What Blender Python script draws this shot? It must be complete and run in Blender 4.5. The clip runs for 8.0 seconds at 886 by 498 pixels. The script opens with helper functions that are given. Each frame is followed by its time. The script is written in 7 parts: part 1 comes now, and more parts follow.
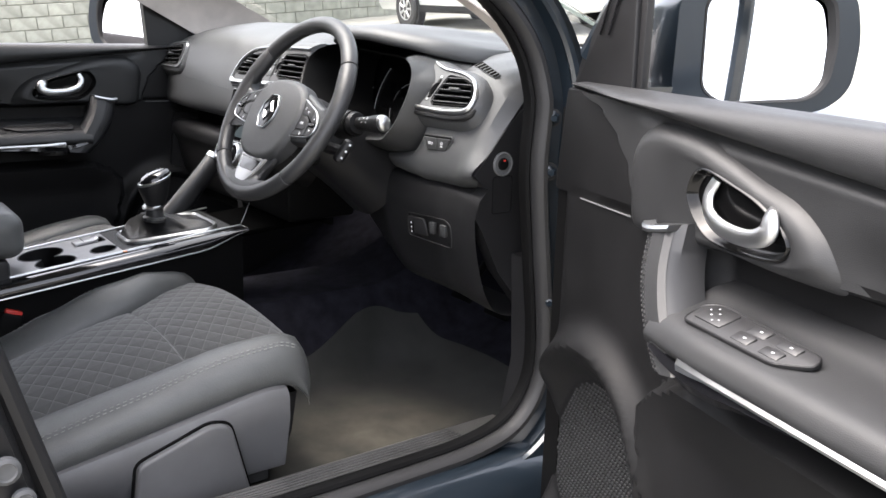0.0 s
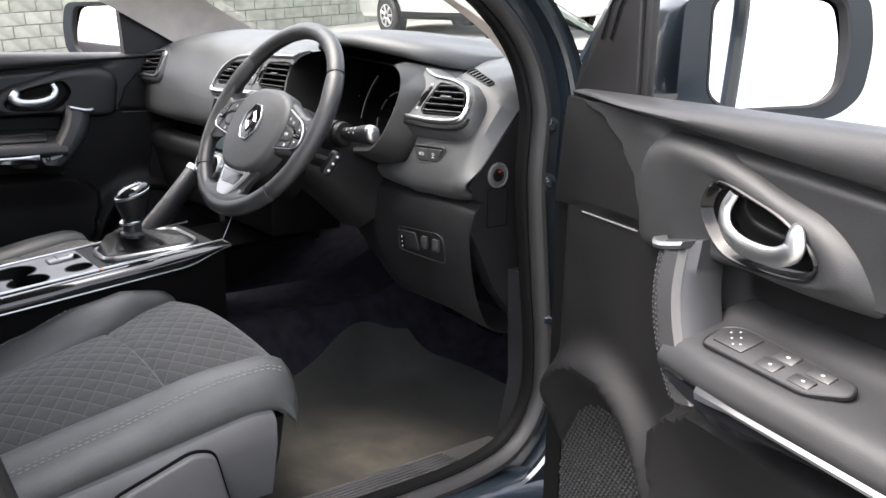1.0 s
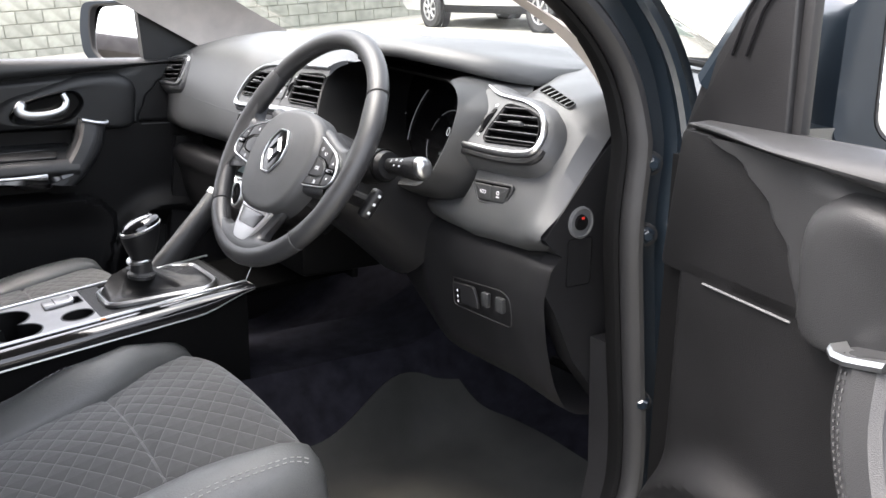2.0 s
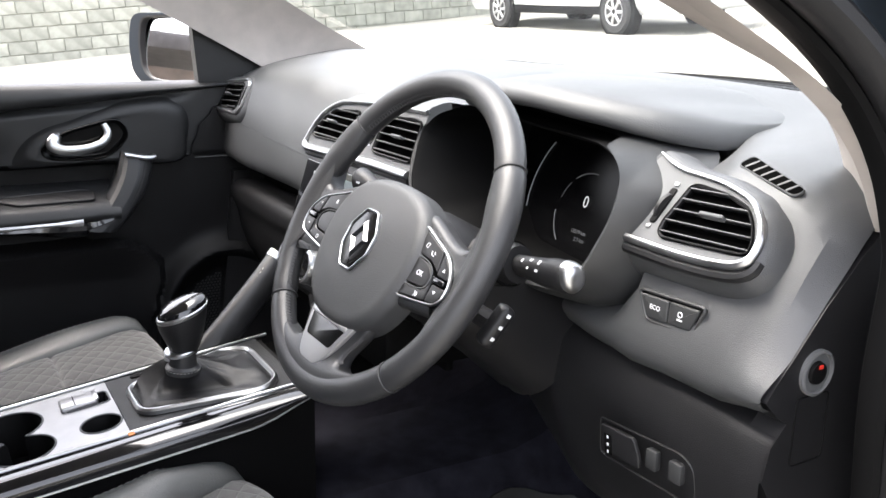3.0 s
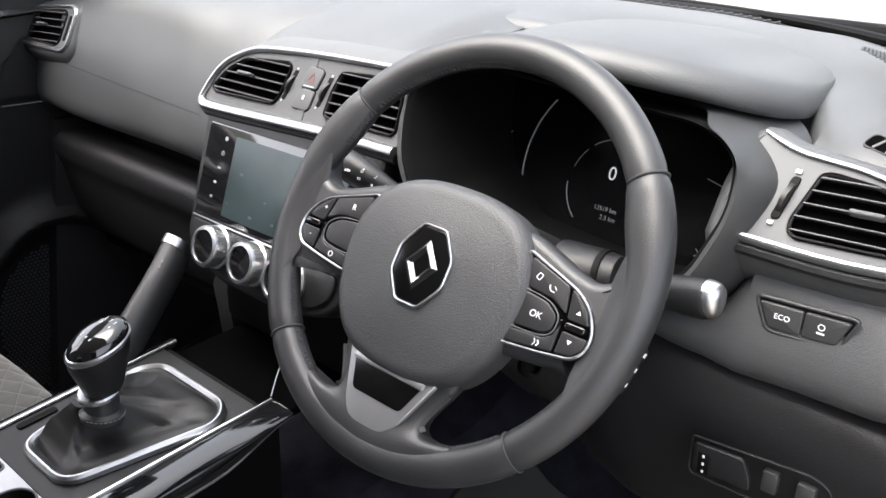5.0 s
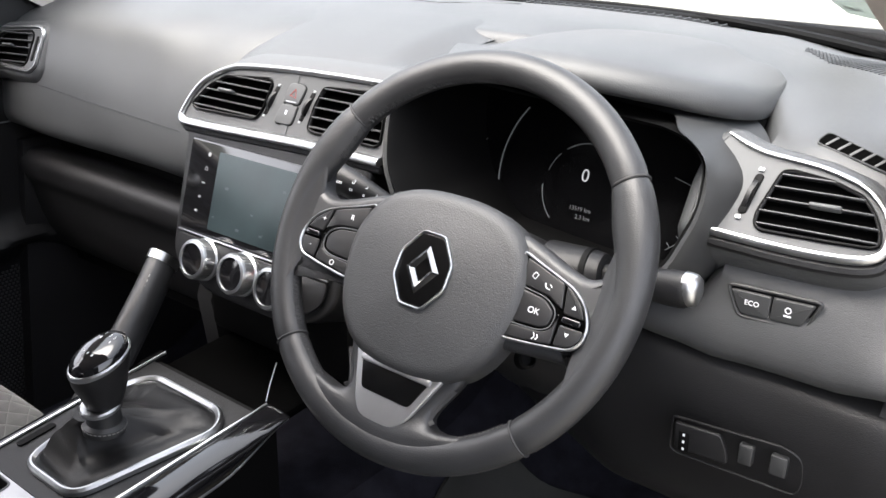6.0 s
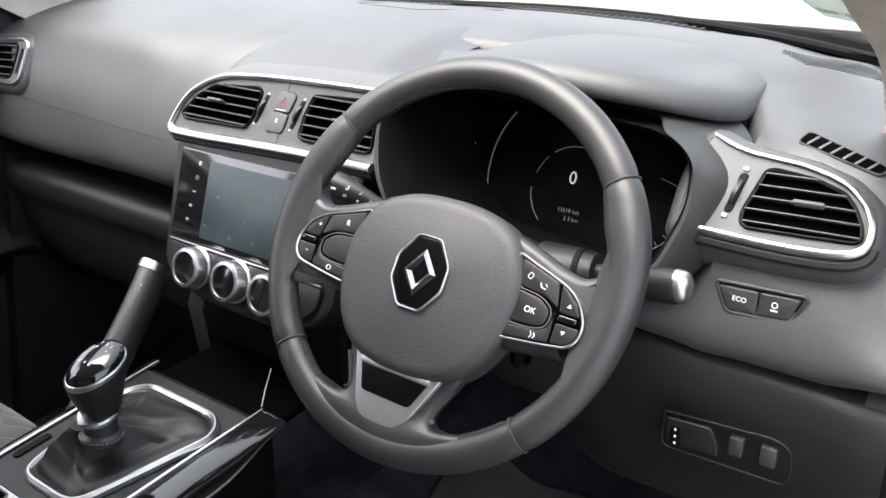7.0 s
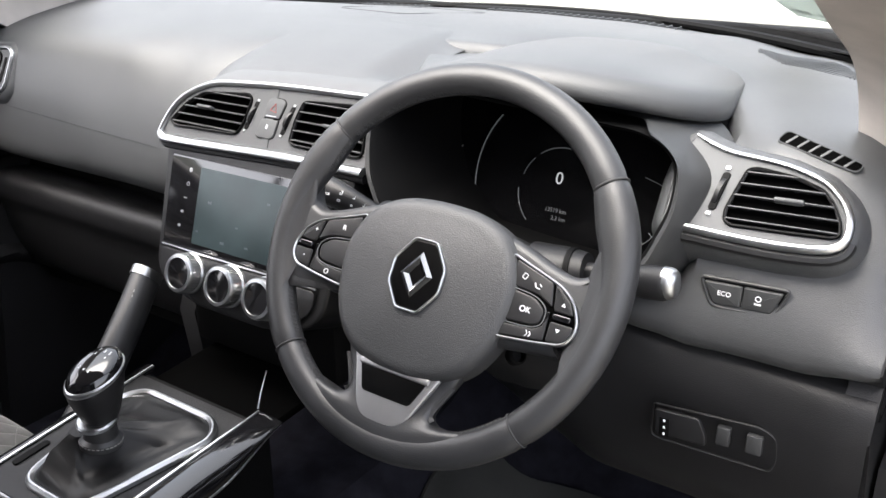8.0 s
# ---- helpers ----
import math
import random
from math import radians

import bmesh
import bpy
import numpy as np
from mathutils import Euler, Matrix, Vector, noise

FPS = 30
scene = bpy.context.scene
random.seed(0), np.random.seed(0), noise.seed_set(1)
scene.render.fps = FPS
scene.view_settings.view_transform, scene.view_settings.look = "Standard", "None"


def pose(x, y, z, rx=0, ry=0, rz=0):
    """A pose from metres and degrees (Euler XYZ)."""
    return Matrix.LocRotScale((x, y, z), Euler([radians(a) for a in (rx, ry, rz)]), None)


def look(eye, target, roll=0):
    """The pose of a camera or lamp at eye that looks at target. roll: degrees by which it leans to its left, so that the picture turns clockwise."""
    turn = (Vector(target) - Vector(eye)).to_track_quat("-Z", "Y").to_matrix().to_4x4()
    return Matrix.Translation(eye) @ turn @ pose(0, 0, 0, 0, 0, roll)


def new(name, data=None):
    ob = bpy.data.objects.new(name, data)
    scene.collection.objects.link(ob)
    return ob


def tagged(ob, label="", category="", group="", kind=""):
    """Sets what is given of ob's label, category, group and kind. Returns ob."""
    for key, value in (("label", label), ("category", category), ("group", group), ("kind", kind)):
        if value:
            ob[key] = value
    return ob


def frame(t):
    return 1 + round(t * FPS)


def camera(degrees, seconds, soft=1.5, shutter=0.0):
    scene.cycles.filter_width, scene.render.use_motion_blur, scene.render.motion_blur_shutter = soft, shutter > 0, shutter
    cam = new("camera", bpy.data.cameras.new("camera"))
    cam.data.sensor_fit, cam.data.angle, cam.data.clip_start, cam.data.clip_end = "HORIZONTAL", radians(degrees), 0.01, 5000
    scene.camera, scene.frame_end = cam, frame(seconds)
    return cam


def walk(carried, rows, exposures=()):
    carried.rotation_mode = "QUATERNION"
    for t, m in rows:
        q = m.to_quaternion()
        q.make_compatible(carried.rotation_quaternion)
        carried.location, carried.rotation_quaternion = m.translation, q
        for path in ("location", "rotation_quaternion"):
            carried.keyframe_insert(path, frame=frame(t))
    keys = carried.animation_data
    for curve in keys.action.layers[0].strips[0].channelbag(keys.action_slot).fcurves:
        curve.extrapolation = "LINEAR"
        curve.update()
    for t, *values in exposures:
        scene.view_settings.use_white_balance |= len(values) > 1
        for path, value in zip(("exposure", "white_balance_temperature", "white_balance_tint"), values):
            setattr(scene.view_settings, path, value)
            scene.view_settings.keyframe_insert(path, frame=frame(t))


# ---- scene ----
cam = camera(53.1, 8.0)
PATH = [
    (0, (1.7486, -0.6811, 1.1623), (0.9672, -0.1091, 0.9130), 1.54),
    (0.5, (1.7383, -0.6823, 1.1646), (0.9637, -0.0998, 0.9183), 1.03),
    (1, (1.6863, -0.6546, 1.1600), (0.9147, -0.0664, 0.9178), 1.16),
    (1.2, (1.6509, -0.6228, 1.1602), (0.8753, -0.0390, 0.9204), 1.06),
    (2.3, (1.3479, -0.4599, 1.1854), (0.5331, 0.0605, 0.9301), 0.86),
    (2.5, (1.2810, -0.4196, 1.1868), (0.4531, 0.0800, 0.9318), 0.91),
    (3, (1.1007, -0.3824, 1.2144), (0.2685, 0.1102, 0.9602), 1.09),
    (3.5, (0.9665, -0.3728, 1.2269), (0.1466, 0.1373, 0.9671), 1.36),
    (4, (0.8416, -0.3598, 1.2286), (0.0756, 0.1999, 0.9123), 1.10),
    (4.5, (0.7846, -0.4044, 1.2403), (0.0841, 0.2161, 0.8878), 2.16),
    (5, (0.7649, -0.4705, 1.2584), (0.1451, 0.2226, 0.8903), 1.87),
    (6.5, (0.7609, -0.5386, 1.2814), (0.1933, 0.1992, 0.9160), 0.68),
    (7, (0.7591, -0.5500, 1.2821), (0.2039, 0.1992, 0.9209), 0.32),
    (7.5, (0.7567, -0.5648, 1.2888), (0.2151, 0.1940, 0.9269), 0.19),
    (8, (0.7565, -0.5737, 1.2952), (0.2241, 0.1897, 0.9295), -0.23),
]
CAR_TILT = pose(0, 0, 0, -5, -0.5, 0)  # the car stands nose down; the path is given in the car's own axes
walk(cam, [(t, CAR_TILT @ look(eye, target, roll)) for t, eye, target, roll in PATH], ((0.0, 3.15, 6750, 13), (1.0, 3.12, 6750, 13), (2.5, 3.55, 6750, 13), (3.5, 3.42, 6750, 13), (5.0, 3.25, 6750, 13), (8.0, 3.2, 6750, 13)))

# ---- light ----
SUN_EL, SUN_ROT = radians(68), radians(215)
world = bpy.data.worlds.new("sky")
scene.world = world
world.use_nodes = True
wn = world.node_tree.nodes
sky = wn.new("ShaderNodeTexSky")
sky.sky_type, sky.sun_disc, sky.sun_elevation, sky.sun_rotation = "NISHITA", False, SUN_EL, SUN_ROT
sky.dust_density, sky.ozone_density = 4.0, 1.0
wn["Background"].inputs["Strength"].default_value = 0.122
haze = wn.new("ShaderNodeHueSaturation")  # a bright overcast day: little blue in the sky
haze.inputs["Saturation"].default_value = 0.4
world.node_tree.links.new(sky.outputs["Color"], haze.inputs["Color"])
world.node_tree.links.new(haze.outputs["Color"], wn["Background"].inputs["Color"])
sun = new("sun", bpy.data.lights.new("sun", "SUN"))
sun.data.energy, sun.data.angle, sun.data.color = 0.9, radians(60), (1.0, 0.97, 0.93)
sun.matrix_world = look((-4.3, -6.1, 18.5), (0, 0, 0))


# ---- materials ----
def mat(name, color, rough=0.5, metal=0.0, grain=0.0, scale=900.0, var=0.0, vscale=6.0, coat=0.0, spec=0.5, sheen=0.0, tint=None, glow=None, pebble=0.0):
    """A procedural surface: fine grain as bump, and soft uneven colour at a larger scale."""
    m = bpy.data.materials.new(name)
    m.use_nodes = True
    nt = m.node_tree
    b = nt.nodes["Principled BSDF"]
    b.inputs["Base Color"].default_value = (*color, 1)
    b.inputs["Roughness"].default_value = rough
    b.inputs["Metallic"].default_value = metal
    b.inputs["Coat Weight"].default_value = coat
    b.inputs["Coat Roughness"].default_value = 0.06
    b.inputs["Specular IOR Level"].default_value = spec
    b.inputs["Sheen Weight"].default_value = sheen
    if glow:
        b.inputs["Emission Color"].default_value = (*glow[:3], 1)
        b.inputs["Emission Strength"].default_value = glow[3]
    tc = nt.nodes.new("ShaderNodeTexCoord")
    if var:
        n = nt.nodes.new("ShaderNodeTexNoise")
        n.inputs["Scale"].default_value, n.inputs["Detail"].default_value = vscale, 8
        nt.links.new(tc.outputs["Object"], n.inputs["Vector"])
        r = nt.nodes.new("ShaderNodeMapRange")
        r.inputs["From Min"].default_value, r.inputs["From Max"].default_value = 0.3, 0.7
        nt.links.new(n.outputs["Fac"], r.inputs["Value"])
        mx = nt.nodes.new("ShaderNodeMix")
        mx.data_type = "RGBA"
        other = tint or color
        mx.inputs["A"].default_value = (*[c * (1 - var) for c in color], 1)
        mx.inputs["B"].default_value = (*[min(1, c * (1 + var)) for c in other], 1)
        nt.links.new(r.outputs["Result"], mx.inputs["Factor"])
        nt.links.new(mx.outputs["Result"], b.inputs["Base Color"])
        rr = nt.nodes.new("ShaderNodeMapRange")
        rr.inputs["To Min"].default_value, rr.inputs["To Max"].default_value = max(0.02, rough - 0.12 * var - 0.03), min(1, rough + 0.12 * var + 0.03)
        nt.links.new(n.outputs["Fac"], rr.inputs["Value"])
        nt.links.new(rr.outputs["Result"], b.inputs["Roughness"])
    if grain:
        v = nt.nodes.new("ShaderNodeTexNoise")
        v.inputs["Scale"].default_value, v.inputs["Detail"].default_value = scale, 3
        nt.links.new(tc.outputs["Object"], v.inputs["Vector"])
        bp = nt.nodes.new("ShaderNodeBump")
        bp.inputs["Strength"].default_value, bp.inputs["Distance"].default_value = grain, 0.0006
        height = v.outputs["Fac"]
        if pebble:
            c = nt.nodes.new("ShaderNodeTexVoronoi")
            c.feature = "SMOOTH_F1"
            c.inputs["Scale"].default_value = pebble
            nt.links.new(tc.outputs["Object"], c.inputs["Vector"])
            ad = nt.nodes.new("ShaderNodeMath")
            ad.operation = "MULTIPLY_ADD"
            ad.inputs[1].default_value = -1.3
            nt.links.new(c.outputs["Distance"], ad.inputs[0])
            nt.links.new(v.outputs["Fac"], ad.inputs[2])
            height = ad.outputs[0]
        nt.links.new(height, bp.inputs["Height"])
        nt.links.new(bp.outputs["Normal"], b.inputs["Normal"])
    return m


SOFT = mat("soft_dash_plastic", (0.026, 0.027, 0.028), 0.46, grain=0.24, scale=1800, var=0.15, vscale=9, pebble=1500)
SKIN = mat("dash_skin_plastic", (0.050, 0.0515, 0.0535), 0.46, grain=0.30, scale=1800, var=0.14, vscale=9, pebble=1250, spec=0.5)
HARD = mat("hard_trim_plastic", (0.0095, 0.0095, 0.0104), 0.44, spec=0.38, grain=0.28, scale=1800, var=0.2, vscale=11, pebble=1100)
SLAT = mat("vent_slat_plastic", (0.022, 0.022, 0.023), 0.32, var=0.2, vscale=60)
# BLACK and VOID lie below plastic's own tone, to deepen shade in hollows
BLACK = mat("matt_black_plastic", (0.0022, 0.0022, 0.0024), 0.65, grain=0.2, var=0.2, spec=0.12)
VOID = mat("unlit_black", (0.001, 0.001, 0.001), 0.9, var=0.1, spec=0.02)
GLOSS = mat("gloss_black", (0.006, 0.006, 0.007), 0.08, var=0.2, vscale=30, coat=0.5)
SATIN = mat("satin_grey_trim", (0.080, 0.082, 0.085), 0.55, metal=0.0, spec=0.3, grain=0.1, scale=2500, var=0.1)
CHROME = mat("satin_chrome", (0.50, 0.51, 0.52), 0.32, metal=1.0, var=0.06, vscale=40)
DARKCHROME = mat("dark_chrome", (0.26, 0.265, 0.27), 0.22, metal=1.0, var=0.08, vscale=40)
SILVER = mat("satin_silver", (0.38, 0.38, 0.385), 0.38, metal=0.8, var=0.08, vscale=30, grain=0.05, scale=2500)
LEATHER = mat("black_leather", (0.024, 0.0245, 0.026), 0.40, grain=0.22, scale=1500, var=0.25, vscale=14, pebble=1300)
VINYL = mat("grey_side_vinyl", (0.085, 0.088, 0.087), 0.42, grain=0.45, scale=1400, var=0.2, vscale=10, pebble=480)
FABRIC = mat("dark_grey_cloth", (0.03, 0.03, 0.032), 0.9, grain=0.9, scale=1500, var=0.25, vscale=60, sheen=0.3)
CARPET = mat("dark_blue_carpet", (0.013, 0.013, 0.018), 1.0, spec=0.1, grain=1.0, scale=700, var=0.4, vscale=30)
MATCLOTH = mat("dusty_floor_mat", (0.030, 0.031, 0.030), 0.95, grain=1.0, scale=600, var=0.3, vscale=6, spec=0.2)
PAINT = mat("blue_green_paint", (0.012, 0.019, 0.027), 0.32, metal=0.35, var=0.1, vscale=4, coat=1.0)
SEAL = mat("door_seal_rubber", (0.012, 0.012, 0.013), 0.55, grain=0.3, var=0.2)
STITCH = mat("grey_thread", (0.28, 0.28, 0.27), 0.8)
SCUFF = mat("dusty_scuff_plastic", (0.050, 0.049, 0.047), 0.42, grain=0.4, scale=1200, var=0.4, vscale=14, pebble=900)
DOORSKIN = mat("door_skin_plastic", (0.017, 0.0175, 0.0185), 0.44, grain=0.26, scale=1800, var=0.18, vscale=9, pebble=1300, spec=0.4)
PIANO = mat("piano_black", (0.003, 0.003, 0.0032), 0.16, var=0.2, vscale=30, spec=0.3)
PADSKIN = mat("airbag_skin", (0.038, 0.039, 0.0405), 0.46, grain=0.40, scale=2200, var=0.12, vscale=9, pebble=1100)
WHITE = mat("white_print", (0.75, 0.76, 0.78), 0.6)
LINER = mat("grey_pillar_cloth", (0.44, 0.40, 0.37), 0.85, grain=0.6, scale=1500, var=0.1, vscale=20)
DIALGLASS = mat("instrument_glass", (0.003, 0.003, 0.0035), 0.25, spec=0.15)
SCREEN = mat("dark_glass", (0.020, 0.030, 0.033), 0.30, var=0.2, vscale=20, spec=0.25)
RED = mat("red_plastic", (0.5, 0.03, 0.02), 0.4)


# trodden-in dust lies in one pale patch of the mat
mt = MATCLOTH.node_tree
co, off, far_off, fade, mott, dusty = (mt.nodes.new("ShaderNode" + k) for k in ("TexCoord", "VectorMath", "VectorMath", "MapRange", "TexNoise", "Mix"))
off.operation, far_off.operation = "SUBTRACT", "LENGTH"
off.inputs[1].default_value = (0.50, 0.10, 0.43)
fade.inputs["From Min"].default_value, fade.inputs["From Max"].default_value = 0.05, 0.28
fade.inputs["To Min"].default_value, fade.inputs["To Max"].default_value = 1.0, 0.0
fade.interpolation_type = "SMOOTHSTEP"
mott.inputs["Scale"].default_value, mott.inputs["Detail"].default_value = 16, 8
spread = mt.nodes.new("ShaderNodeMath")
spread.operation = "MULTIPLY"
dusty.data_type = "RGBA"
shader = mt.nodes["Principled BSDF"]
mt.links.new(co.outputs["Object"], off.inputs[0])
mt.links.new(co.outputs["Object"], mott.inputs["Vector"])
mt.links.new(off.outputs["Vector"], far_off.inputs[0])
mt.links.new(far_off.outputs["Value"], fade.inputs["Value"])
mt.links.new(fade.outputs["Result"], spread.inputs[0])
mt.links.new(mott.outputs["Fac"], spread.inputs[1])
mt.links.new(spread.outputs[0], dusty.inputs["Factor"])
if shader.inputs["Base Color"].is_linked:
    mt.links.new(shader.inputs["Base Color"].links[0].from_socket, dusty.inputs["A"])
dusty.inputs["B"].default_value = (0.17, 0.15, 0.115, 1)
mt.links.new(dusty.outputs["Result"], shader.inputs["Base Color"])


# ---- mesh helpers ----
def thing(name, label, category, group="", kind="", m=None):
    return tagged(new(name), label, category, group, kind) if m is None else place(tagged(new(name), label, category, group, kind), m)


def place(ob, m):
    ob.matrix_world = m
    return ob


def mesh(name, bm, material, angle=35):
    me = bpy.data.meshes.new(name)
    bmesh.ops.recalc_face_normals(bm, faces=bm.faces)
    bm.to_mesh(me)
    bm.free()
    for p in me.polygons:
        p.use_smooth = True
    me.set_sharp_from_angle(angle=radians(angle))
    me.materials.append(material)
    return me


def part(name, bm, material, parent=None, label="", angle=35, m=None):
    ob = new(name, mesh(name, bm, material, angle) if isinstance(bm, bmesh.types.BMesh) else bm)
    ob.parent = parent
    if m is not None:
        ob.matrix_local = m
    if label:
        ob["label"] = label
    return ob


def xform(bm, m):
    bmesh.ops.transform(bm, matrix=m, verts=bm.verts)
    return bm


def box(sx, sy, sz, at=(0, 0, 0), bevel=0.003, seg=2, rot=(0, 0, 0)):
    bm = bmesh.new()
    bmesh.ops.create_cube(bm, size=1, matrix=Matrix.Diagonal((sx, sy, sz, 1)))
    if bevel:
        bmesh.ops.bevel(bm, geom=bm.edges[:], offset=min(bevel, sx * 0.45, sy * 0.45, sz * 0.45), segments=seg, affect="EDGES", profile=0.5)
    return xform(bm, pose(*at, *rot))


def fillet(pts, r, n=5):
    """A 2D outline with its corners rounded. r: one radius, or one for each corner."""
    out, k = [], len(pts)
    for i in range(k):
        a, b, c = Vector(pts[i - 1]), Vector(pts[i]), Vector(pts[(i + 1) % k])
        rad = r[i] if isinstance(r, (list, tuple)) else r
        u, v = a - b, c - b
        d = min(rad, u.length * 0.48, v.length * 0.48)
        p, q = b + u.normalized() * d, b + v.normalized() * d
        for j in range(n + 1):
            s = j / n
            out.append(tuple(p * (1 - s) ** 2 + b * 2 * s * (1 - s) + q * s ** 2))
    return out


def inset2(pts, d):
    """The outline moved inwards by d (anticlockwise outlines)."""
    area = sum(pts[i - 1][0] * pts[i][1] - pts[i][0] * pts[i - 1][1] for i in range(len(pts)))
    sgn = 1 if area > 0 else -1
    out, k = [], len(pts)
    for i in range(k):
        a, b, c = Vector(pts[i - 1]), Vector(pts[i]), Vector(pts[(i + 1) % k])
        e, f = (b - a), (c - b)
        e = e.normalized() if e.length > 1e-9 else f.normalized()
        f = f.normalized() if f.length > 1e-9 else e
        n = Vector((-e.y - f.y, e.x + f.x))
        n = n.normalized() if n.length > 1e-9 else Vector((-e.y, e.x))
        out.append(tuple(b + n * d * sgn))
    return out


def loft(rings, closed=True, cap=True):
    """Skin over rings of equally many points. closed: each ring is a loop."""
    bm = bmesh.new()
    rows = [[bm.verts.new(p) for p in ring] for ring in rings]
    n = len(rings[0])
    for a, b in zip(rows, rows[1:]):
        for i in range(n if closed else n - 1):
            j = (i + 1) % n
            try:
                bm.faces.new((a[i], a[j], b[j], b[i]))
            except ValueError:
                pass
    if cap and closed:
        bm.faces.new(rows[0][::-1])
        bm.faces.new(rows[-1])
    return bm


def slab(outline, h, bevel=0.002, dome=0.0, steps=3):
    """An upright plate on a 2D outline, from z = 0 to h, with its upper edge rounded."""
    rings = [[(x, y, 0) for x, y in outline], [(x, y, h - bevel) for x, y in outline]]
    for i in range(1, steps + 1):
        a = math.pi / 2 * i / steps
        rings.append([(x, y, h - bevel + bevel * math.sin(a)) for x, y in inset2(outline, bevel * (1 - math.cos(a)))])
    if dome:
        cx = sum(p[0] for p in outline) / len(outline)
        cy = sum(p[1] for p in outline) / len(outline)
        top = rings[-1]
        for f in (0.85, 0.65, 0.4, 0.15):
            rings.append([(cx + (x - cx) * f, cy + (y - cy) * f, h + dome * (1 - f * f)) for x, y, _ in top])
    return loft(rings)


def frame_ring(outline, w, h, bevel=0.0015):
    """A raised rim along a 2D outline, w wide inwards, h high."""
    inner = inset2(outline, w)
    b = bevel
    rings = [[(x, y, 0) for x, y in outline], [(x, y, h - b) for x, y in outline], [(x, y, h) for x, y in inset2(outline, b)],
             [(x, y, h) for x, y in inset2(outline, w - b)], [(x, y, h - b) for x, y in inner], [(x, y, 0) for x, y in inner]]
    bm = loft(rings + [rings[0]], cap=False)
    bmesh.ops.remove_doubles(bm, verts=bm.verts, dist=1e-6)
    return bm


def holed(outer, hole, h, bevel=0.002):
    """A plate on an outline with a hole through it, from z = 0 to h."""
    cx = sum(p[0] for p in hole) / len(hole)
    cy = sum(p[1] for p in hole) / len(hole)
    angles = sorted({round(math.atan2(y - cy, x - cx), 4) for x, y in outer + hole})

    def cut(poly, a):
        d = Vector((math.cos(a), math.sin(a)))
        best = None
        for p, q in zip(poly, poly[1:] + poly[:1]):
            ax, ay, bx, by = p[0] - cx, p[1] - cy, q[0] - cx, q[1] - cy
            den = d.x * (by - ay) - d.y * (bx - ax)
            if abs(den) < 1e-12:
                continue
            r = (ax * (by - ay) - ay * (bx - ax)) / den
            s = (ax * d.y - ay * d.x) / den
            if r > 0 and -1e-3 <= s <= 1.001:
                best = r if best is None else max(best, r)
        best = best or 0.001
        return cx + d.x * best, cy + d.y * best

    o, i = [cut(outer, a) for a in angles], [cut(hole, a) for a in angles]
    rings = [[(x, y, 0) for x, y in o], [(x, y, h - bevel) for x, y in o], [(x, y, h) for x, y in inset2(o, bevel)], [(x, y, h) for x, y in inset2(i, -0.001)], [(x, y, h - 0.001) for x, y in i], [(x, y, 0) for x, y in i]]
    bm = loft(rings + [rings[0]], cap=False)
    bmesh.ops.remove_doubles(bm, verts=bm.verts, dist=1e-6)
    return bm


def spline(pts, n=8, closed=False):
    """A smooth (Catmull-Rom) line through the points."""
    p = [Vector(q) for q in pts]
    out, k = [], len(p)
    for i in range(k if closed else k - 1):
        a = p[i - 1] if closed or i else p[0] * 2 - p[1]
        b, c = p[i], p[(i + 1) % k]
        d = p[(i + 2) % k] if closed or i + 2 < k else c * 2 - b
        for j in range(n):
            t = j / n
            out.append(0.5 * ((2 * b) + (c - a) * t + (2 * a - 5 * b + 4 * c - d) * t * t + (3 * b - a - 3 * c + d) * t ** 3))
    return out if closed else out + [p[-1]]


def tube(pts, r, n=10, closed=False, flat=1.0, up=None):
    """A round or flattened rod along the points; r may be a function of the way along (0 to 1)."""
    pts = [Vector(p) for p in pts]
    k, rings = len(pts), []
    side = None
    for i, p in enumerate(pts):
        a = pts[i - 1] if closed or i else p
        b = pts[(i + 1) % k] if closed or i + 1 < k else p
        t = (b - a).normalized()
        if up is not None:
            side = t.cross(Vector(up)).normalized()
        elif side is None:
            side = t.orthogonal().normalized()
        else:
            side = (side - t * side.dot(t)).normalized()
        v = side.cross(t)
        rad = r(i / max(1, k - 1)) if callable(r) else r
        rings.append([p + side * rad * math.cos(2 * math.pi * j / n) + v * rad * flat * math.sin(2 * math.pi * j / n) for j in range(n)])
    bm = loft(rings + ([rings[0]] if closed else []), cap=not closed)
    if closed:
        bmesh.ops.remove_doubles(bm, verts=bm.verts, dist=1e-6)
    return bm


def lathe(profile, n=32):
    """A turned body about z from (radius, z) pairs."""
    return loft([[(r * math.cos(2 * math.pi * j / n), r * math.sin(2 * math.pi * j / n), z) for j in range(n)] for r, z in profile])


def join(*bms):
    out = bmesh.new()
    for b in bms:
        me = bpy.data.meshes.new("tmp")
        b.to_mesh(me)
        b.free()
        out.from_mesh(me)
        bpy.data.meshes.remove(me)
    return out


def sheet(fn, us, vs, thick=0.0):
    """A surface fn(u, v), optionally given thickness away from its normal."""
    bm = bmesh.new()
    rows = [[bm.verts.new(fn(u, v)) for v in vs] for u in us]
    for a, b in zip(rows, rows[1:]):
        for i in range(len(vs) - 1):
            bm.faces.new((a[i], a[i + 1], b[i + 1], b[i]))
    if thick:
        bmesh.ops.recalc_face_normals(bm, faces=bm.faces)
        bmesh.ops.solidify(bm, geom=bm.faces[:], thickness=thick)
    return bm


def smooth_step(a, b, x):
    t = max(0.0, min(1.0, (x - a) / (b - a)))
    return t * t * (3 - 2 * t)


def lin(a, b, n):
    return [a + (b - a) * i / (n - 1) for i in range(n)]


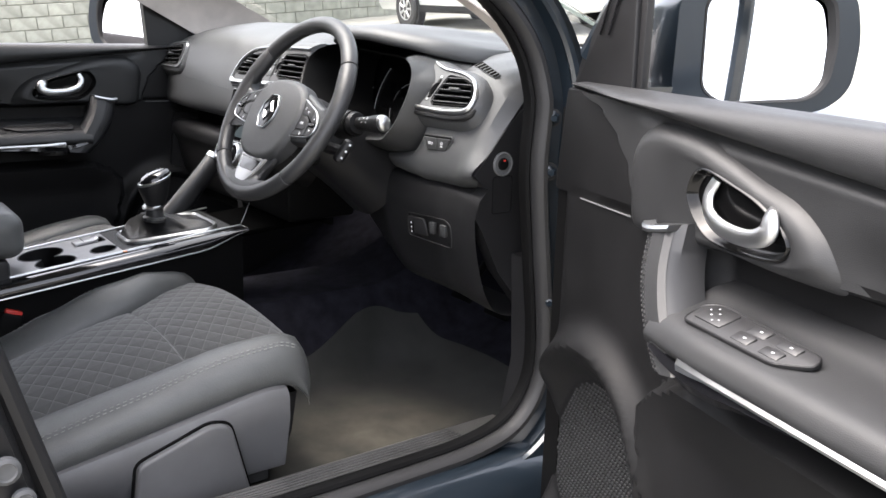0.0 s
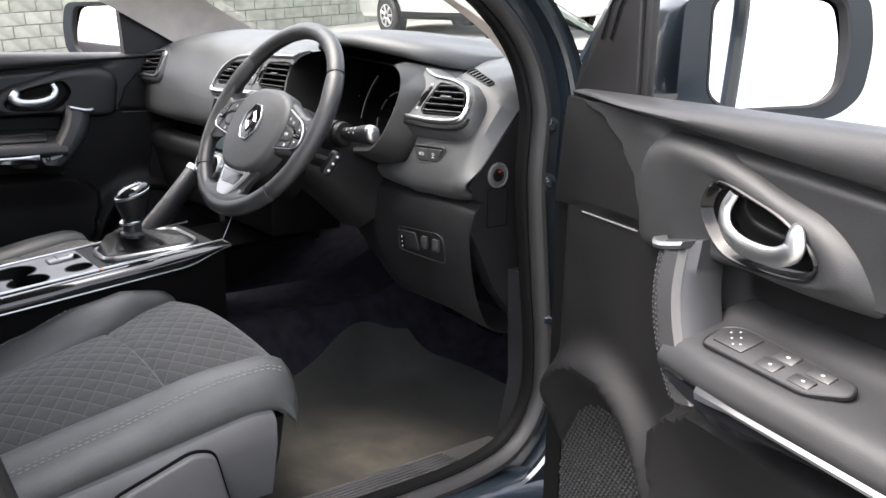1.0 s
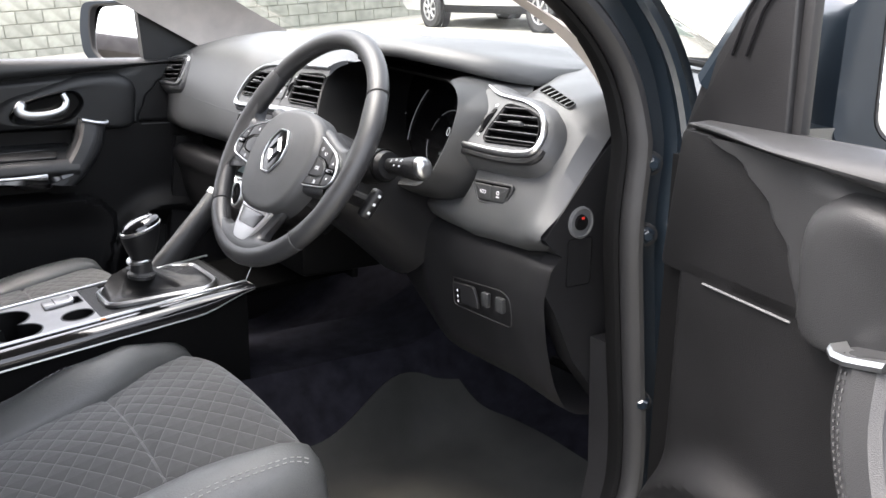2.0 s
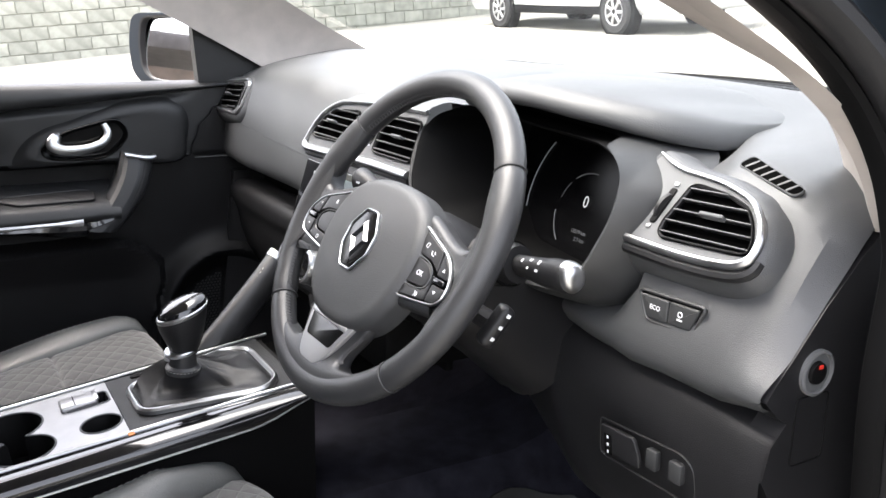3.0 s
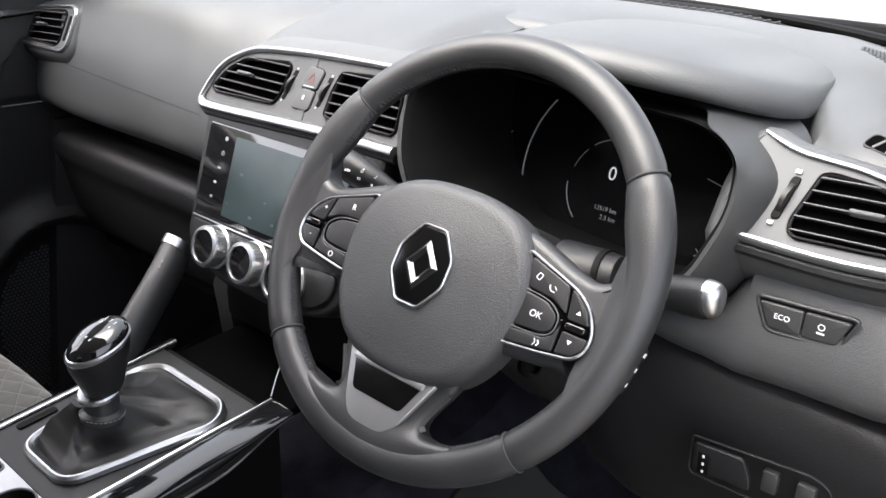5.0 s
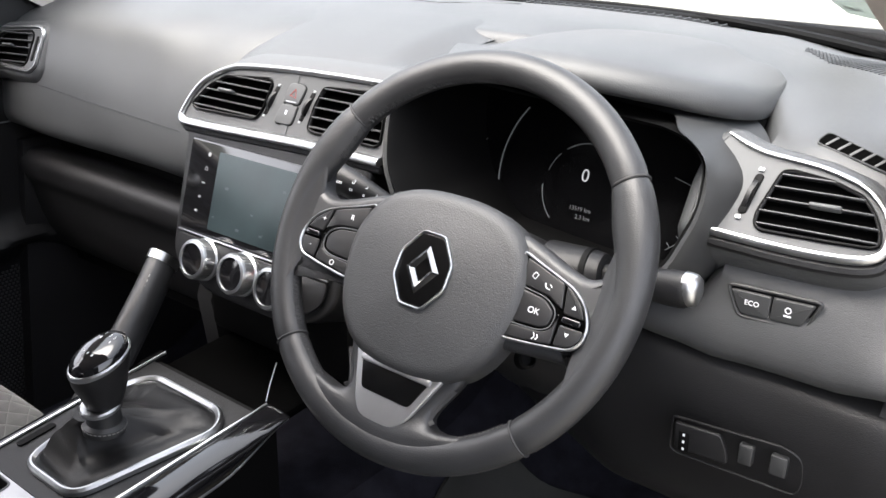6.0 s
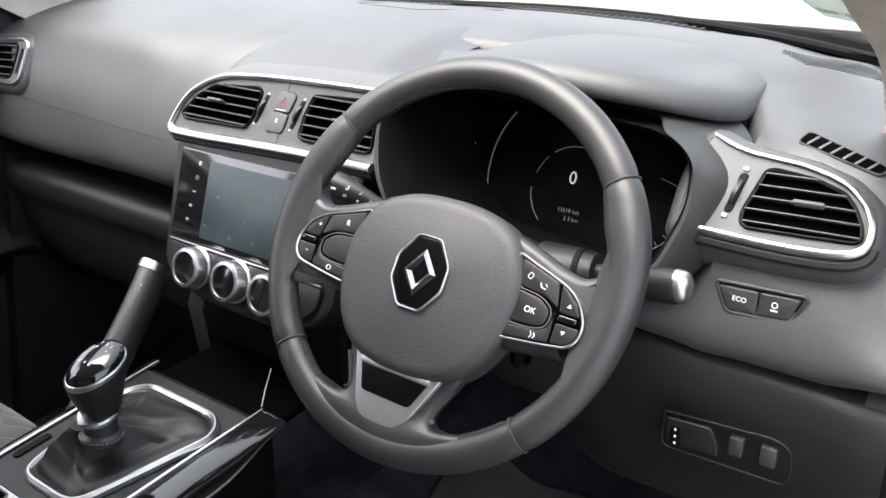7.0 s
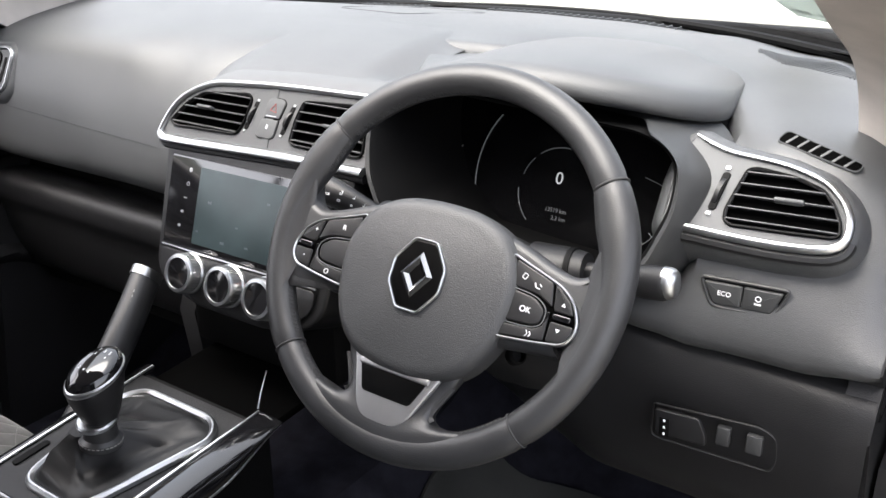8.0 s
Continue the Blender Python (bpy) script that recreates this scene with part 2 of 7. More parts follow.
def lerp(table, x):
    """Smooth reading of rows (x, values...) at x."""
    if x <= table[0][0]:
        return table[0][1:]
    for p, q in zip(table, table[1:]):
        if x <= q[0]:
            s = (x - p[0]) / (q[0] - p[0])
            s = s * s * (3 - 2 * s)
            return tuple(a + (b - a) * s for a, b in zip(p[1:], q[1:]))
    return table[-1][1:]


def face_pose(o, right, up):
    """The pose of a panel: x to the right along it, y up along it, z out of it."""
    r = Vector(right).normalized()
    n = r.cross(Vector(up)).normalized()
    u = n.cross(r)
    return Matrix(((r.x, u.x, n.x, o[0]), (r.y, u.y, n.y, o[1]), (r.z, u.z, n.z, o[2]), (0, 0, 0, 1)))


def writing(text, size, parent, m, material, name="lettering"):
    cu = bpy.data.curves.new("text", "FONT")
    cu.body, cu.size, cu.align_x, cu.align_y, cu.extrude = text, size, "CENTER", "CENTER", 0.0001
    tmp = bpy.data.objects.new("text", cu)
    scene.collection.objects.link(tmp)
    bpy.context.view_layer.update()
    me = bpy.data.meshes.new_from_object(tmp.evaluated_get(bpy.context.evaluated_depsgraph_get()))
    bpy.data.objects.remove(tmp)
    bpy.data.curves.remove(cu)
    me.materials.clear()
    me.materials.append(material)
    return part(name, me, material, parent, m=m)


# ---- the car's shell ----
FLOOR_Z = 0.42


def floor_z(x, y):
    z = FLOOR_Z - 0.012
    if y > 0.36:
        z += 0.62 * (y - 0.36) ** 1.15
    z += 0.17 * math.exp(-(max(0, abs(x) - 0.10) / 0.07) ** 2) if y > -1.6 else 0
    return z + 0.004 * noise.noise((x * 6, y * 6, 0))


floor = part("floor", sheet(lambda x, y: (x, y, floor_z(x, y)), lin(-0.70, 0.70, 50), lin(-2.2, 0.86, 60), 0.015), CARPET)
tagged(floor, "blue-black carpet of a car floor", "floor", kind="structure")

# inner edge of the driver's door opening, seen from the side (y, z)
OPENING = [(-0.62, 0.52), (-0.30, 0.515), (0.0, 0.515), (0.12, 0.52), (0.195, 0.543), (0.235, 0.60), (0.24, 0.68), (0.226, 0.80), (0.210, 0.943), (0.214, 1.052), (0.196, 1.128), (0.142, 1.192), (0.046, 1.250), (-0.08, 1.308), (-0.26, 1.385), (-0.47, 1.44), (-0.70, 1.45), (-0.85, 1.43)]
edge = [Vector((0, y, z)) for y, z in OPENING]
edge = spline(edge, 6)


def along_opening(k):
    a, b = edge[max(0, k - 1)], edge[min(len(edge) - 1, k + 1)]
    t = (b - a).normalized()
    return edge[k], Vector((0, t.z, -t.y))  # the point and the way outwards from the opening's middle


def opening_x(p):
    """How far out the opening's inner edge lies at a point: the side leans in above the waist."""
    return 0.75 - 0.20 * max(0, p.z - 1.05) - 0.9 * max(0, p.z - 1.30) ** 1.5


def opening_loft(profile, trim=False):
    """Skin along the opening. profile: (outwards along the side, outwards from the car) pairs."""
    rings = []
    for k in range(len(edge)):
        p, n = along_opening(k)
        most = 0.052 if p.z > 1.04 else 0.10  # the frame is slimmer round the window
        prof = [(min(o, most), dx) for o, dx in profile] if trim else profile
        rings.append([Vector((opening_x(p) + dx, p.y + n.y * o, p.z + n.z * o)) for o, dx in prof])
    return rings


shell = thing("body_side", "dark blue-green painted door frame of a car", "car body", kind="structure")
part("door_frame", loft(opening_loft([(0.016, -0.014), (0.012, 0.004), (0.03, 0.006), (0.046, 0.010), (0.050, 0.026), (0.041, 0.040), (0.044, 0.046), (0.058, 0.048), (0.070, 0.052), (0.085, 0.058), (0.10, 0.06), (0.10, -0.03), (0.03, -0.02)], True), closed=True, cap=False), PAINT, shell)
part("door_seal", loft(opening_loft([(0.012 + 0.012 * math.cos(a), 0.006 + 0.016 * math.sin(a)) for a in lin(0, 2 * math.pi, 11)[:-1]]), closed=True), SEAL, shell)
part("inner_seal_lip", loft(opening_loft([(0.0 + 0.006 * math.cos(a), -0.014 + 0.012 * math.sin(a)) for a in lin(0, 2 * math.pi, 9)[:-1]]), closed=True), BLACK, shell)
part("inner_trim", loft(opening_loft([(0.010, -0.010), (0.024, -0.020), (0.042, -0.042), (0.048, -0.038), (0.030, -0.012)]), closed=True, cap=False), BLACK, shell, "black trim behind the door seal")
# bolts and check strap on the hinge pillar
for z, yy in ((1.026, 0.238), (0.944, 0.238), (0.735, 0.25)):
    part("hinge_bolt", xform(lathe([(0.0105, 0), (0.0105, 0.004), (0.007, 0.005), (0.007, 0.011), (0.005, 0.013)], 6), pose(0.7635, yy, z, 0, 90, -35)), PAINT, shell)
    part("washer", xform(lathe([(0.014, 0), (0.014, 0.003), (0.002, 0.004)], 16), pose(0.7615, yy, z, 0, 90, -35)), SEAL, shell)
part("check_strap", box(0.07, 0.02, 0.012, (0.80, 0.35, 0.78), 0.002, 2, (0, 0, -20)), BLACK, shell)

# sill: painted step outside, ribbed scuff plate inside
sill = thing("door_sill", "painted car sill with ribbed black scuff plate", "door sill", kind="structure")
part("painted_step", loft([[Vector((x, y, z)) for x, z in ((0.74, 0.498), (0.775, 0.50), (0.80, 0.488), (0.822, 0.455), (0.835, 0.36), (0.82, 0.25), (0.74, 0.24))] for y in lin(-0.62, 0.33, 12)]), PAINT, sill)
part("scuff_plate", loft([[Vector((x, y, z)) for x, z in ((0.605, 0.425), (0.62, 0.475), (0.65, 0.498), (0.742, 0.510), (0.742, 0.48), (0.62, 0.42))] for y in lin(-0.62, 0.24, 12)]), SCUFF, sill)
for i in range(7):
    part("rib", box(0.004, 0.55, 0.004, (0.662 + 0.009 * i, -0.14, 0.5015 + 0.0012 * i), 0.0015, 1, (0, 4, 0)), SCUFF, sill)

# centre pillar beside the driver's seat
bp = thing("centre_pillar", "black plastic centre pillar with bare fixing bolts", "car pillar", kind="structure")
part("pillar_trim", loft([[Vector((x, y + s, z)) for x, s in ((0.66, -0.16), (0.68, -0.02), (0.705, 0.0), (0.765, -0.012), (0.775, -0.04), (0.775, -0.2), (0.66, -0.22))] for y, z in ((-0.455, 0.42), (-0.49, 0.55), (-0.525, 0.70), (-0.565, 0.86), (-0.60, 1.0), (-0.655, 1.2), (-0.735, 1.42))]), HARD, bp)
part("pillar_seal", tube(spline([(0.712, -0.44, 0.42), (0.712, -0.485, 0.58), (0.712, -0.527, 0.74), (0.712, -0.567, 0.90), (0.70, -0.635, 1.2), (0.66, -0.715, 1.42)], 6), 0.014, 10), SEAL, bp)
for y, z, r in ((-0.547, 0.681, 0.016), (-0.532, 0.642, 0.013)):
    part("bolt", xform(lathe([(r, 0), (r, 0.006), (r * 0.7, 0.009), (r * 0.6, 0.007), (0.002, 0.006)], 14), pose(0.777, y, z, 0, 90, 0)), SATIN, bp)

def pillar_trim(sx):
    if sx > 0:
        line = ((0.685, 0.262, 1.055), (0.688, 0.215, 1.118), (0.688, 0.15, 1.168), (0.68, 0.05, 1.222), (0.665, -0.10, 1.295), (0.62, -0.42, 1.43))
        front = ((0.612, 0.330, 1.065), (0.610, 0.298, 1.124), (0.610, 0.240, 1.168), (0.610, 0.13, 1.210), (0.605, -0.03, 1.275), (0.565, -0.33, 1.42))
        back = Vector((0.035, -0.012, 0.0))
    else:
        line = ((0.64, 0.30, 1.06), (0.655, 0.24, 1.10), (0.655, 0.14, 1.155), (0.635, 0.02, 1.215), (0.60, -0.16, 1.30), (0.54, -0.42, 1.42))
        front = ((0.645, 0.52, 1.10), (0.645, 0.45, 1.145), (0.635, 0.36, 1.188), (0.61, 0.24, 1.25), (0.57, 0.06, 1.335), (0.50, -0.20, 1.45))
        back = Vector((0.05, 0.0, 0.0))
    a, b = spline([Vector(p) for p in line], 5), spline([Vector(p) for p in front], 5)
    rings = []
    for p, q in zip(a, b):
        mid = (p + q) / 2
        rings.append([Vector((sx * v.x, v.y, v.z)) for v in (p, p * 0.75 + q * 0.25 + Vector((0.006, -0.004, 0)), mid + Vector((0.008, -0.004, 0.004)), p * 0.25 + q * 0.75 + Vector((0.004, -0.002, 0.004)), q, p * 0.3 + q * 0.7 + back, p * 0.8 + q * 0.2 + back)])
    return loft(rings)


pr = part("windscreen_pillar", pillar_trim(1), LINER)
tagged(pr, "light grey windscreen pillar trim", "car pillar", kind="structure")
pl = part("windscreen_pillar", pillar_trim(-1), LINER)
tagged(pl, "light grey windscreen pillar trim", "car pillar", kind="structure")
# small fixed corner of the left door, in black
ctri = part("door_corner_cover", loft([[Vector((x, y, z)) for y, z in ((0.10, 1.075), (0.36, 1.085), (0.27, 1.15), (0.13, 1.255), (0.085, 1.28))] for x in (-0.70, -0.672)]), HARD)
tagged(ctri, "black plastic triangle at the mirror", "trim", kind="structure")

# outer roof rails of the left side, roof and tail close the car
roof = part("ceiling", sheet(lambda u, v: (u * (0.55 + 0.02 * v), -0.22 - 2.1 * v, 1.455 + 0.03 * (1 - u * u) + 0.035 * math.sin(math.pi * v)), lin(-1, 1, 14), lin(0, 1, 16), 0.03), LINER)
tagged(roof, "pale grey cloth headliner of the car", "ceiling", kind="structure")
o = part("roof_skin", sheet(lambda u, v: (u * (0.57 + 0.02 * v), -0.24 - 2.1 * v, 1.475 + 0.03 * (1 - u * u) + 0.035 * math.sin(math.pi * v)), lin(-1, 1, 14), lin(0, 1, 16), 0.006), PAINT)
tagged(o, "dark blue-green painted car roof", "car roof", kind="structure")
for sx in (-1, 1):
    o = part("roof_rail", tube([(sx * 0.56, -0.25, 1.45), (sx * 0.585, -0.8, 1.47), (sx * 0.57, -1.6, 1.45), (sx * 0.54, -2.3, 1.38)], 0.04, 8), PAINT)
    tagged(o, "dark painted roof edge", "roof rail", kind="structure")
    o = part("rear_side_wall", loft([[Vector((sx * x, y, z)) for y, z in ((-0.78, 0.25), (-2.4, 0.35), (-2.4, 1.05), (-0.80, 1.03))] for x in (0.70, 0.76)]), HARD)
    tagged(o, "dark lower rear side of the car", "car side", kind="structure")
    o = part("rear_pillar", tube([(sx * 0.70, -2.3, 1.0), (sx * 0.55, -2.1, 1.43)], 0.10, 8), HARD)
    tagged(o, "dark rear pillar", "car pillar", kind="structure")
o = part("left_centre_pillar", loft([[Vector((x, y, z)) for x, y in ((-0.74, -0.62 - 0.15 * (z - 0.42)), (-0.66, -0.60 - 0.15 * (z - 0.42)), (-0.66, -0.78 - 0.15 * (z - 0.42)), (-0.74, -0.80 - 0.15 * (z - 0.42)))] for z in (0.3, 1.0)] + [[Vector((x, y, 1.44)) for x, y in ((-0.60, -0.76), (-0.54, -0.75), (-0.54, -0.87), (-0.60, -0.88))]]), HARD)
tagged(o, "dark centre pillar of the far side", "car pillar", kind="structure")
o = part("tail_wall", box(1.5, 0.06, 0.8, (0, -2.42, 0.66), 0.02), HARD)
tagged(o, "dark tail end of the car", "car tail", kind="structure")
o = part("rear_bench", join(box(1.25, 0.5, 0.2, (0, -1.55, 0.60), 0.06, 4), box(1.25, 0.16, 0.6, (0, -1.86, 0.93), 0.06, 4, (-14, 0, 0))), FABRIC)
tagged(o, "dark cloth rear bench seat", "car seat")
o = part("bulkhead", box(1.42, 0.04, 0.74, (0, 0.86, 0.745), 0.01), BLACK)
tagged(o, "black bulkhead under the dashboard", "wall", kind="structure")
o = part("kick_panel", loft([[Vector((x, y, z)) for y, z in ((0.20, 0.43), (0.24, 0.62), (0.23, 0.80), (0.86, 0.80), (0.86, 0.40))] for x in (0.692, 0.745)]), HARD)
tagged(o, "black plastic kick panel", "trim", kind="structure")
o = part("kick_panel", loft([[Vector((x, y, z)) for y, z in ((0.10, 0.40), (0.16, 0.9), (0.86, 0.9), (0.86, 0.40))] for x in (-0.72, -0.66)]), HARD)
tagged(o, "black plastic kick panel", "trim", kind="structure")

for sx in (-1, 1):
    o = part("front_side_wall", box(0.02, 0.60, 0.70, (sx * 0.745, 0.60, 0.72), 0.004), BLACK)
    tagged(o, "dark inner side of the footwell", "wall", kind="structure")

# windscreen
GLASS = bpy.data.materials.new("car_glass")
GLASS.use_nodes = True
gn, gl = GLASS.node_tree.nodes, GLASS.node_tree.links
gn.remove(gn["Principled BSDF"])
clear, shine, fres, both = gn.new("ShaderNodeBsdfTransparent"), gn.new("ShaderNodeBsdfGlossy"), gn.new("ShaderNodeFresnel"), gn.new("ShaderNodeMixShader")
clear.inputs["Color"].default_value = (0.84, 0.87, 0.86, 1)
shine.inputs["Roughness"].default_value, fres.inputs["IOR"].default_value = 0.0, 1.45
gl.new(fres.outputs[0], both.inputs[0])
gl.new(clear.outputs[0], both.inputs[1])
gl.new(shine.outputs[0], both.inputs[2])
gl.new(both.outputs[0], gn["Material Output"].inputs["Surface"])


# unseen opaque panes, added to keep light from behind out of the cabin
BLACKOUT = mat("blackout_pane", (0.004, 0.004, 0.005), 0.05, coat=0.3)
for sx in (-1, 1):
    o = part("rear_side_blackout", sheet(lambda u, v: (sx * (0.725 - 0.155 * v), -0.86 - 1.40 * u, 1.03 + 0.41 * v), lin(0, 1, 8), lin(0, 1, 6), 0.004), BLACKOUT)
    tagged(o, "unseen dark rear side pane that blocks light", "car window", kind="structure")
o = part("tail_blackout", sheet(lambda u, v: (-0.66 + 1.32 * u, -2.42 + 0.12 * v, 1.05 + 0.38 * v), lin(0, 1, 6), lin(0, 1, 6), 0.004), BLACKOUT)
tagged(o, "unseen dark tail pane that blocks light", "car window", kind="structure")


def screen_pt(u, v):
    x = u * (0.66 - 0.10 * v)
    y = 0.90 - 0.30 * u * u - 0.98 * v
    return (x, y, 1.092 + 0.015 * (1 - u * u) + 0.365 * v + 0.03 * math.sin(math.pi * v))


ws = part("window_1", sheet(screen_pt, lin(-1, 1, 20), lin(0, 1, 12)), GLASS)
if sum(p.normal.z for p in ws.data.polygons) > 0:
    ws.data.flip_normals()
tagged(ws, "clear sloping windscreen", "windscreen", kind="structure")
frit = []
for u in lin(-1, 1, 40):
    k = max(0.0, (u - 0.45) / 0.55)
    frit.append([Vector(screen_pt(u, v)) + Vector((0, -0.006, -0.003)) for v in (-0.02, 0.004 + 0.016 * k, 0.010 + 0.05 * k * k)])
fb = part("black_glass_edge", loft(frit, closed=False), VOID)
tagged(fb, "black printed lower edge of the windscreen", "trim", kind="structure")
cowl = part("windscreen_seal", tube([Vector(screen_pt(u, 0.012)) + Vector((0, -0.010, 0.000)) for u in lin(-1, 1, 24)], 0.007, 8), BLACK)
tagged(cowl, "black rubber strip at the windscreen's foot", "trim", kind="structure")

# wings and bonnet
bonnet = part("bonnet", sheet(lambda u, v: (u * (0.70 - 0.06 * v), 0.96 + 0.95 * v - 0.22 * u * u, 0.955 + 0.03 * (1 - u * u) - 0.10 * v - 0.10 * v * v), lin(-1, 1, 24), lin(0, 1, 14), 0.01), PAINT)
tagged(bonnet, "glossy blue-green painted car bonnet", "bonnet")
for sx in (-1, 1):
    w = part("front_wing", sheet(lambda u, v: (sx * (0.705 + 0.155 * math.sin(u * math.pi / 2) - 0.05 * v), 0.40 + 1.35 * v, 1.045 - 0.13 * v * v - 0.62 * (1 - math.cos(u * math.pi / 2)) - 0.012 * u), lin(0, 1, 12), lin(0, 1, 14), 0.006), PAINT)
    tagged(w, "blue-green painted front wing", "car wing")


# ---- steering wheel ----
COLUMN = pose(0.3517, -0.0045, 1.0122, 59.07, 0.13, 3.24)
WHEEL = COLUMN @ pose(0, 0, 0, 0, 0, -2.5)  # turned a little to the right
wheel = thing("steering_wheel", "black leather steering wheel with satin metal trim", "steering wheel", m=WHEEL)
RIM = 0.1610
SEAMS = [radians(a) for a in (35, 145, 224, 316)]
THREAD = mat("seam_thread", (0.030, 0.030, 0.031), 0.7)


def rim_r(a):
    """Thickness of the rim: thumb rests swell at ten to two."""
    r = 0.0142
    for c in (20, 160):
        d = (math.degrees(a) - c + 180) % 360 - 180
        r += 0.0010 * math.exp(-(d / 13) ** 2)
    return r


def rim_in(a):
    """How far the rim's inner side bulges under the thumbs."""
    return sum(0.0045 * math.exp(-(((math.degrees(a) - c + 180) % 360 - 180) / 10) ** 2) for c in (24, 156))


def rim_piece(a0, a1, n):
    rings = []
    for i, a in enumerate(lin(a0, a1, n)):
        r = rim_r(a % (2 * math.pi)) * (0.93 if i in (0, n - 1) else 1.0)  # the leather turns in at its seams
        c = Vector((math.cos(a), math.sin(a), 0))
        ins = rim_in(a % (2 * math.pi))
        rings.append([c * (RIM + r * math.cos(b) - ins * max(0, -math.cos(b))) + Vector((0, 0, 0.92 * r * math.sin(b))) for b in lin(0, 2 * math.pi, 21)[:-1]])
    return loft(rings)


s = SEAMS + [SEAMS[0] + 2 * math.pi]
for a0, a1 in zip(s, s[1:]):
    part("rim_cover", rim_piece(a0 + 0.003, a1 - 0.003, 36), LEATHER, wheel)
for a in SEAMS:
    r = rim_r(a)
    c = Vector((math.cos(a), math.sin(a), 0))
    part("rim_seam", tube([c * (RIM + r * 0.985 * math.cos(b)) + Vector((0, 0, 0.90 * r * math.sin(b))) for b in lin(0, 2 * math.pi, 25)[:-1]], 0.0010, 6, True), THREAD, wheel)
# cross stitching along the rim's inner edge
for c0, c1 in ((92, 143), (146, 160), (201, 222), (226, 243), (290, 314)):
    bms = []
    for k in range(int((c1 - c0) / 1.5)):
        a = radians(c0 + 1.5 * k)
        for d0, d1 in ((0.0, 0.016), (0.016, 0.0)):
            u, v = a + d0, a + d1
            ins = RIM - rim_in(a) - rim_r(a)
            p = Vector((math.cos(u), math.sin(u), 0)) * (ins + 0.0022) + Vector((0, 0, 0.0066))
            q = Vector((math.cos(v), math.sin(v), 0)) * (ins - 0.0003) + Vector((0, 0, 0.0015))
            bms.append(tube([p, q], 0.0005, 4))
    part("rim_stitching", join(*bms), THREAD, wheel)


def both_sides(half):
    """A closed outline from its right half, given from top to bottom."""
    return [(-x, y) for x, y in half] + half[::-1]


PAD = fillet(both_sides([(0.014, 0.0485), (0.036, 0.0460), (0.058, 0.0385), (0.0755, 0.0235), (0.0855, 0.0), (0.0865, -0.022), (0.0825, -0.046), (0.0745, -0.068), (0.060, -0.087), (0.042, -0.098), (0.018, -0.1035)]), 0.012, 3)
pad = part("airbag_pad", xform(slab(PAD, 0.030, 0.013, 0.006, 6), pose(0, 0, -0.015)), PADSKIN, wheel, "grained dark grey airbag cover")
BADGE = fillet([(0.011, 0.031), (0.0255, 0.0105), (0.0255, -0.0105), (0.011, -0.031), (-0.011, -0.031), (-0.0255, -0.0105), (-0.0255, 0.0105), (-0.011, 0.031)], 0.004, 3)
BM = pose(0, -0.019, 0.0190)
part("badge_back", xform(slab(inset2(BADGE, 0.002)[::-1], 0.0030, 0.001), BM), PIANO, pad, "gloss black badge plate")
part("badge_rim", xform(frame_ring(BADGE, 0.0018, 0.0042, 0.0007), BM), CHROME, pad, "chrome badge rim")
# a plain diamond loop of four faceted bars
DIA_O = [(0.0, 0.0200), (0.0155, 0.001), (0.0, -0.0200), (-0.0155, -0.001)]
DIA_I = [(0.0, 0.0098), (0.0072, 0.0005), (0.0, -0.0098), (-0.0072, -0.0005)]
for i in range(4):
    j = (i + 1) % 4
    o, p, q, r = DIA_O[i], DIA_O[j], DIA_I[j], DIA_I[i]
    m0, m1 = ((o[0] + r[0]) / 2, (o[1] + r[1]) / 2), ((p[0] + q[0]) / 2, (p[1] + q[1]) / 2)
    part("badge_bar", xform(loft([[(*o, 0.003), (*m0, 0.0056), (*r, 0.003)], [(*p, 0.003), (*m1, 0.0056), (*q, 0.003)]]), BM), DARKCHROME, pad, "faceted chrome badge bar", 20)
for sx in (-1, 1):
    part("pad_mark", xform(frame_ring(fillet([(-0.0045, -0.002), (0.0045, -0.002), (0.003, 0.0025), (-0.003, 0.0025)], 0.0015, 2), 0.0006, 0.0010, 0.0002), pose(sx * 0.0655, -0.010, 0.0148, 0, sx * 5, -20 * sx)), HARD, pad)
# moulded letters on the pad's foot, too fine to read
for i in range(4):
    part("moulded_mark", xform(frame_ring([(-0.0022, -0.003), (0.0022, -0.003), (0.0022, 0.003), (-0.0022, 0.003)], 0.0006, 0.0008, 0.0002), pose(-0.011 + 0.0058 * i, -0.082, 0.0150, 6, 0, 0)), PADSKIN, pad)
for i in range(3):
    part("moulded_mark", xform(box(0.0045, 0.0022, 0.0009, bevel=0.0003), pose(-0.008 + 0.0062 * i, -0.0895, 0.0144, 6, 0, 0)), PADSKIN, pad)

SWITCH = mat("switch_black", (0.014, 0.014, 0.015), 0.42, grain=0.15, scale=1500, var=0.2)
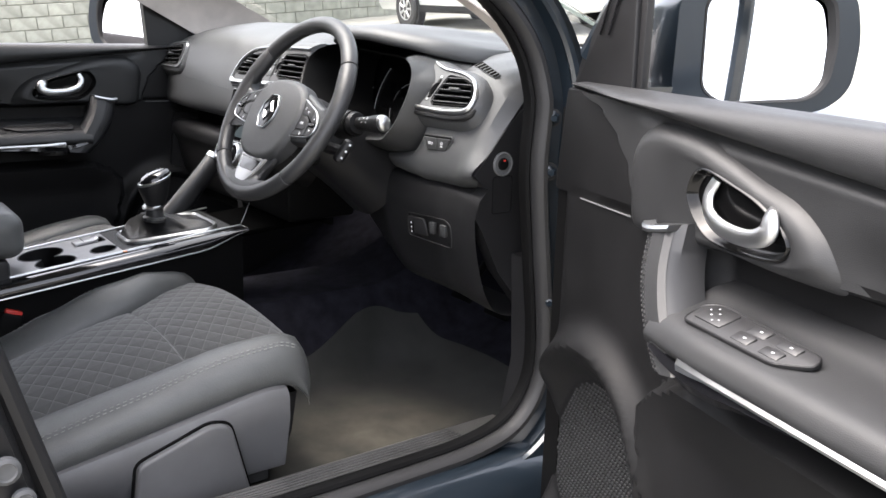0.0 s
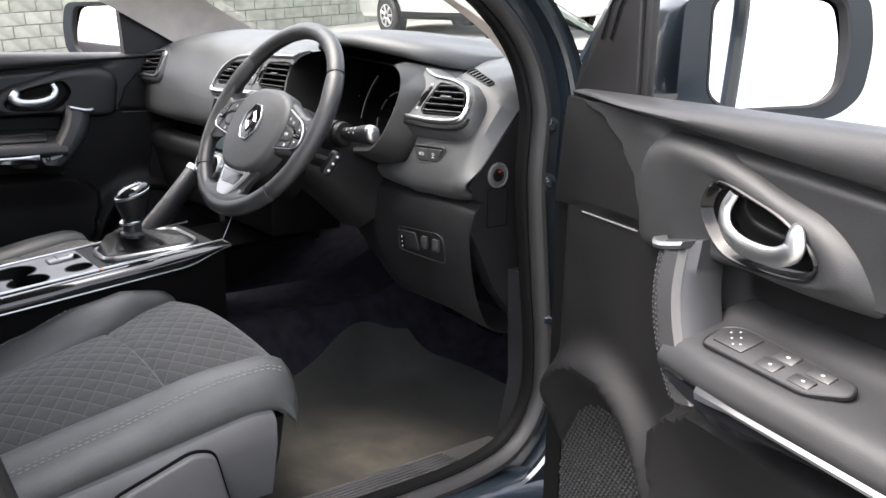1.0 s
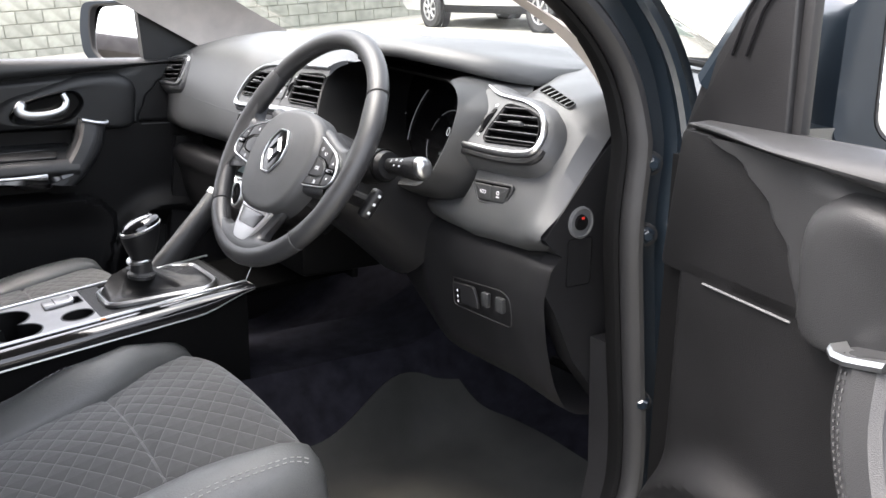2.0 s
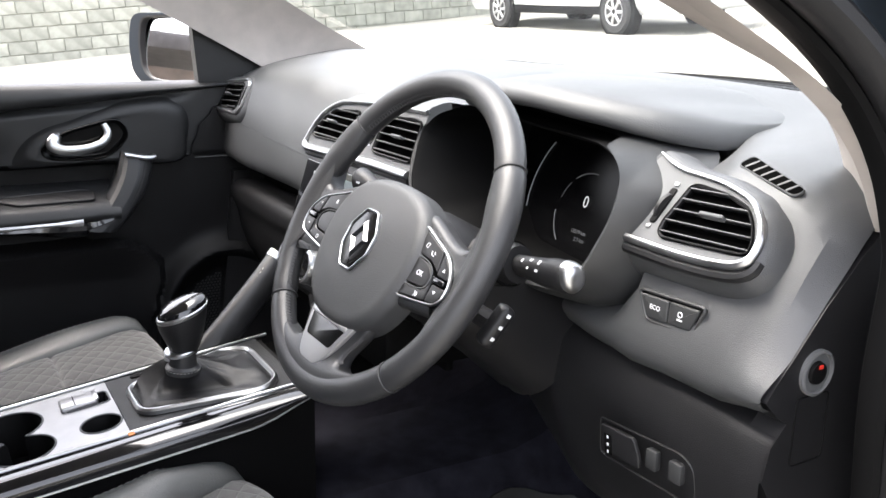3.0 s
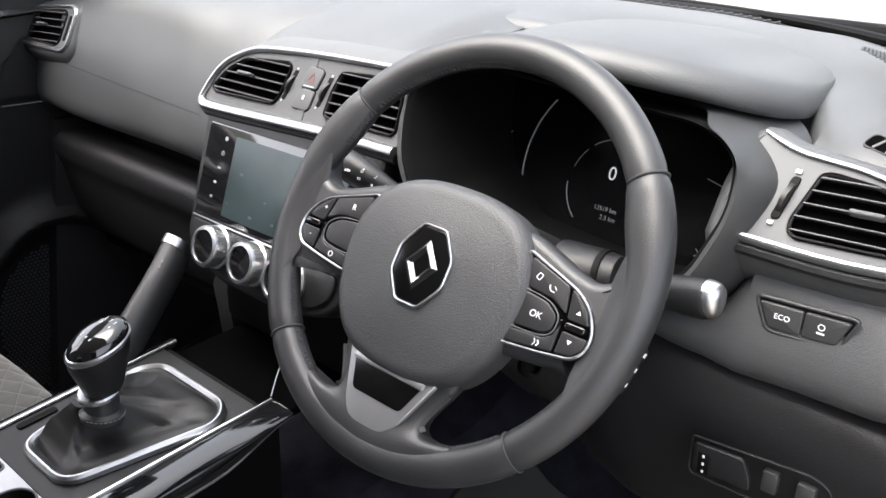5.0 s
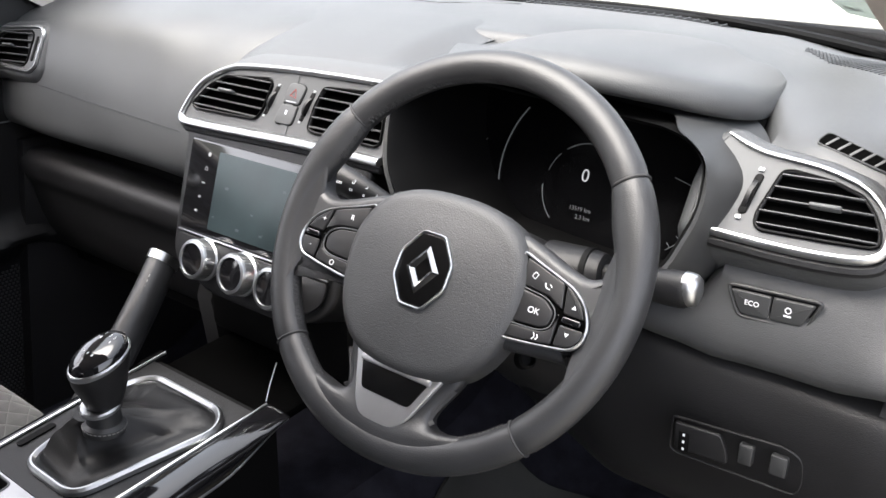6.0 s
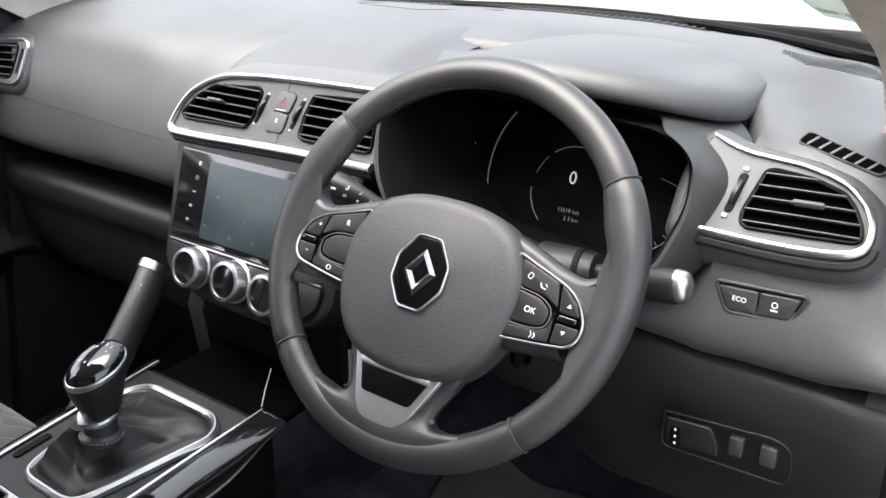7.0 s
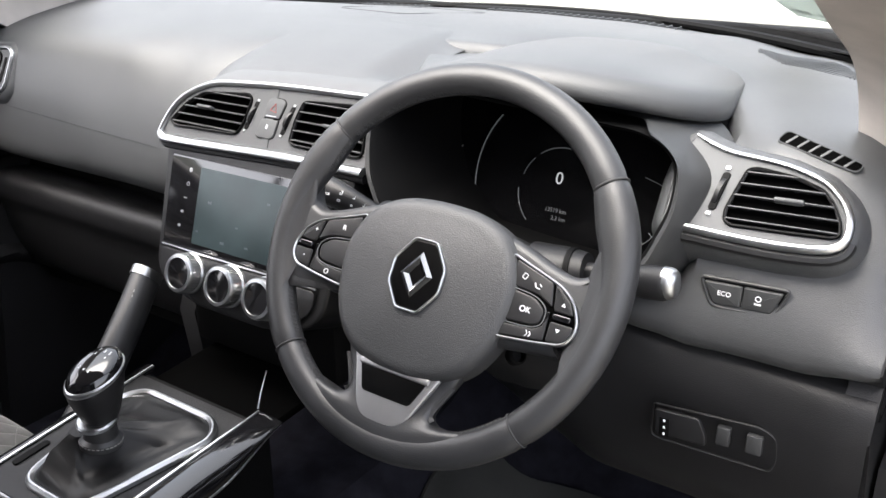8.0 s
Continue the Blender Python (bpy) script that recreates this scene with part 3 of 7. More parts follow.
# side spokes: leather runs over from the rim round each switch panel
for sx in (-1, 1):
    def sided(half):
        p = [(sx * x, y) for x, y in half]
        return p if sum(p[i - 1][0] * p[i][1] - p[i][0] * p[i - 1][1] for i in range(len(p))) > 0 else p[::-1]

    out = fillet(sided([(0.060, 0.036), (0.082, 0.0295), (0.108, 0.0195), (0.128, 0.0150), (0.141, 0.0220), (0.148, 0.042), (0.155, 0.055), (0.152, -0.066), (0.146, -0.064), (0.1430, -0.058), (0.136, -0.0500), (0.118, -0.0505), (0.080, -0.0550), (0.060, -0.057)]), 0.010, 4)
    spoke = part("side_spoke", xform(slab(out, 0.020, 0.008, 0.0, 5), pose(0, 0, -0.0145)), LEATHER, wheel, angle=50)
    web = []
    for a in lin(radians(-27), radians(21), 18):
        c = Vector((sx * math.cos(a), math.sin(a), 0))
        k = 1 - abs((a - radians(-3)) / radians(24)) ** 3  # it runs out along the rim
        web.append([c * (0.157 - (0.157 - rr) * k) + Vector((0, 0, 0.0125 - (0.0125 - zz) * k)) for rr, zz in ((0.137, 0.0030), (0.1400, 0.0056), (0.1440, 0.0062), (0.1480, 0.0078), (0.1525, 0.0104), (0.1570, 0.0125))])
    part("spoke_web", loft(web, closed=False), LEATHER, spoke, angle=60)
    pan = fillet(sided([(0.072, 0.0225), (0.084, 0.0180), (0.106, 0.0110), (0.122, 0.0055), (0.1345, -0.0040), (0.1420, -0.0190), (0.1415, -0.0310), (0.1340, -0.0400), (0.110, -0.0440), (0.076, -0.0480)]), 0.007, 4)
    PM = pose(0, 0, 0.0045)
    part("switch_plate", xform(slab(pan, 0.0030, 0.0010), PM), VOID, spoke)
    part("switch_rim", xform(frame_ring(pan, 0.0022, 0.0052, 0.0009), PM), CHROME, spoke, "thin satin chrome rim")
    part("switch_skirt", xform(frame_ring([(x * 1.012, y - 0.0012) for x, y in pan], 0.003, 0.010, 0.001), pose(0, -0.001, -0.0065)), BLACK, spoke)

    def key(pts, h=0.0046, r=0.002):
        return xform(slab(fillet(sided(pts), r, 3), h, 0.0011), PM)

    # the middle key lies in a rounded loop, the outer rocker in the panel's end
    keys = [((0.078, 0.0172), (0.1130, 0.0064), (0.1175, -0.0125), (0.104, -0.0060), (0.078, -0.0035)),
            ((0.078, -0.0062), (0.102, -0.0090), (0.1125, -0.0165), (0.1110, -0.0270), (0.106, -0.0300), (0.078, -0.0320)),
            ((0.078, -0.0348), (0.107, -0.0328), (0.1138, -0.0285), (0.1165, -0.0150), (0.1175, -0.0395), (0.078, -0.0448)),
            ((0.1155, 0.0058), (0.1210, 0.0032), (0.1320, -0.0058), (0.1365, -0.0150), (0.1195, -0.0150)),
            ((0.1205, -0.0165), (0.1360, -0.0165), (0.1360, -0.0215), (0.1205, -0.0215)),
            ((0.1196, -0.0230), (0.1390, -0.0230), (0.1385, -0.0300), (0.1325, -0.0372), (0.1196, -0.0392))]
    for i, kp in enumerate(keys):
        part("key", key(kp, 0.0046 if i != 4 else 0.0068, 0.0022 if i != 1 else 0.004), SWITCH if i != 4 else GLOSS, spoke)
    loop = [(sx * x, y, 0.0091) for x, y in ((0.078, -0.0050), (0.100, -0.0074), (0.1105, -0.0125), (0.1140, -0.0185), (0.1130, -0.0265), (0.1080, -0.0308), (0.098, -0.0328), (0.078, -0.0334))]
    part("key_line", tube(spline(loop, 5), 0.0006, 5), SATIN, spoke)
    KM = 0.0093
    marks = [("O", (-0.098, -0.0385)), ("R", (-0.093, 0.0035)), ("+", (-0.122, -0.0045)), ("-", (-0.127, -0.0290))] if sx < 0 else [("OK", (0.0965, -0.0200))]
    for ch, at in marks:
        writing(ch, 0.0068, spoke, pose(*at, KM), WHITE)
    if sx > 0:
        for (x, y, up) in ((0.1265, -0.0085, 1), (0.1275, -0.0290, -1)):
            part("arrow", xform(slab([(-0.0019, -0.0013 * up), (0.0019, -0.0013 * up), (0.0, 0.0017 * up)][::up], 0.0005, 0.0001), pose(x, y, KM - 0.0004)), WHITE, spoke)
        part("symbol", xform(frame_ring(fillet([(-0.0020, -0.0024), (0.0020, -0.0024), (0.0020, 0.0024), (-0.0020, 0.0024)], 0.001, 2), 0.0005, 0.0004, 0.0001), pose(0.0885, 0.0055, KM - 0.0003, 0, 0, -25)), WHITE, spoke)
        part("symbol", xform(join(tube(spline([(-0.003, 0.002, 0), (-0.0015, -0.0012, 0), (0.002, -0.002, 0)], 4), 0.0005, 4), tube([(0.001, 0.002, 0), (0.003, 0.0, 0)], 0.0004, 4)), pose(0.1015, 0.0005, KM)), WHITE, spoke)
        part("symbol", xform(join(tube(spline([(-0.002, 0.0025, 0), (-0.0006, 0.0, 0), (-0.002, -0.0025, 0)], 4), 0.0004, 4), tube(spline([(0.001, 0.002, 0), (0.0022, 0.0, 0), (0.001, -0.002, 0)], 4), 0.0006, 4)), pose(0.1045, -0.0375, KM)), WHITE, spoke)
# lower spoke with a bright U-shaped trim round a gloss black window
LOW = [(-0.080, 0.058, 0.0040, 0.0), (-0.092, 0.056, 0.0042, 0.0), (-0.102, 0.0515, 0.0045, 0.0), (-0.111, 0.0465, 0.0052, 0.02), (-0.119, 0.0430, 0.0062, 0.08), (-0.126, 0.0415, 0.0074, 0.2), (-0.132, 0.0430, 0.0086, 0.4), (-0.137, 0.0480, 0.0098, 0.62), (-0.141, 0.0560, 0.0108, 0.8), (-0.145, 0.0680, 0.0116, 0.95), (-0.150, 0.0800, 0.0122, 1.0), (-0.158, 0.0860, 0.0110, 1.0)]
rings = []
for y, w, z, bend in LOW:  # along the spoke: half width, height of the top, and how far it follows the rim's curve
    ring = []
    for b in lin(0, 2 * math.pi, 41)[:-1]:
        cb, sb = math.cos(b), math.sin(b)
        x = w * math.copysign(abs(cb) ** 0.55, cb)
        zz = -0.005 + (z + 0.005) * abs(sb) ** 0.42 if sb > 0 else -0.005 - 0.010 * abs(sb) ** 0.5
        ring.append((x, y + bend * (0.150 - math.sqrt(0.150 ** 2 - x * x)), zz))
    rings.append(ring)
spoke = part("lower_spoke", loft(rings), LEATHER, wheel, angle=60)
TRIM = pose(0, -0.120, 0.0045, -5, 0, 0) @ pose(0, 0.120, 0, 0, 0, 0)
u_out = fillet(both_sides([(0.0440, -0.094), (0.0265, -0.1350), (0.0160, -0.1465)]), [0.002, 0.010, 0.010, 0.010, 0.010, 0.002], 4)
part("spoke_trim", xform(slab(u_out, 0.005, 0.002), TRIM), SILVER, spoke, "satin metal U-shaped trim")
part("spoke_window", xform(slab(fillet(both_sides([(0.0350, -0.0985), (0.0240, -0.1245)]), 0.004, 4), 0.0016, 0.0006), TRIM @ pose(0, 0, 0.0041)), PIANO, spoke, "gloss black inset")
part("upper_bar", xform(box(0.070, 0.006, 0.0045, (0, -0.1005, 0.0050), 0.0018, 2), TRIM), SILVER, spoke, "satin metal cross bar")
for c0, side in ((0, -1), (0, 1)):
    bms = []
    line = spline([(side * 0.0535, -0.0985, 0.0015), (side * 0.0470, -0.1105, 0.0018), (side * 0.0425, -0.1200, 0.0022), (side * 0.0415, -0.1260, 0.0025), (side * 0.0450, -0.1290, 0.0030)], 8)
    for p, q in zip(line, line[1:]):
        n = Vector((q.y - p.y, p.x - q.x, 0)).normalized() * 0.0018
        bms.append(tube([p + n, q - n + Vector((0, 0, -0.002))], 0.0006, 4))
        bms.append(tube([q + n, p - n + Vector((0, 0, -0.002))], 0.0006, 4))
    part("spoke_stitching", join(*bms), THREAD, spoke)

# ---- steering column and stalks ----
column = thing("steering_column", "black plastic steering column cowl with two stalks", "steering column", m=COLUMN)
rings = []
for z, rx, ry, dy in ((-0.035, 0.046, 0.044, -0.006), (-0.05, 0.056, 0.052, -0.008), (-0.10, 0.064, 0.056, -0.010), (-0.17, 0.066, 0.062, -0.014), (-0.24, 0.066, 0.07, -0.02)):
    rings.append([(rx * math.cos(a) * (1 + 0.1 * abs(math.sin(2 * a))), dy + ry * math.sin(a) * (1 + 0.1 * abs(math.sin(2 * a))), z) for a in lin(0, 2 * math.pi, 33)[:-1]])
part("cowl", loft(rings), HARD, column)
part("hub", xform(lathe([(0.040, 0), (0.043, 0.02), (0.032, 0.028)], 24), pose(0, -0.02, -0.04)), BLACK, column)
part("fixing_hole", xform(lathe([(0.0085, 0), (0.0085, 0.008), (0.0065, 0.010), (0.0055, 0.004), (0.002, 0.004)], 18), pose(0.066, -0.062, -0.062, -15, 50, 0)), BLACK, column)
for sx in (-1, 1):
    line = [(0.055, 0.018, -0.084), (0.090, 0.023, -0.083), (0.105, 0.025, -0.082), (0.140, 0.027, -0.081), (0.164, 0.029, -0.080), (0.180, 0.030, -0.079)] if sx > 0 else [(-0.055, 0.018, -0.062), (-0.090, 0.028, -0.060), (-0.105, 0.033, -0.058), (-0.140, 0.041, -0.056), (-0.168, 0.047, -0.054), (-0.184, 0.050, -0.053)]
    line = [Vector(p) for p in line]
    part("stalk_boot", tube(line[:3], lambda f: 0.026 - 0.008 * f, 18), HARD, column)
    part("boot_ring", tube([line[1], line[1].lerp(line[2], 0.35)], 0.0225, 18), BLACK, column)
    stalk = part("stalk", tube(spline(line[2:], 5), lambda f: 0.0100 + 0.0055 * min(1, f * 1.7) - 0.0035 * max(0, f - 0.86) / 0.14, 18, flat=0.86), HARD, column, "black plastic switch stalk")
    if sx > 0:
        part("stalk_tip", tube([line[-1] + Vector((d, 0.0007, 0)) for d in (-0.008, -0.003, 0.001, 0.004, 0.006)], lambda f: 0.0148 * math.sqrt(max(0.12, 1 - f ** 3)), 18, flat=0.86), CHROME, stalk, "bright metal end cap")
    # printed symbols run along the side that faces the driver
    for i, (f, w, h, dy) in enumerate((a, 0.7 * b, 0.7 * c, d) for a, b, c, d in ((0.18, 0.003, 0.005, 0.003), (0.34, 0.004, 0.004, 0.005), (0.34, 0.003, 0.003, -0.003), (0.52, 0.004, 0.006, 0.004), (0.53, 0.005, 0.003, -0.004), (0.72, 0.006, 0.003, 0.005), (0.72, 0.009, 0.0028, -0.003))):
        if sx > 0 and i > 4:
            continue
        p = line[2].lerp(line[-1], f)
        r = 0.0100 + 0.0055 * min(1, f * 1.7)
        part("print", xform(frame_ring([(-w / 2, -h / 2), (w / 2, -h / 2), (w / 2, h / 2), (-w / 2, h / 2)], 0.0008, 0.0004, 0.0001), pose(p.x, p.y + dy, p.z + 0.86 * r * math.sqrt(max(0.1, 1 - (dy / r) ** 2)) + 0.0001, -math.degrees(dy / r) * 0.9, 0, 0)), WHITE, stalk)
sat = part("remote_pod", box(0.017, 0.042, 0.016, (0.142, -0.036, -0.056), 0.006, 3, (0, 0, -14)), HARD, column, "small black remote pod with white marks")
part("pod_arm", tube([(0.06, -0.030, -0.075), (0.140, -0.036, -0.062)], 0.010, 10), HARD, sat)
for i in range(3):
    part("print", box(0.001, 0.0036, 0.0042, (0.1475 + 0.0030 * i, -0.048 + 0.0120 * i, -0.055), 0.0003, 1, (0, 0, -14)), WHITE, sat)



# ---- dashboard ----
dash = thing("dashboard", "dark grey soft-grained car dashboard with satin chrome vents", "dashboard")
PROFILE = [  # x, then (y, z): foot of glass, top, crown, shoulder, upper face, crease, lower edge, tuck
    (-0.69, 0.56, 1.093, 0.44, 1.142, 0.31, 1.128, 0.205, 1.098, 0.165, 1.055, 0.150, 0.98, 0.152, 0.932, 0.21, 0.915),
    (-0.55, 0.70, 1.099, 0.46, 1.143, 0.31, 1.138, 0.19, 1.108, 0.155, 1.055, 0.140, 0.98, 0.146, 0.930, 0.21, 0.912),
    (-0.30, 0.84, 1.104, 0.50, 1.143, 0.31, 1.142, 0.20, 1.118, 0.158, 1.06, 0.138, 0.98, 0.146, 0.932, 0.21, 0.912),
    (-0.17, 0.87, 1.106, 0.50, 1.144, 0.32, 1.141, 0.22, 1.118, 0.165, 1.06, 0.138, 0.98, 0.146, 0.93, 0.21, 0.91),
    (0.0, 0.885, 1.106, 0.50, 1.145, 0.34, 1.142, 0.25, 1.122, 0.20, 1.06, 0.18, 0.98, 0.18, 0.92, 0.22, 0.90),
    (0.14, 0.875, 1.104, 0.50, 1.145, 0.36, 1.140, 0.32, 1.115, 0.315, 0.962, 0.205, 0.934, 0.20, 0.92, 0.23, 0.90),
    (0.33, 0.82, 1.100, 0.50, 1.140, 0.40, 1.132, 0.36, 1.105, 0.345, 0.950, 0.200, 0.930, 0.190, 0.915, 0.22, 0.89),
    (0.485, 0.735, 1.094, 0.50, 1.118, 0.385, 1.110, 0.33, 1.090, 0.32, 0.968, 0.182, 0.941, 0.172, 0.908, 0.22, 0.89),
    (0.515, 0.71, 1.095, 0.50, 1.117, 0.365, 1.108, 0.275, 1.088, 0.215, 1.045, 0.176, 0.975, 0.168, 0.908, 0.22, 0.89),
    (0.56, 0.66, 1.090, 0.48, 1.113, 0.35, 1.104, 0.243, 1.088, 0.205, 1.03, 0.172, 0.97, 0.168, 0.910, 0.22, 0.89),
    (0.62, 0.60, 1.097, 0.46, 1.102, 0.36, 1.095, 0.242, 1.081, 0.212, 1.03, 0.172, 0.97, 0.162, 0.914, 0.215, 0.89),
    (0.665, 0.56, 1.095, 0.44, 1.094, 0.36, 1.088, 0.250, 1.070, 0.205, 1.03, 0.172, 0.972, 0.150, 0.926, 0.205, 0.900),
    (0.686, 0.52, 1.080, 0.42, 1.086, 0.36, 1.082, 0.276, 1.068, 0.227, 1.02, 0.178, 0.962, 0.147, 0.932, 0.195, 0.910),
]


def dash_ring(x):
    v = lerp(PROFILE, x)
    return [Vector((x, y, z)) for y, z in zip(v[::2], v[1::2])]


def dash_face(x, z):
    """Where the front face of the dash lies at a height."""
    r = spline(dash_ring(x), 8)
    for a, b in zip(r[24:], r[25:]):
        if b.z <= z <= a.z:
            return a.lerp(b, (a.z - z) / max(1e-6, a.z - b.z)).y
    return r[40].y


body = part("dash_skin", loft([spline(dash_ring(x), 6) for x in lin(-0.69, 0.686, 90)], closed=False), SKIN, dash, "grained soft dash skin")
part("dash_end", loft([[Vector((x, y, z)) for y, z in ((0.211, 1.0), (0.246, 1.035), (0.282, 1.066), (0.36, 1.075), (0.40, 1.06), (0.40, 0.66), (0.265, 0.70), (0.207, 0.77), (0.172, 0.84), (0.158, 0.862), (0.164, 0.890), (0.180, 0.908), (0.168, 0.916), (0.153, 0.931), (0.166, 0.948), (0.184, 0.968))] for x in (0.66, 0.6875)]), HARD, dash)
lk = part("airbag_switch", xform(lathe([(0.0195, 0), (0.0195, 0.003), (0.0170, 0.004), (0.0165, 0.001), (0.002, 0.001)], 26), pose(0.6875, 0.207, 0.947, 0, 90, 0)), SATIN, dash, "round key switch with red mark")
part("switch_barrel", xform(lathe([(0.010, 0), (0.009, 0.0035), (0.002, 0.004)], 18), pose(0.688, 0.207, 0.947, 0, 90, 0)), BLACK, lk)
part("red_mark", box(0.001, 0.004, 0.003, (0.6925, 0.207, 0.953), 0), RED, lk)
part("end_flap", xform(frame_ring(fillet([(-0.02, -0.06), (0.02, -0.06), (0.02, 0.0), (-0.02, 0.0)], 0.006, 3), 0.0012, 0.001, 0.0003), face_pose((0.6875, 0.208, 0.928), (0, 1, 0), (0, 0, 1))), BLACK, dash)

# satin cover above the middle vents, and the panel with their chrome outline
MID_Y, MID_Z, SLOPE = 0.117, 1.031, 0.42
MID = face_pose((0.005, MID_Y, MID_Z), (1, 0, 0), (0, SLOPE, 1))
MID_TOP = [(-0.159, -0.001), (-0.150, 0.021), (-0.136, 0.040), (-0.1178, 0.0525), (-0.093, 0.0630), (-0.062, 0.0690), (0.0287, 0.0745), (0.145, 0.0765), (0.160, 0.0765)]
MID_LOW = [(-0.159, -0.001), (-0.154, -0.0075), (-0.142, -0.0095), (-0.09, -0.0085), (-0.04, -0.0065), (0.068, -0.0030), (0.168, -0.0030)]


def mid_top(x):
    """Upper edge of the vent panel, along its own plane."""
    for (a, b), (c, d) in zip(MID_TOP, MID_TOP[1:]):
        if x <= c:
            return b + (d - b) * max(0, (x - a) / (c - a))
    return MID_TOP[-1][1]


hood_mid, bridge = [], []
UPZ, UPY = 1 / math.sqrt(1 + SLOPE ** 2), SLOPE / math.sqrt(1 + SLOPE ** 2)
for x in lin(-0.128, 0.158, 28):
    t = mid_top(x)
    yt, zt = MID_Y + t * UPY, MID_Z + t * UPZ
    k = min(1.0, (x + 0.128) / 0.05)
    hood_mid.append([Vector((x + 0.005, y, z)) for y, z in ((yt + 0.014, zt - 0.012), (yt - 0.001, zt + 0.0005), (yt + 0.008, zt + 0.003 + 0.003 * k), (yt + 0.022, zt + 0.005 + 0.005 * k), (yt + 0.034, zt + 0.005 + 0.006 * k), (yt + 0.036, zt - 0.006))])
    # behind a thin joint the grained skin rolls up to the dash top
    end = next(a.lerp(b, (a.y - 0.37) / max(1e-6, a.y - b.y)) for a, b in zip(spline(dash_ring(x + 0.005), 8), spline(dash_ring(x + 0.005), 8)[1:]) if b.y <= 0.37 <= a.y)
    y0, z0 = yt + 0.0355, zt + 0.004 + 0.006 * k
    dip = 0.012 * smooth_step(0.10, 0.158, x)  # runs in under the instrument hood
    bridge.append([Vector((x + 0.005, y0 + 0.001, z0 - 0.012))] + [Vector((x + 0.005, y0 + (end.y - y0) * f, z0 + (end.z + 0.0012 - z0) * math.sin(math.pi / 2 * f) ** 0.85 - dip * min(1, 8 * f))) for f in (0, 0.03, 0.08, 0.16, 0.28, 0.42, 0.6, 0.8, 1.0)])
part("vent_hood", loft(hood_mid), SATIN, dash, "satin grey cover above the middle vents")
part("dash_bridge", loft(bridge, closed=False), SKIN, dash, "grained skin behind the vents", 60)
LV = fillet([(-0.138, 0.0075), (-0.0290, 0.0105), (-0.0205, 0.0240), (-0.0140, 0.0550), (-0.0210, 0.0610), (-0.0960, 0.0550), (-0.1236, 0.0390), (-0.1455, 0.0140)], 0.007, 3)
RV = fillet([(0.0545, 0.0130), (0.0640, 0.0105), (0.1560, 0.0105), (0.1620, 0.0150), (0.1570, 0.0600), (0.150, 0.0645), (0.1300, 0.0660), (0.0650, 0.0625), (0.0570, 0.0390)], 0.006, 3)
panel_o = [(x, y + 0.002) for x, y in MID_LOW if x < 0.018] + [(0.018, -0.002), (0.018, 0.0735)] + [(x, y - 0.001) for x, y in MID_TOP[::-1] if x < 0.018]
vent_mod = part("middle_vents", xform(holed(panel_o, LV, 0.03, 0.0008), MID @ pose(0, 0, -0.032)), SATIN, dash, "satin grey vent surround")
part("right_surround", xform(holed([(0.018, -0.002), (0.168, -0.001), (0.160, 0.0740), (0.145, 0.0755), (0.018, 0.0735)], RV, 0.03, 0.0008), MID @ pose(0, 0, -0.032)), SATIN, vent_mod)
part("joint_strip", xform(box(0.012, 0.070, 0.002, (0.018, 0.0360, -0.002), 0.0005, 1), MID), SATIN, vent_mod)
# the chrome runs along the top, round the left corner and broadens into a ledge below
line = [Vector((x, y, 0)) for x, y in (MID_TOP[::-1] + MID_LOW[1:])]
line = spline(line, 5)
part("chrome_frame", xform(tube([(p.x, p.y, 0.0) for p in line], lambda f: 0.0034 + 0.0030 * smooth_step(0.55, 0.66, f), 12, flat=0.8), MID), CHROME, vent_mod, "satin chrome outline")
part("ledge_underside", xform(tube([(p.x, p.y - 0.0065, -0.006) for p in line[int(len(line) * 0.60):]], 0.0055, 8), MID), HARD, vent_mod)


def vent(parent, m, outline, n, at, tilt=0.0):
    """An air vent on a panel: a dark well, cross slats that fall by tilt to the right, and a tab at a place."""
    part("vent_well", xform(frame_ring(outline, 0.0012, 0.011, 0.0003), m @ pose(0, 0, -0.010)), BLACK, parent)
    # shallow backing in unlit black: the duct's deep shade is in its colour
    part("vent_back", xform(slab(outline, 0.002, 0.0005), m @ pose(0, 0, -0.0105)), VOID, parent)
    part("vent_frame", xform(frame_ring(outline, 0.0025, 0.004, 0.001), m @ pose(0, 0, -0.004)), HARD, parent)
    ys = [p[1] - tilt * p[0] for p in outline]
    y0, y1 = min(ys), max(ys)
    for i in range(n):
        y = y0 + (y1 - y0) * (i + 0.55) / (n + 0.1)
        xs = []
        for (ax, ay), (bx, by) in zip(outline, outline[1:] + outline[:1]):
            d0, d1 = ay - tilt * ax - y, by - tilt * bx - y
            if d0 * d1 < 0:
                xs.append(ax + (bx - ax) * d0 / (d0 - d1))
        if len(xs) < 2 or max(xs) - min(xs) < 0.01:
            continue
        w, c = max(xs) - min(xs) - 0.003, (max(xs) + min(xs)) / 2
        slat = part("slat", xform(box(w, 0.0085, 0.0020, bevel=0.0008), m @ pose(c, y + tilt * c + 0.0010, -0.004, 0, 0, math.degrees(math.atan(tilt))) @ pose(0, 0, 0, 98, 0, 0)), SLAT, parent)
        # a pale strip stands in for the highlight along the leading edge
        part("slat_highlight", xform(box(w - 0.002, 0.0012, 0.0012, bevel=0.0004), m @ pose(c, y + tilt * c + 0.0006, 0.0004, 0, 0, math.degrees(math.atan(tilt)))), SATIN, slat)
    part("vent_tab", xform(box(0.025, 0.0036, 0.008, bevel=0.0015, seg=3), m @ pose(at[0], at[1], 0.005, -8, 0, math.degrees(math.atan(tilt)))), SATIN, parent, "satin slider tab")


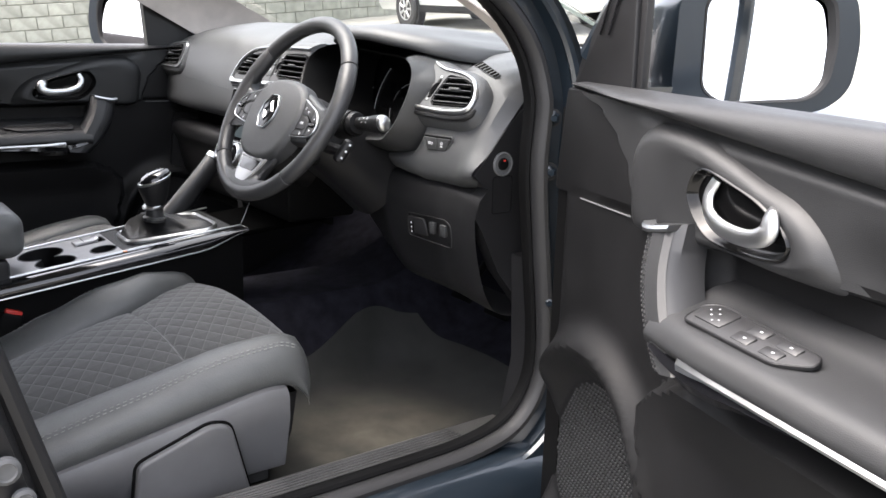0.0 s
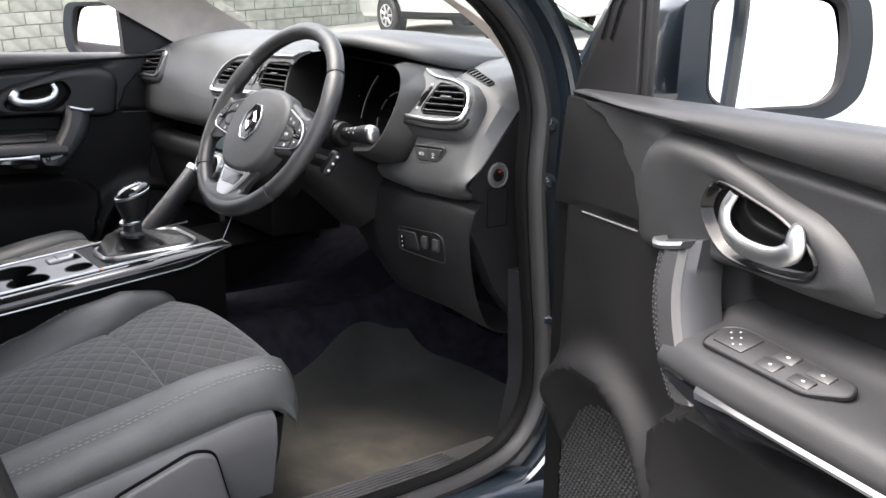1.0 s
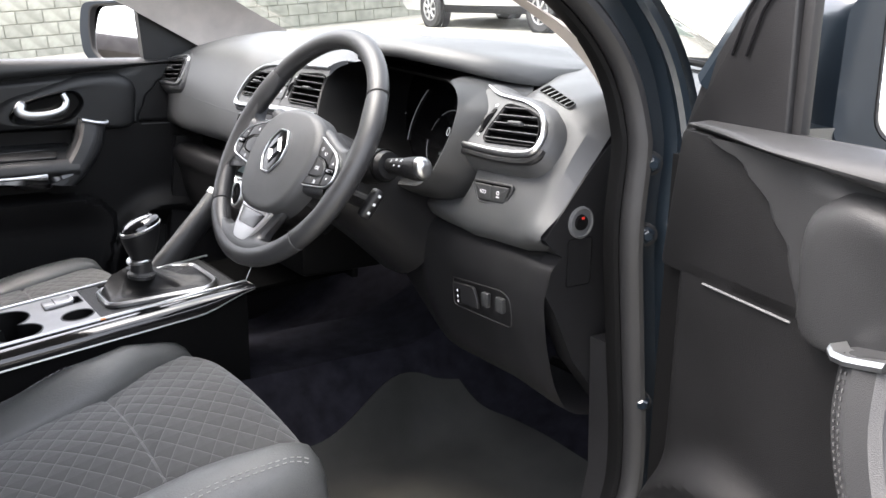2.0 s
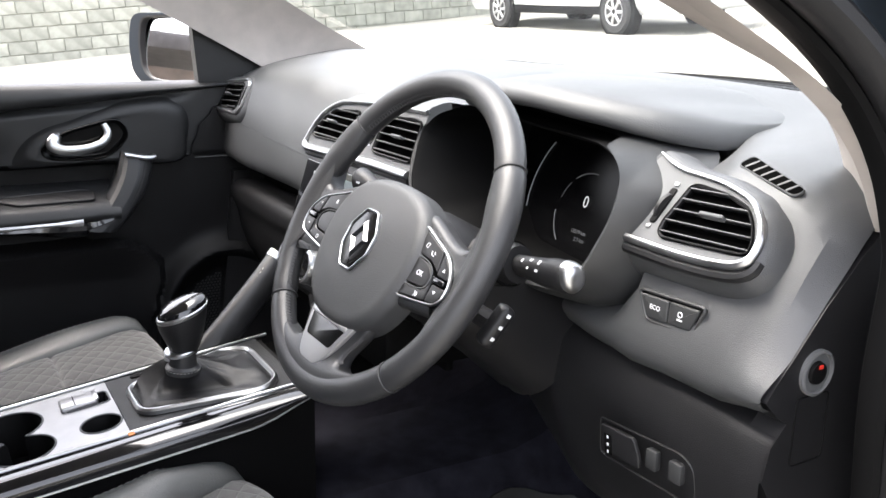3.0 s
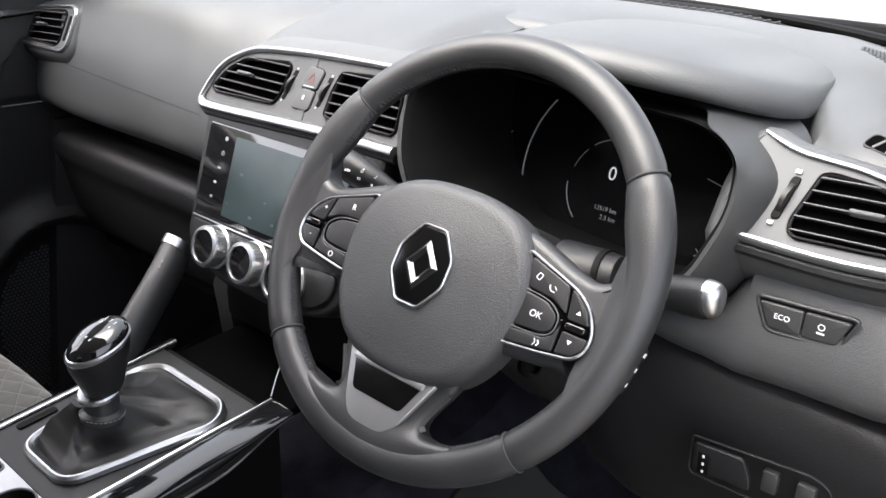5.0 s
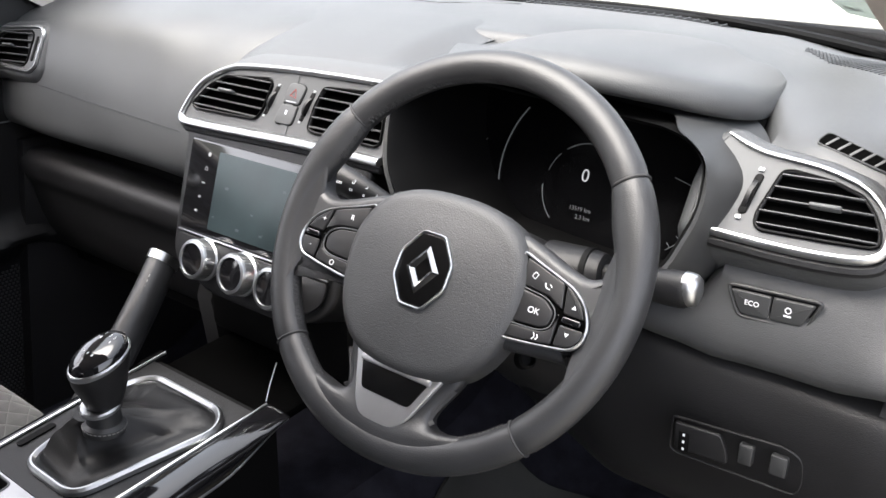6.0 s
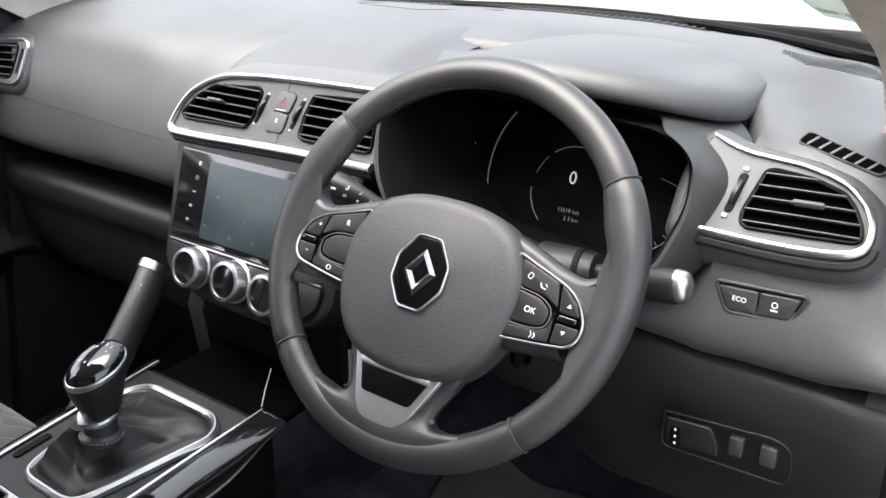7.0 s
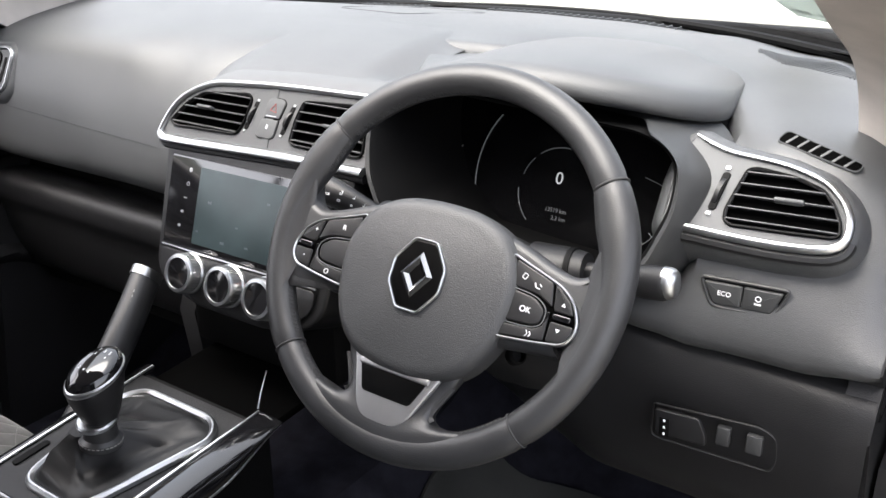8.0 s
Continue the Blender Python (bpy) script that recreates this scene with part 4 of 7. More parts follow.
vent(vent_mod, MID, LV, 5, at=(-0.083, 0.036))
vent(vent_mod, MID, RV, 5, at=(0.118, 0.038))
for (x0, y0), (x1, y1) in (((-0.0170, 0.0190), (-0.0055, 0.0540)), ((0.0408, 0.0200), (0.0512, 0.0540))):
    w = 0.0034
    part("scroll_well", xform(slab(fillet([(x0 - w, y0), (x0 + w, y0), (x1 + w, y1), (x1 - w, y1)], 0.003, 3), 0.002, 0.0005), MID @ pose(0, 0, -0.0036)), BLACK, vent_mod)
    part("scroll_wheel", xform(lathe([(0.010, -0.0022), (0.0145, -0.0016), (0.0145, 0.0016), (0.010, 0.0022)], 24), MID @ pose((x0 + x1) / 2, (y0 + y1) / 2, -0.0110, 0, 90, -17)), HARD, vent_mod)
    for x, y in ((x0 - 0.001, y0 - 0.001), (x1 + 0.001, y1 + 0.001)):
        part("scroll_mark", xform(box(0.0034, 0.0026, 0.0006, bevel=0.0003), MID @ pose(x, y, -0.0014)), CHROME, vent_mod)
for k, pts in enumerate((((0.0085, 0.0370), (0.0335, 0.0370), (0.0395, 0.0560), (0.0350, 0.0600), (0.0170, 0.0605), (0.0120, 0.0560)), ((0.0010, 0.0160), (0.0050, 0.0130), (0.0250, 0.0130), (0.0300, 0.0160), (0.0330, 0.0352), (0.0080, 0.0352)))):
    part("button_gap", xform(slab(inset2(fillet(pts, 0.003, 3), -0.0009), 0.002, 0.0003), MID @ pose(0, 0, -0.0034)), BLACK, vent_mod)
    b = part("button", xform(slab(fillet(pts, 0.003, 3), 0.0034, 0.0010), MID @ pose(0, 0, -0.003)), SATIN, vent_mod, "grey push button")
    if k == 0:
        part("warning_mark", xform(frame_ring([(-0.0055, -0.0045), (0.0055, -0.0045), (0.0, 0.0055)], 0.0014, 0.0006, 0.0001), MID @ pose(0.0240, 0.0490, 0.0004, 0, 0, -12)), mat("faded_red", (0.22, 0.035, 0.035), 0.6), b)
        part("button_line", xform(box(0.016, 0.0010, 0.0006, bevel=0), MID @ pose(0.0215, 0.0392, 0.0004)), CHROME, b)
    else:
        part("mark", xform(box(0.0030, 0.0050, 0.0006, bevel=0), MID @ pose(0.0180, 0.0265, 0.0004, 0, 0, -12)), CHROME, b)

# ---- centre stack: screen and heater panel ----
STACK = face_pose((0.005, 0.1065, 1.003), (1, 0, 0), (0, 0.34, 1))
stack = part("centre_panel", xform(slab(fillet([(-0.147, 0.022), (-0.1385, -0.080), (-0.1345, -0.136), (-0.112, -0.158), (-0.05, -0.1715), (0.06, -0.1715), (0.122, -0.158), (0.1445, -0.136), (0.1485, -0.080), (0.157, 0.022)], 0.014, 5), 0.10, 0.004), STACK @ pose(0, 0, -0.104)), HARD, dash, "black centre panel")
scr = part("display", xform(slab(fillet([(-0.1285, 0.0045), (-0.1235, -0.1055), (0.1330, -0.1055), (0.1380, 0.0045)], 0.005, 4), 0.004, 0.0012), STACK @ pose(0, 0, -0.003)), GLOSS, stack, "gloss black touch screen, switched off")
part("screen_glass", xform(slab(fillet([(-0.0735, -0.0055), (-0.0715, -0.0980), (0.118, -0.0980), (0.121, -0.0055)], 0.002, 2), 0.0006, 0.0001), STACK @ pose(0, 0, 0.0011)), SCREEN, scr, "dim blue-grey screen")
ICON = mat("pale_icon_print", (0.40, 0.41, 0.42), 0.6)
for i in range(5):
    ic = STACK @ pose(-0.0909 - 0.0016 * i, -0.0113 - 0.0173 * i, 0.0012)
    if i == 0:
        bm = lathe([(0.0035, 0), (0.0035, 0.0003), (0.0025, 0.0003), (0.0025, 0)], 14)
    elif i == 1:
        bm = frame_ring([(-0.003, -0.003), (0.003, -0.003), (0.003, 0.001), (0.0, 0.004), (-0.003, 0.001)], 0.0008, 0.0003, 0.0001)
    elif i == 2:
        bm = join(*[box(0.0015, 0.0015 + 0.001 * (j % 2), 0.0004, (-0.003 + 0.002 * j, 0, 0), 0) for j in range(4)])
    else:
        bm = join(box(0.002, 0.003, 0.0004, (-0.0025, 0, 0), 0), box(0.0008, 0.005, 0.0004, (0.0, 0, 0), 0), box(0.0006, 0.003, 0.0004, (0.002, 0, 0), 0))
    part("icon", xform(bm, ic @ Matrix.Diagonal((0.75, 0.75, 1, 1))), ICON, scr)
GHOST = mat("dim_screen_marks", (0.05, 0.06, 0.068), 0.3)
for x, y, r in ((-0.05, -0.045, 0.003), (0.0, -0.066, 0.002), (0.045, -0.030, 0.0025), (-0.065, -0.082, 0.002), (-0.02, -0.088, 0.003), (0.02, -0.086, 0.0025), (0.06, -0.07, 0.003)):
    part("screen_mark", xform(box(r * 2, r, 0.0003, bevel=0), STACK @ pose(x, y, 0.0018)), GHOST, scr)
part("chrome_strip", xform(box(0.256, 0.0022, 0.003, (0.005, -0.1080, 0.001), 0.0008), STACK), CHROME, stack, "thin satin chrome strip")
part("heater_panel", xform(slab(fillet([(-0.1230, -0.1110), (-0.1200, -0.1350), (-0.102, -0.1500), (-0.045, -0.1640), (0.055, -0.1640), (0.112, -0.1500), (0.130, -0.1350), (0.1330, -0.1110)], 0.008, 4), 0.003, 0.001), STACK @ pose(0, 0, -0.002)), HARD, stack)
for i, x in enumerate((-0.0645, 0.0047, 0.0670)):
    KN = STACK @ pose(x, -0.1335, 0.001)
    kn = part("heater_knob", xform(lathe([(0.0255, 0), (0.0255, 0.003), (0.0235, 0.005), (0.0235, 0.019), (0.0225, 0.021), (0.0190, 0.0215), (0.0185, 0.019)], 40), KN), CHROME, stack, "round satin chrome heater knob")
    part("knob_face", xform(lathe([(0.0187, 0.0175), (0.0187, 0.0197), (0.002, 0.0206)], 32), KN), GLOSS, kn, "black knob face")
    bms = [xform(box(0.0008, 0.0012, 0.012, (0.0237, 0, 0.012), 0), pose(0, 0, 0, 0, 0, 10 * j)) for j in range(36)]
    part("knurl", xform(join(*bms), KN), CHROME, kn)
for x in (-0.030, 0.036):
    for j in range(3):
        part("heater_mark", xform(box(0.010, 0.0018, 0.0006, bevel=0), STACK @ pose(x, -0.122 - 0.011 * j, 0.0011)), RED if (j == 0 and x > 0) else WHITE if j == 1 else BLACK, stack)
# solid black block for the recess below the stack; its shade is the colour
part("stack_recess_shade", box(0.25, 0.16, 0.10, (0.0, 0.19, 0.80), 0.01), BLACK, dash)

# ---- glovebox side ----
part("glovebox_lid", loft([spline([Vector((x, y, z)) for y, z in ((0.22, 0.880), (0.178, 0.884), (0.156, 0.872), (0.154, 0.846), (0.165, 0.82), (0.175, 0.77), (0.20, 0.71), (0.25, 0.68))], 4) for x in lin(-0.665, -0.165, 12)], closed=False), HARD, dash, "black glovebox lid with a rounded upper edge")
part("glovebox_back", box(0.53, 0.02, 0.26, (-0.42, 0.235, 0.80), 0.004), BLACK, dash)
part("lower_side", loft([[Vector((x, y, z)) for y, z in ((0.21, 0.90), (0.16, 0.87), (0.12, 0.78), (0.13, 0.70), (0.30, 0.70), (0.30, 0.9))] for x in (-0.165, -0.135)]), HARD, dash)

# ---- passenger's end vent ----
def end_bulge(outline, m):
    """The dash skin swells up round an end vent."""
    rings = [[(x, y, z) for x, y in inset2(outline, -o)] for o, z in ((-0.004, -0.004), (0.0, -0.0015), (0.004, -0.003), (0.009, -0.009), (0.014, -0.020), (0.018, -0.036), (0.020, -0.055))]
    return xform(loft(rings, cap=False), m)


PV = face_pose((-0.575, 0.150, 1.058), (1, 0, 0), (0, 0.45, 1))
PVO = fillet([(-0.086, -0.0375), (0.020, -0.0360), (0.0350, -0.0240), (0.0365, 0.0310), (0.020, 0.0400), (-0.088, 0.0285), (-0.112, 0.0180), (-0.1235, -0.0270), (-0.117, -0.0360)], 0.008, 4)
PVH = fillet([(-0.1000, -0.0270), (-0.0040, -0.0280), (0.0070, -0.0210), (0.0090, 0.0230), (-0.0010, 0.0300), (-0.0750, 0.0215), (-0.0900, 0.0140)], 0.006, 3)
pv = part("end_vent", xform(holed(PVO, PVH, 0.03), PV @ pose(0, 0, -0.030)), SATIN, dash, "satin grey vent surround")
part("chrome_frame", xform(frame_ring(PVO, 0.0060, 0.0060, 0.0024), PV @ pose(0, 0, -0.003)), CHROME, pv, "satin chrome outline")
part("vent_bulge", end_bulge(PVO, PV), SKIN, pv, "soft skin round the vent", 50)
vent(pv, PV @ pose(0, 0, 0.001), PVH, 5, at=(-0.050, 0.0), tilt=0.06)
part("scroll_well", xform(slab(fillet([(0.0140, -0.017), (0.0200, -0.017), (0.0230, 0.022), (0.0170, 0.022)], 0.003, 3), 0.002, 0.0005), PV @ pose(0, 0, -0.0008)), BLACK, pv)

# ---- driver's end vent, on a leaning panel ----
DV = face_pose((0.50, 0.162, 1.019), (1, 0.04, 0), (0, 0.70, 1))
DV_LINE = [(0.003, 0.0030), (0.030, 0.0020), (0.060, 0.0010), (0.090, 0.0014), (0.115, 0.0034), (0.1300, 0.0070), (0.1390, 0.0150), (0.1400, 0.0290), (0.1365, 0.0400), (0.1285, 0.0515), (0.111, 0.0650), (0.080, 0.0742), (0.052, 0.0775), (0.030, 0.0798), (0.012, 0.0850), (-0.0045, 0.0920)]
DV_OUT = [(x, y) for x, y in DV_LINE] + [(-0.012, 0.0800), (-0.016, 0.0500), (-0.016, 0.0040)]
DVH = fillet([(0.0440, 0.0115), (0.0960, 0.0135), (0.1290, 0.0155), (0.1345, 0.0190), (0.1335, 0.0290), (0.1255, 0.0445), (0.1135, 0.0575), (0.0885, 0.0655), (0.0545, 0.0690), (0.0465, 0.0660), (0.0360, 0.0260), (0.0375, 0.0155)], 0.005, 3)
dv = part("end_vent", xform(holed(DV_OUT, DVH, 0.03), DV @ pose(0, 0, -0.031)), SATIN, dash, "satin grey vent panel")
dl = spline([(x, y, 0) for x, y in DV_LINE], 6)
part("chrome_frame", xform(tube([(p.x, p.y, 0.0005) for p in dl], lambda f: 0.0040 - 0.0013 * smooth_step(0.50, 0.75, f) - 0.0012 * smooth_step(0.93, 1.0, f), 12, flat=0.7), DV), CHROME, dv, "satin chrome swoosh")
part("ledge_underside", xform(tube([(p.x + 0.002, p.y - 0.0062, -0.007) for p in dl[:40]], 0.0055, 8), DV), HARD, dv)
part("vent_bulge", end_bulge(fillet(DV_OUT, 0.004, 2), DV), SKIN, dv, "soft skin round the vent", 50)
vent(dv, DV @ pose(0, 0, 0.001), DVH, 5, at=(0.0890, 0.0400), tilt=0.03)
part("scroll_well", xform(slab(fillet([(0.0215, 0.0235), (0.0285, 0.0235), (0.0345, 0.0600), (0.0275, 0.0600)], 0.003, 3), 0.002, 0.0005), DV @ pose(0, 0, -0.0012)), BLACK, dv)
part("scroll_wheel", xform(lathe([(0.012, -0.0026), (0.0165, -0.002), (0.0165, 0.002), (0.012, 0.0026)], 24), DV @ pose(0.0280, 0.0415, -0.0100, 0, 90, -10)), HARD, dv)
for x, y in ((0.0305, 0.0640), (0.0235, 0.0195)):
    part("mark", xform(box(0.0045, 0.0034, 0.0008, bevel=0.0003), DV @ pose(x, y, 0.0004)), CHROME, dv)
# moulded line across the passenger's airbag cover
part("airbag_seam", tube([(x, dash_face(x, z) - 0.0002, z) for x, z in [(v, 1.012 - 0.038 * (v + 0.66)) for v in lin(-0.66, -0.20, 24)]], 0.0006, 5), HARD, dash)
# ---- demister slot, speaker grille and slots on the top ----
def dash_top(x, y):
    r = spline(dash_ring(x), 8)
    for a, b in zip(r, r[1:]):
        if b.y <= y <= a.y:
            return a.lerp(b, (a.y - y) / max(1e-6, a.y - b.y))
    return r[-1]


p, q = dash_top(0.566, 0.250), dash_top(0.624, 0.238)
DM = face_pose((p + q) / 2 + Vector((0, 0, 0.002)), q - p, Vector((0.3, 0.75, 0.45))) @ Matrix.Diagonal((0.86, 0.9, 1, 1))
dm = part("demister", xform(frame_ring(fillet([(-0.046, -0.0085), (0.044, -0.0075), (0.046, 0.0065), (-0.044, 0.0105)], 0.007, 4), 0.0016, 0.0026, 0.001), DM @ pose(0, 0, -0.002)), SKIN, dash, "side window demister slot")
# flat plate, coloured unlit black for the shade inside the slot
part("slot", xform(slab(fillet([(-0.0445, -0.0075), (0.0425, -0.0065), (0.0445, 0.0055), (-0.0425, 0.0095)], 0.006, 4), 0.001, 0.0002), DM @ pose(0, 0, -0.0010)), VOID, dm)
for i in range(6):
    part("fin", xform(box(0.0030, 0.015, 0.002, bevel=0.0008), DM @ pose(-0.033 + 0.013 * i, 0.0010, -0.0004, 0, 0, -18)), SATIN, dm)
gr = []
for i in range(26):
    for j in range(9):
        x = 0.425 + 0.0046 * i + 0.0045 * j
        y = 0.628 - 0.0150 * j - 0.001 * i
        if i < 1.2 * (j - 3):
            continue
        p = dash_top(x, y)
        gr.append(xform(box(0.0018, 0.012, 0.0012, bevel=0), pose(p.x, p.y, p.z + 0.0003)))
sg = part("speaker_grille", join(*gr), HARD, dash, "dark perforated speaker grille")
tagged(sg, kind="stuff")
for x0, x1, y, n in ((-0.11, 0.27, 0.80, 26), (-0.36, -0.20, 0.78, 12), (-0.62, -0.50, 0.60, 8)):
    line = [dash_top(x, y - 0.12 * abs(x) ** 1.5) for x in lin(x0, x1, n)]
    sv = part("screen_vent", tube([p + Vector((0, 0, 0.0012)) for p in line], lambda f: 0.015 * min(1, 6 * f + 0.2, 6 * (1 - f) + 0.2), 8, flat=0.12, up=(0, 0, 1)), BLACK, dash, "long windscreen vent slot")
    for p in line[1:-1]:
        part("fin", box(0.0022, 0.026, 0.003, (p.x, p.y, p.z + 0.002), 0.0006, 1), SOFT, sv)
RAISE = fillet([(-0.17, 0.47), (-0.01, 0.44), (0.03, 0.60), (-0.13, 0.66)], 0.03, 5)
part("sensor_panel", join(*[tube([dash_top(x, y) for x, y in RAISE], 0.0007, 5, True)]), HARD, dash)

# ---- instrument hood ----
LIP = [  # x, y of the lip's lower edge, its height, and the height of the pad's upper edge
    (0.05, 0.37, 1.118, 1.134), (0.10, 0.32, 1.110, 1.1325), (0.14, 0.27, 1.104, 1.1285), (0.175, 0.213, 1.107, 1.126), (0.213, 0.172, 1.114, 1.134), (0.27, 0.158, 1.124, 1.149), (0.34, 0.162, 1.124, 1.151),
    (0.40, 0.176, 1.117, 1.145), (0.440, 0.197, 1.110, 1.138), (0.472, 0.227, 1.101, 1.130), (0.488, 0.264, 1.094, 1.122), (0.493, 0.305, 1.090, 1.116), (0.489, 0.350, 1.094, 1.113), (0.478, 0.400, 1.102, 1.113), (0.462, 0.445, 1.112, 1.117)]
low_edge = spline([p[:3] for p in LIP], 6)
high_edge = spline([(p[0], p[1], p[3]) for p in LIP], 6)
pad_rings, under = [], []
for p, h in zip(low_edge, high_edge):
    e = Vector((0.30 + (p.x - 0.30) * (0.72 if p.x > 0.3 else 1.0), 0.62 - 0.10 * max(0, p.x - 0.30) / 0.2, 0))
    e.z = dash_top(e.x, e.y).z - 0.006
    back = Vector((e.x - p.x, e.y - p.y, 0))
    n, deep = back.normalized(), back.length
    hh = h.z - p.z
    ring = [p + n * d + Vector((0, 0, k * hh)) for d, k in ((0.016, 0.0), (0.004, 0.03), (-0.0015, 0.20), (-0.002, 0.42), (0.001, 0.66), (0.008, 0.86), (0.018, 0.97))]
    for f in (0.14, 0.22, 0.32, 0.45, 0.6, 0.75, 0.9, 1.0):
        q = p + n * deep * f
        k = smooth_step(0.28, 0.17, p.x)  # on the inner side the pad rises at once to the dash top
        rise = (1 - k) * smooth_step(0.1, 1.0, f) + k * math.sin(math.pi / 2 * min(1, 1.9 * f)) ** 0.8
        ring.append(Vector((q.x, q.y, h.z + (e.z - 0.004 * k - h.z) * rise + 0.007 * math.sin(math.pi * f) * smooth_step(0.46, 0.40, p.x) * smooth_step(0.10, 0.26, p.x))))
    pad_rings.append(ring)
    c = Vector((0.31, 0.38, 1.104))
    under.append([p + n * 0.016, p.lerp(c, 0.25) + Vector((0, 0, 0.001)), p.lerp(c, 0.6) + Vector((0, 0, 0.001))])
hood = part("instrument_hood", loft(pad_rings, closed=False), SKIN, dash, "padded hood above the instruments", 60)
# underside in black rather than dash skin: the hood's shadow put into colour
part("hood_underside", loft(under, closed=False), BLACK, hood, "underside blackened for the hood's shade", 60)

# ---- instrument binnacle ----
BIN = fillet([(0.172, 1.085), (0.173, 1.060), (0.181, 1.029), (0.203, 0.988), (0.26, 0.965), (0.40, 0.957), (0.458, 0.963), (0.482, 0.990), (0.4975, 1.033), (0.4995, 1.055), (0.495, 1.080), (0.480, 1.094), (0.455, 1.103), (0.222, 1.117), (0.186, 1.104)], 0.012, 4)
dense = []
for (x0, z0), (x1, z1) in zip(BIN, BIN[1:] + BIN[:1]):
    n = max(1, int(math.hypot(x1 - x0, z1 - z0) / 0.009))
    dense += [(x0 + (x1 - x0) * j / n, z0 + (z1 - z0) * j / n) for j in range(n)]
BIN = dense


def bin_y(x, z):
    side = smooth_step(0.26, 0.165, x)
    return (0.140 + (z - 1.0) * 0.30) * (1 - side) + (0.113 + (z - 1.031) * 0.42) * side


rings = []
for off, s in ((0.0, 0.002), (0.006, 0.006), (0.05, 0.008), (0.150, 0.014)):
    rings.append([Vector((x, bin_y(x, z) + off, z - 0.20 * off * smooth_step(1.0, 0.972, z))) for x, z in inset2(BIN, s)])
bn = part("binnacle", loft(rings, cap=False), BLACK, dash, "dark instrument binnacle", 70)
rings = []
for off, s in ((0.0, 0.002), (-0.002, -0.002), (0.003, -0.006), (0.010, -0.010), (0.018, -0.014), (0.033, -0.020), (0.05, -0.026), (0.10, -0.034)):
    ring = []
    for (x, z), (bx, bz) in zip(inset2(BIN, s), BIN):
        k = 1 - smooth_step(1.05, 1.095, bz)  # no flare under the hood
        ring.append(Vector((bx + (x - bx) * k, bin_y(bx, bz) + off + 0.04 * smooth_step(1.088, 1.106, bz) * smooth_step(0.47, 0.44, bx) + (0.03 if off > 0.002 else 0.0) * smooth_step(1.064, 1.092, bz) * smooth_step(0.45, 0.48, bx), bz + (z - bz) * k)))
    rings.append(ring)
part("binnacle_rim", loft(rings, cap=False), SOFT, bn, "dark grey outer rim")
IP = face_pose((0.33, 0.273, 1.026), (1, 0, 0), (0, 0.32, 1))
ip = part("instrument_glass", xform(slab(fillet([(-0.155, -0.090), (0.150, -0.090), (0.155, 0.09), (-0.155, 0.09)], 0.02, 5), 0.004, 0.001), IP), DIALGLASS, bn, "dark switched-off instrument display")
RINGM = mat("faint_dial_line", (0.12, 0.125, 0.13), 0.4, glow=(0.6, 0.65, 0.7, 0.008))
for cx, cy, r, a0, a1, w in ((0.001, -0.022, 0.108, 143, 205, 0.0008), (0.001, -0.031, 0.048, 84, 128, 0.0006), (0.001, -0.031, 0.048, 138, 165, 0.0004), (0.001, -0.031, 0.050, 184, 228, 0.0006), (0.070, -0.025, 0.056, -55, 15, 0.0005)):
    part("dial_line", xform(tube([(cx + r * math.cos(radians(a)), cy + r * math.sin(radians(a)), 0.0055) for a in lin(a0, a1, 24)], w, 5), IP), RINGM, ip)
for i in range(6):
    a = radians(-50 + 13 * i)
    part("gauge_tick", xform(box(0.006, 0.0008, 0.0004, bevel=0), IP @ pose(0.070 + 0.053 * math.cos(a), -0.025 + 0.053 * math.sin(a), 0.0055, 0, 0, math.degrees(a))), RINGM, ip)
part("dial_line", xform(tube(spline([(-0.131, 0.002, 0.0055), (-0.137, -0.010, 0.0055), (-0.137, -0.040, 0.0055), (-0.128, -0.048, 0.0055)], 5), 0.0005, 5), IP), RINGM, ip)
part("dial_line", xform(tube([(0.095, 0.0003, 0.0055), (0.108, -0.003, 0.0055), (0.121, -0.0075, 0.0055)], 0.0005, 5), IP), RINGM, ip)
DIGIT = mat("lit_digits", (0.3, 0.3, 0.3), 0.5, glow=(0.9, 0.95, 1.0, 0.05))
writing("0", 0.019, ip, IP @ pose(-0.001, -0.017, 0.0055), DIGIT)
writing("13519 km", 0.0065, ip, IP @ pose(0.001, -0.052, 0.0055), RINGM)
writing("2.3 km", 0.0065, ip, IP @ pose(0.006, -0.0605, 0.0058), RINGM)

# ---- lower dash on the driver's side ----
LOWP = [(0.23, 0.908), (0.200, 0.905), (0.180, 0.893), (0.172, 0.868), (0.172, 0.84), (0.180, 0.79), (0.200, 0.73), (0.235, 0.695), (0.33, 0.68)]
part("knee_panel", loft([spline([Vector((x, y - 0.014 * max(0, min(1, (x - 0.56) / 0.1)) + 0.05 * max(0, 0.40 - x) / 0.2, z + 0.05 * max(0, 0.42 - x) / 0.2 * (z < 0.8))) for y, z in LOWP], 5) for x in lin(0.16, 0.686, 40)], closed=False), HARD, dash, "black lower dash panel")
ECO = face_pose((0.563, 0.1705, 0.962), (1, 0.02, 0), (0, 0.06, 1))
eco_out = fillet([(-0.0405, 0.0165), (-0.0270, -0.0130), (0.0300, -0.0105), (0.0425, 0.0195)], 0.008, 4)
eco = part("switch_bank", xform(frame_ring(eco_out, 0.0030, 0.0030, 0.001), ECO), SOFT, dash, "switch bank with two grey buttons")
part("bank_floor", xform(slab(inset2(eco_out, 0.0028), 0.0012, 0.0003), ECO), BLACK, eco)
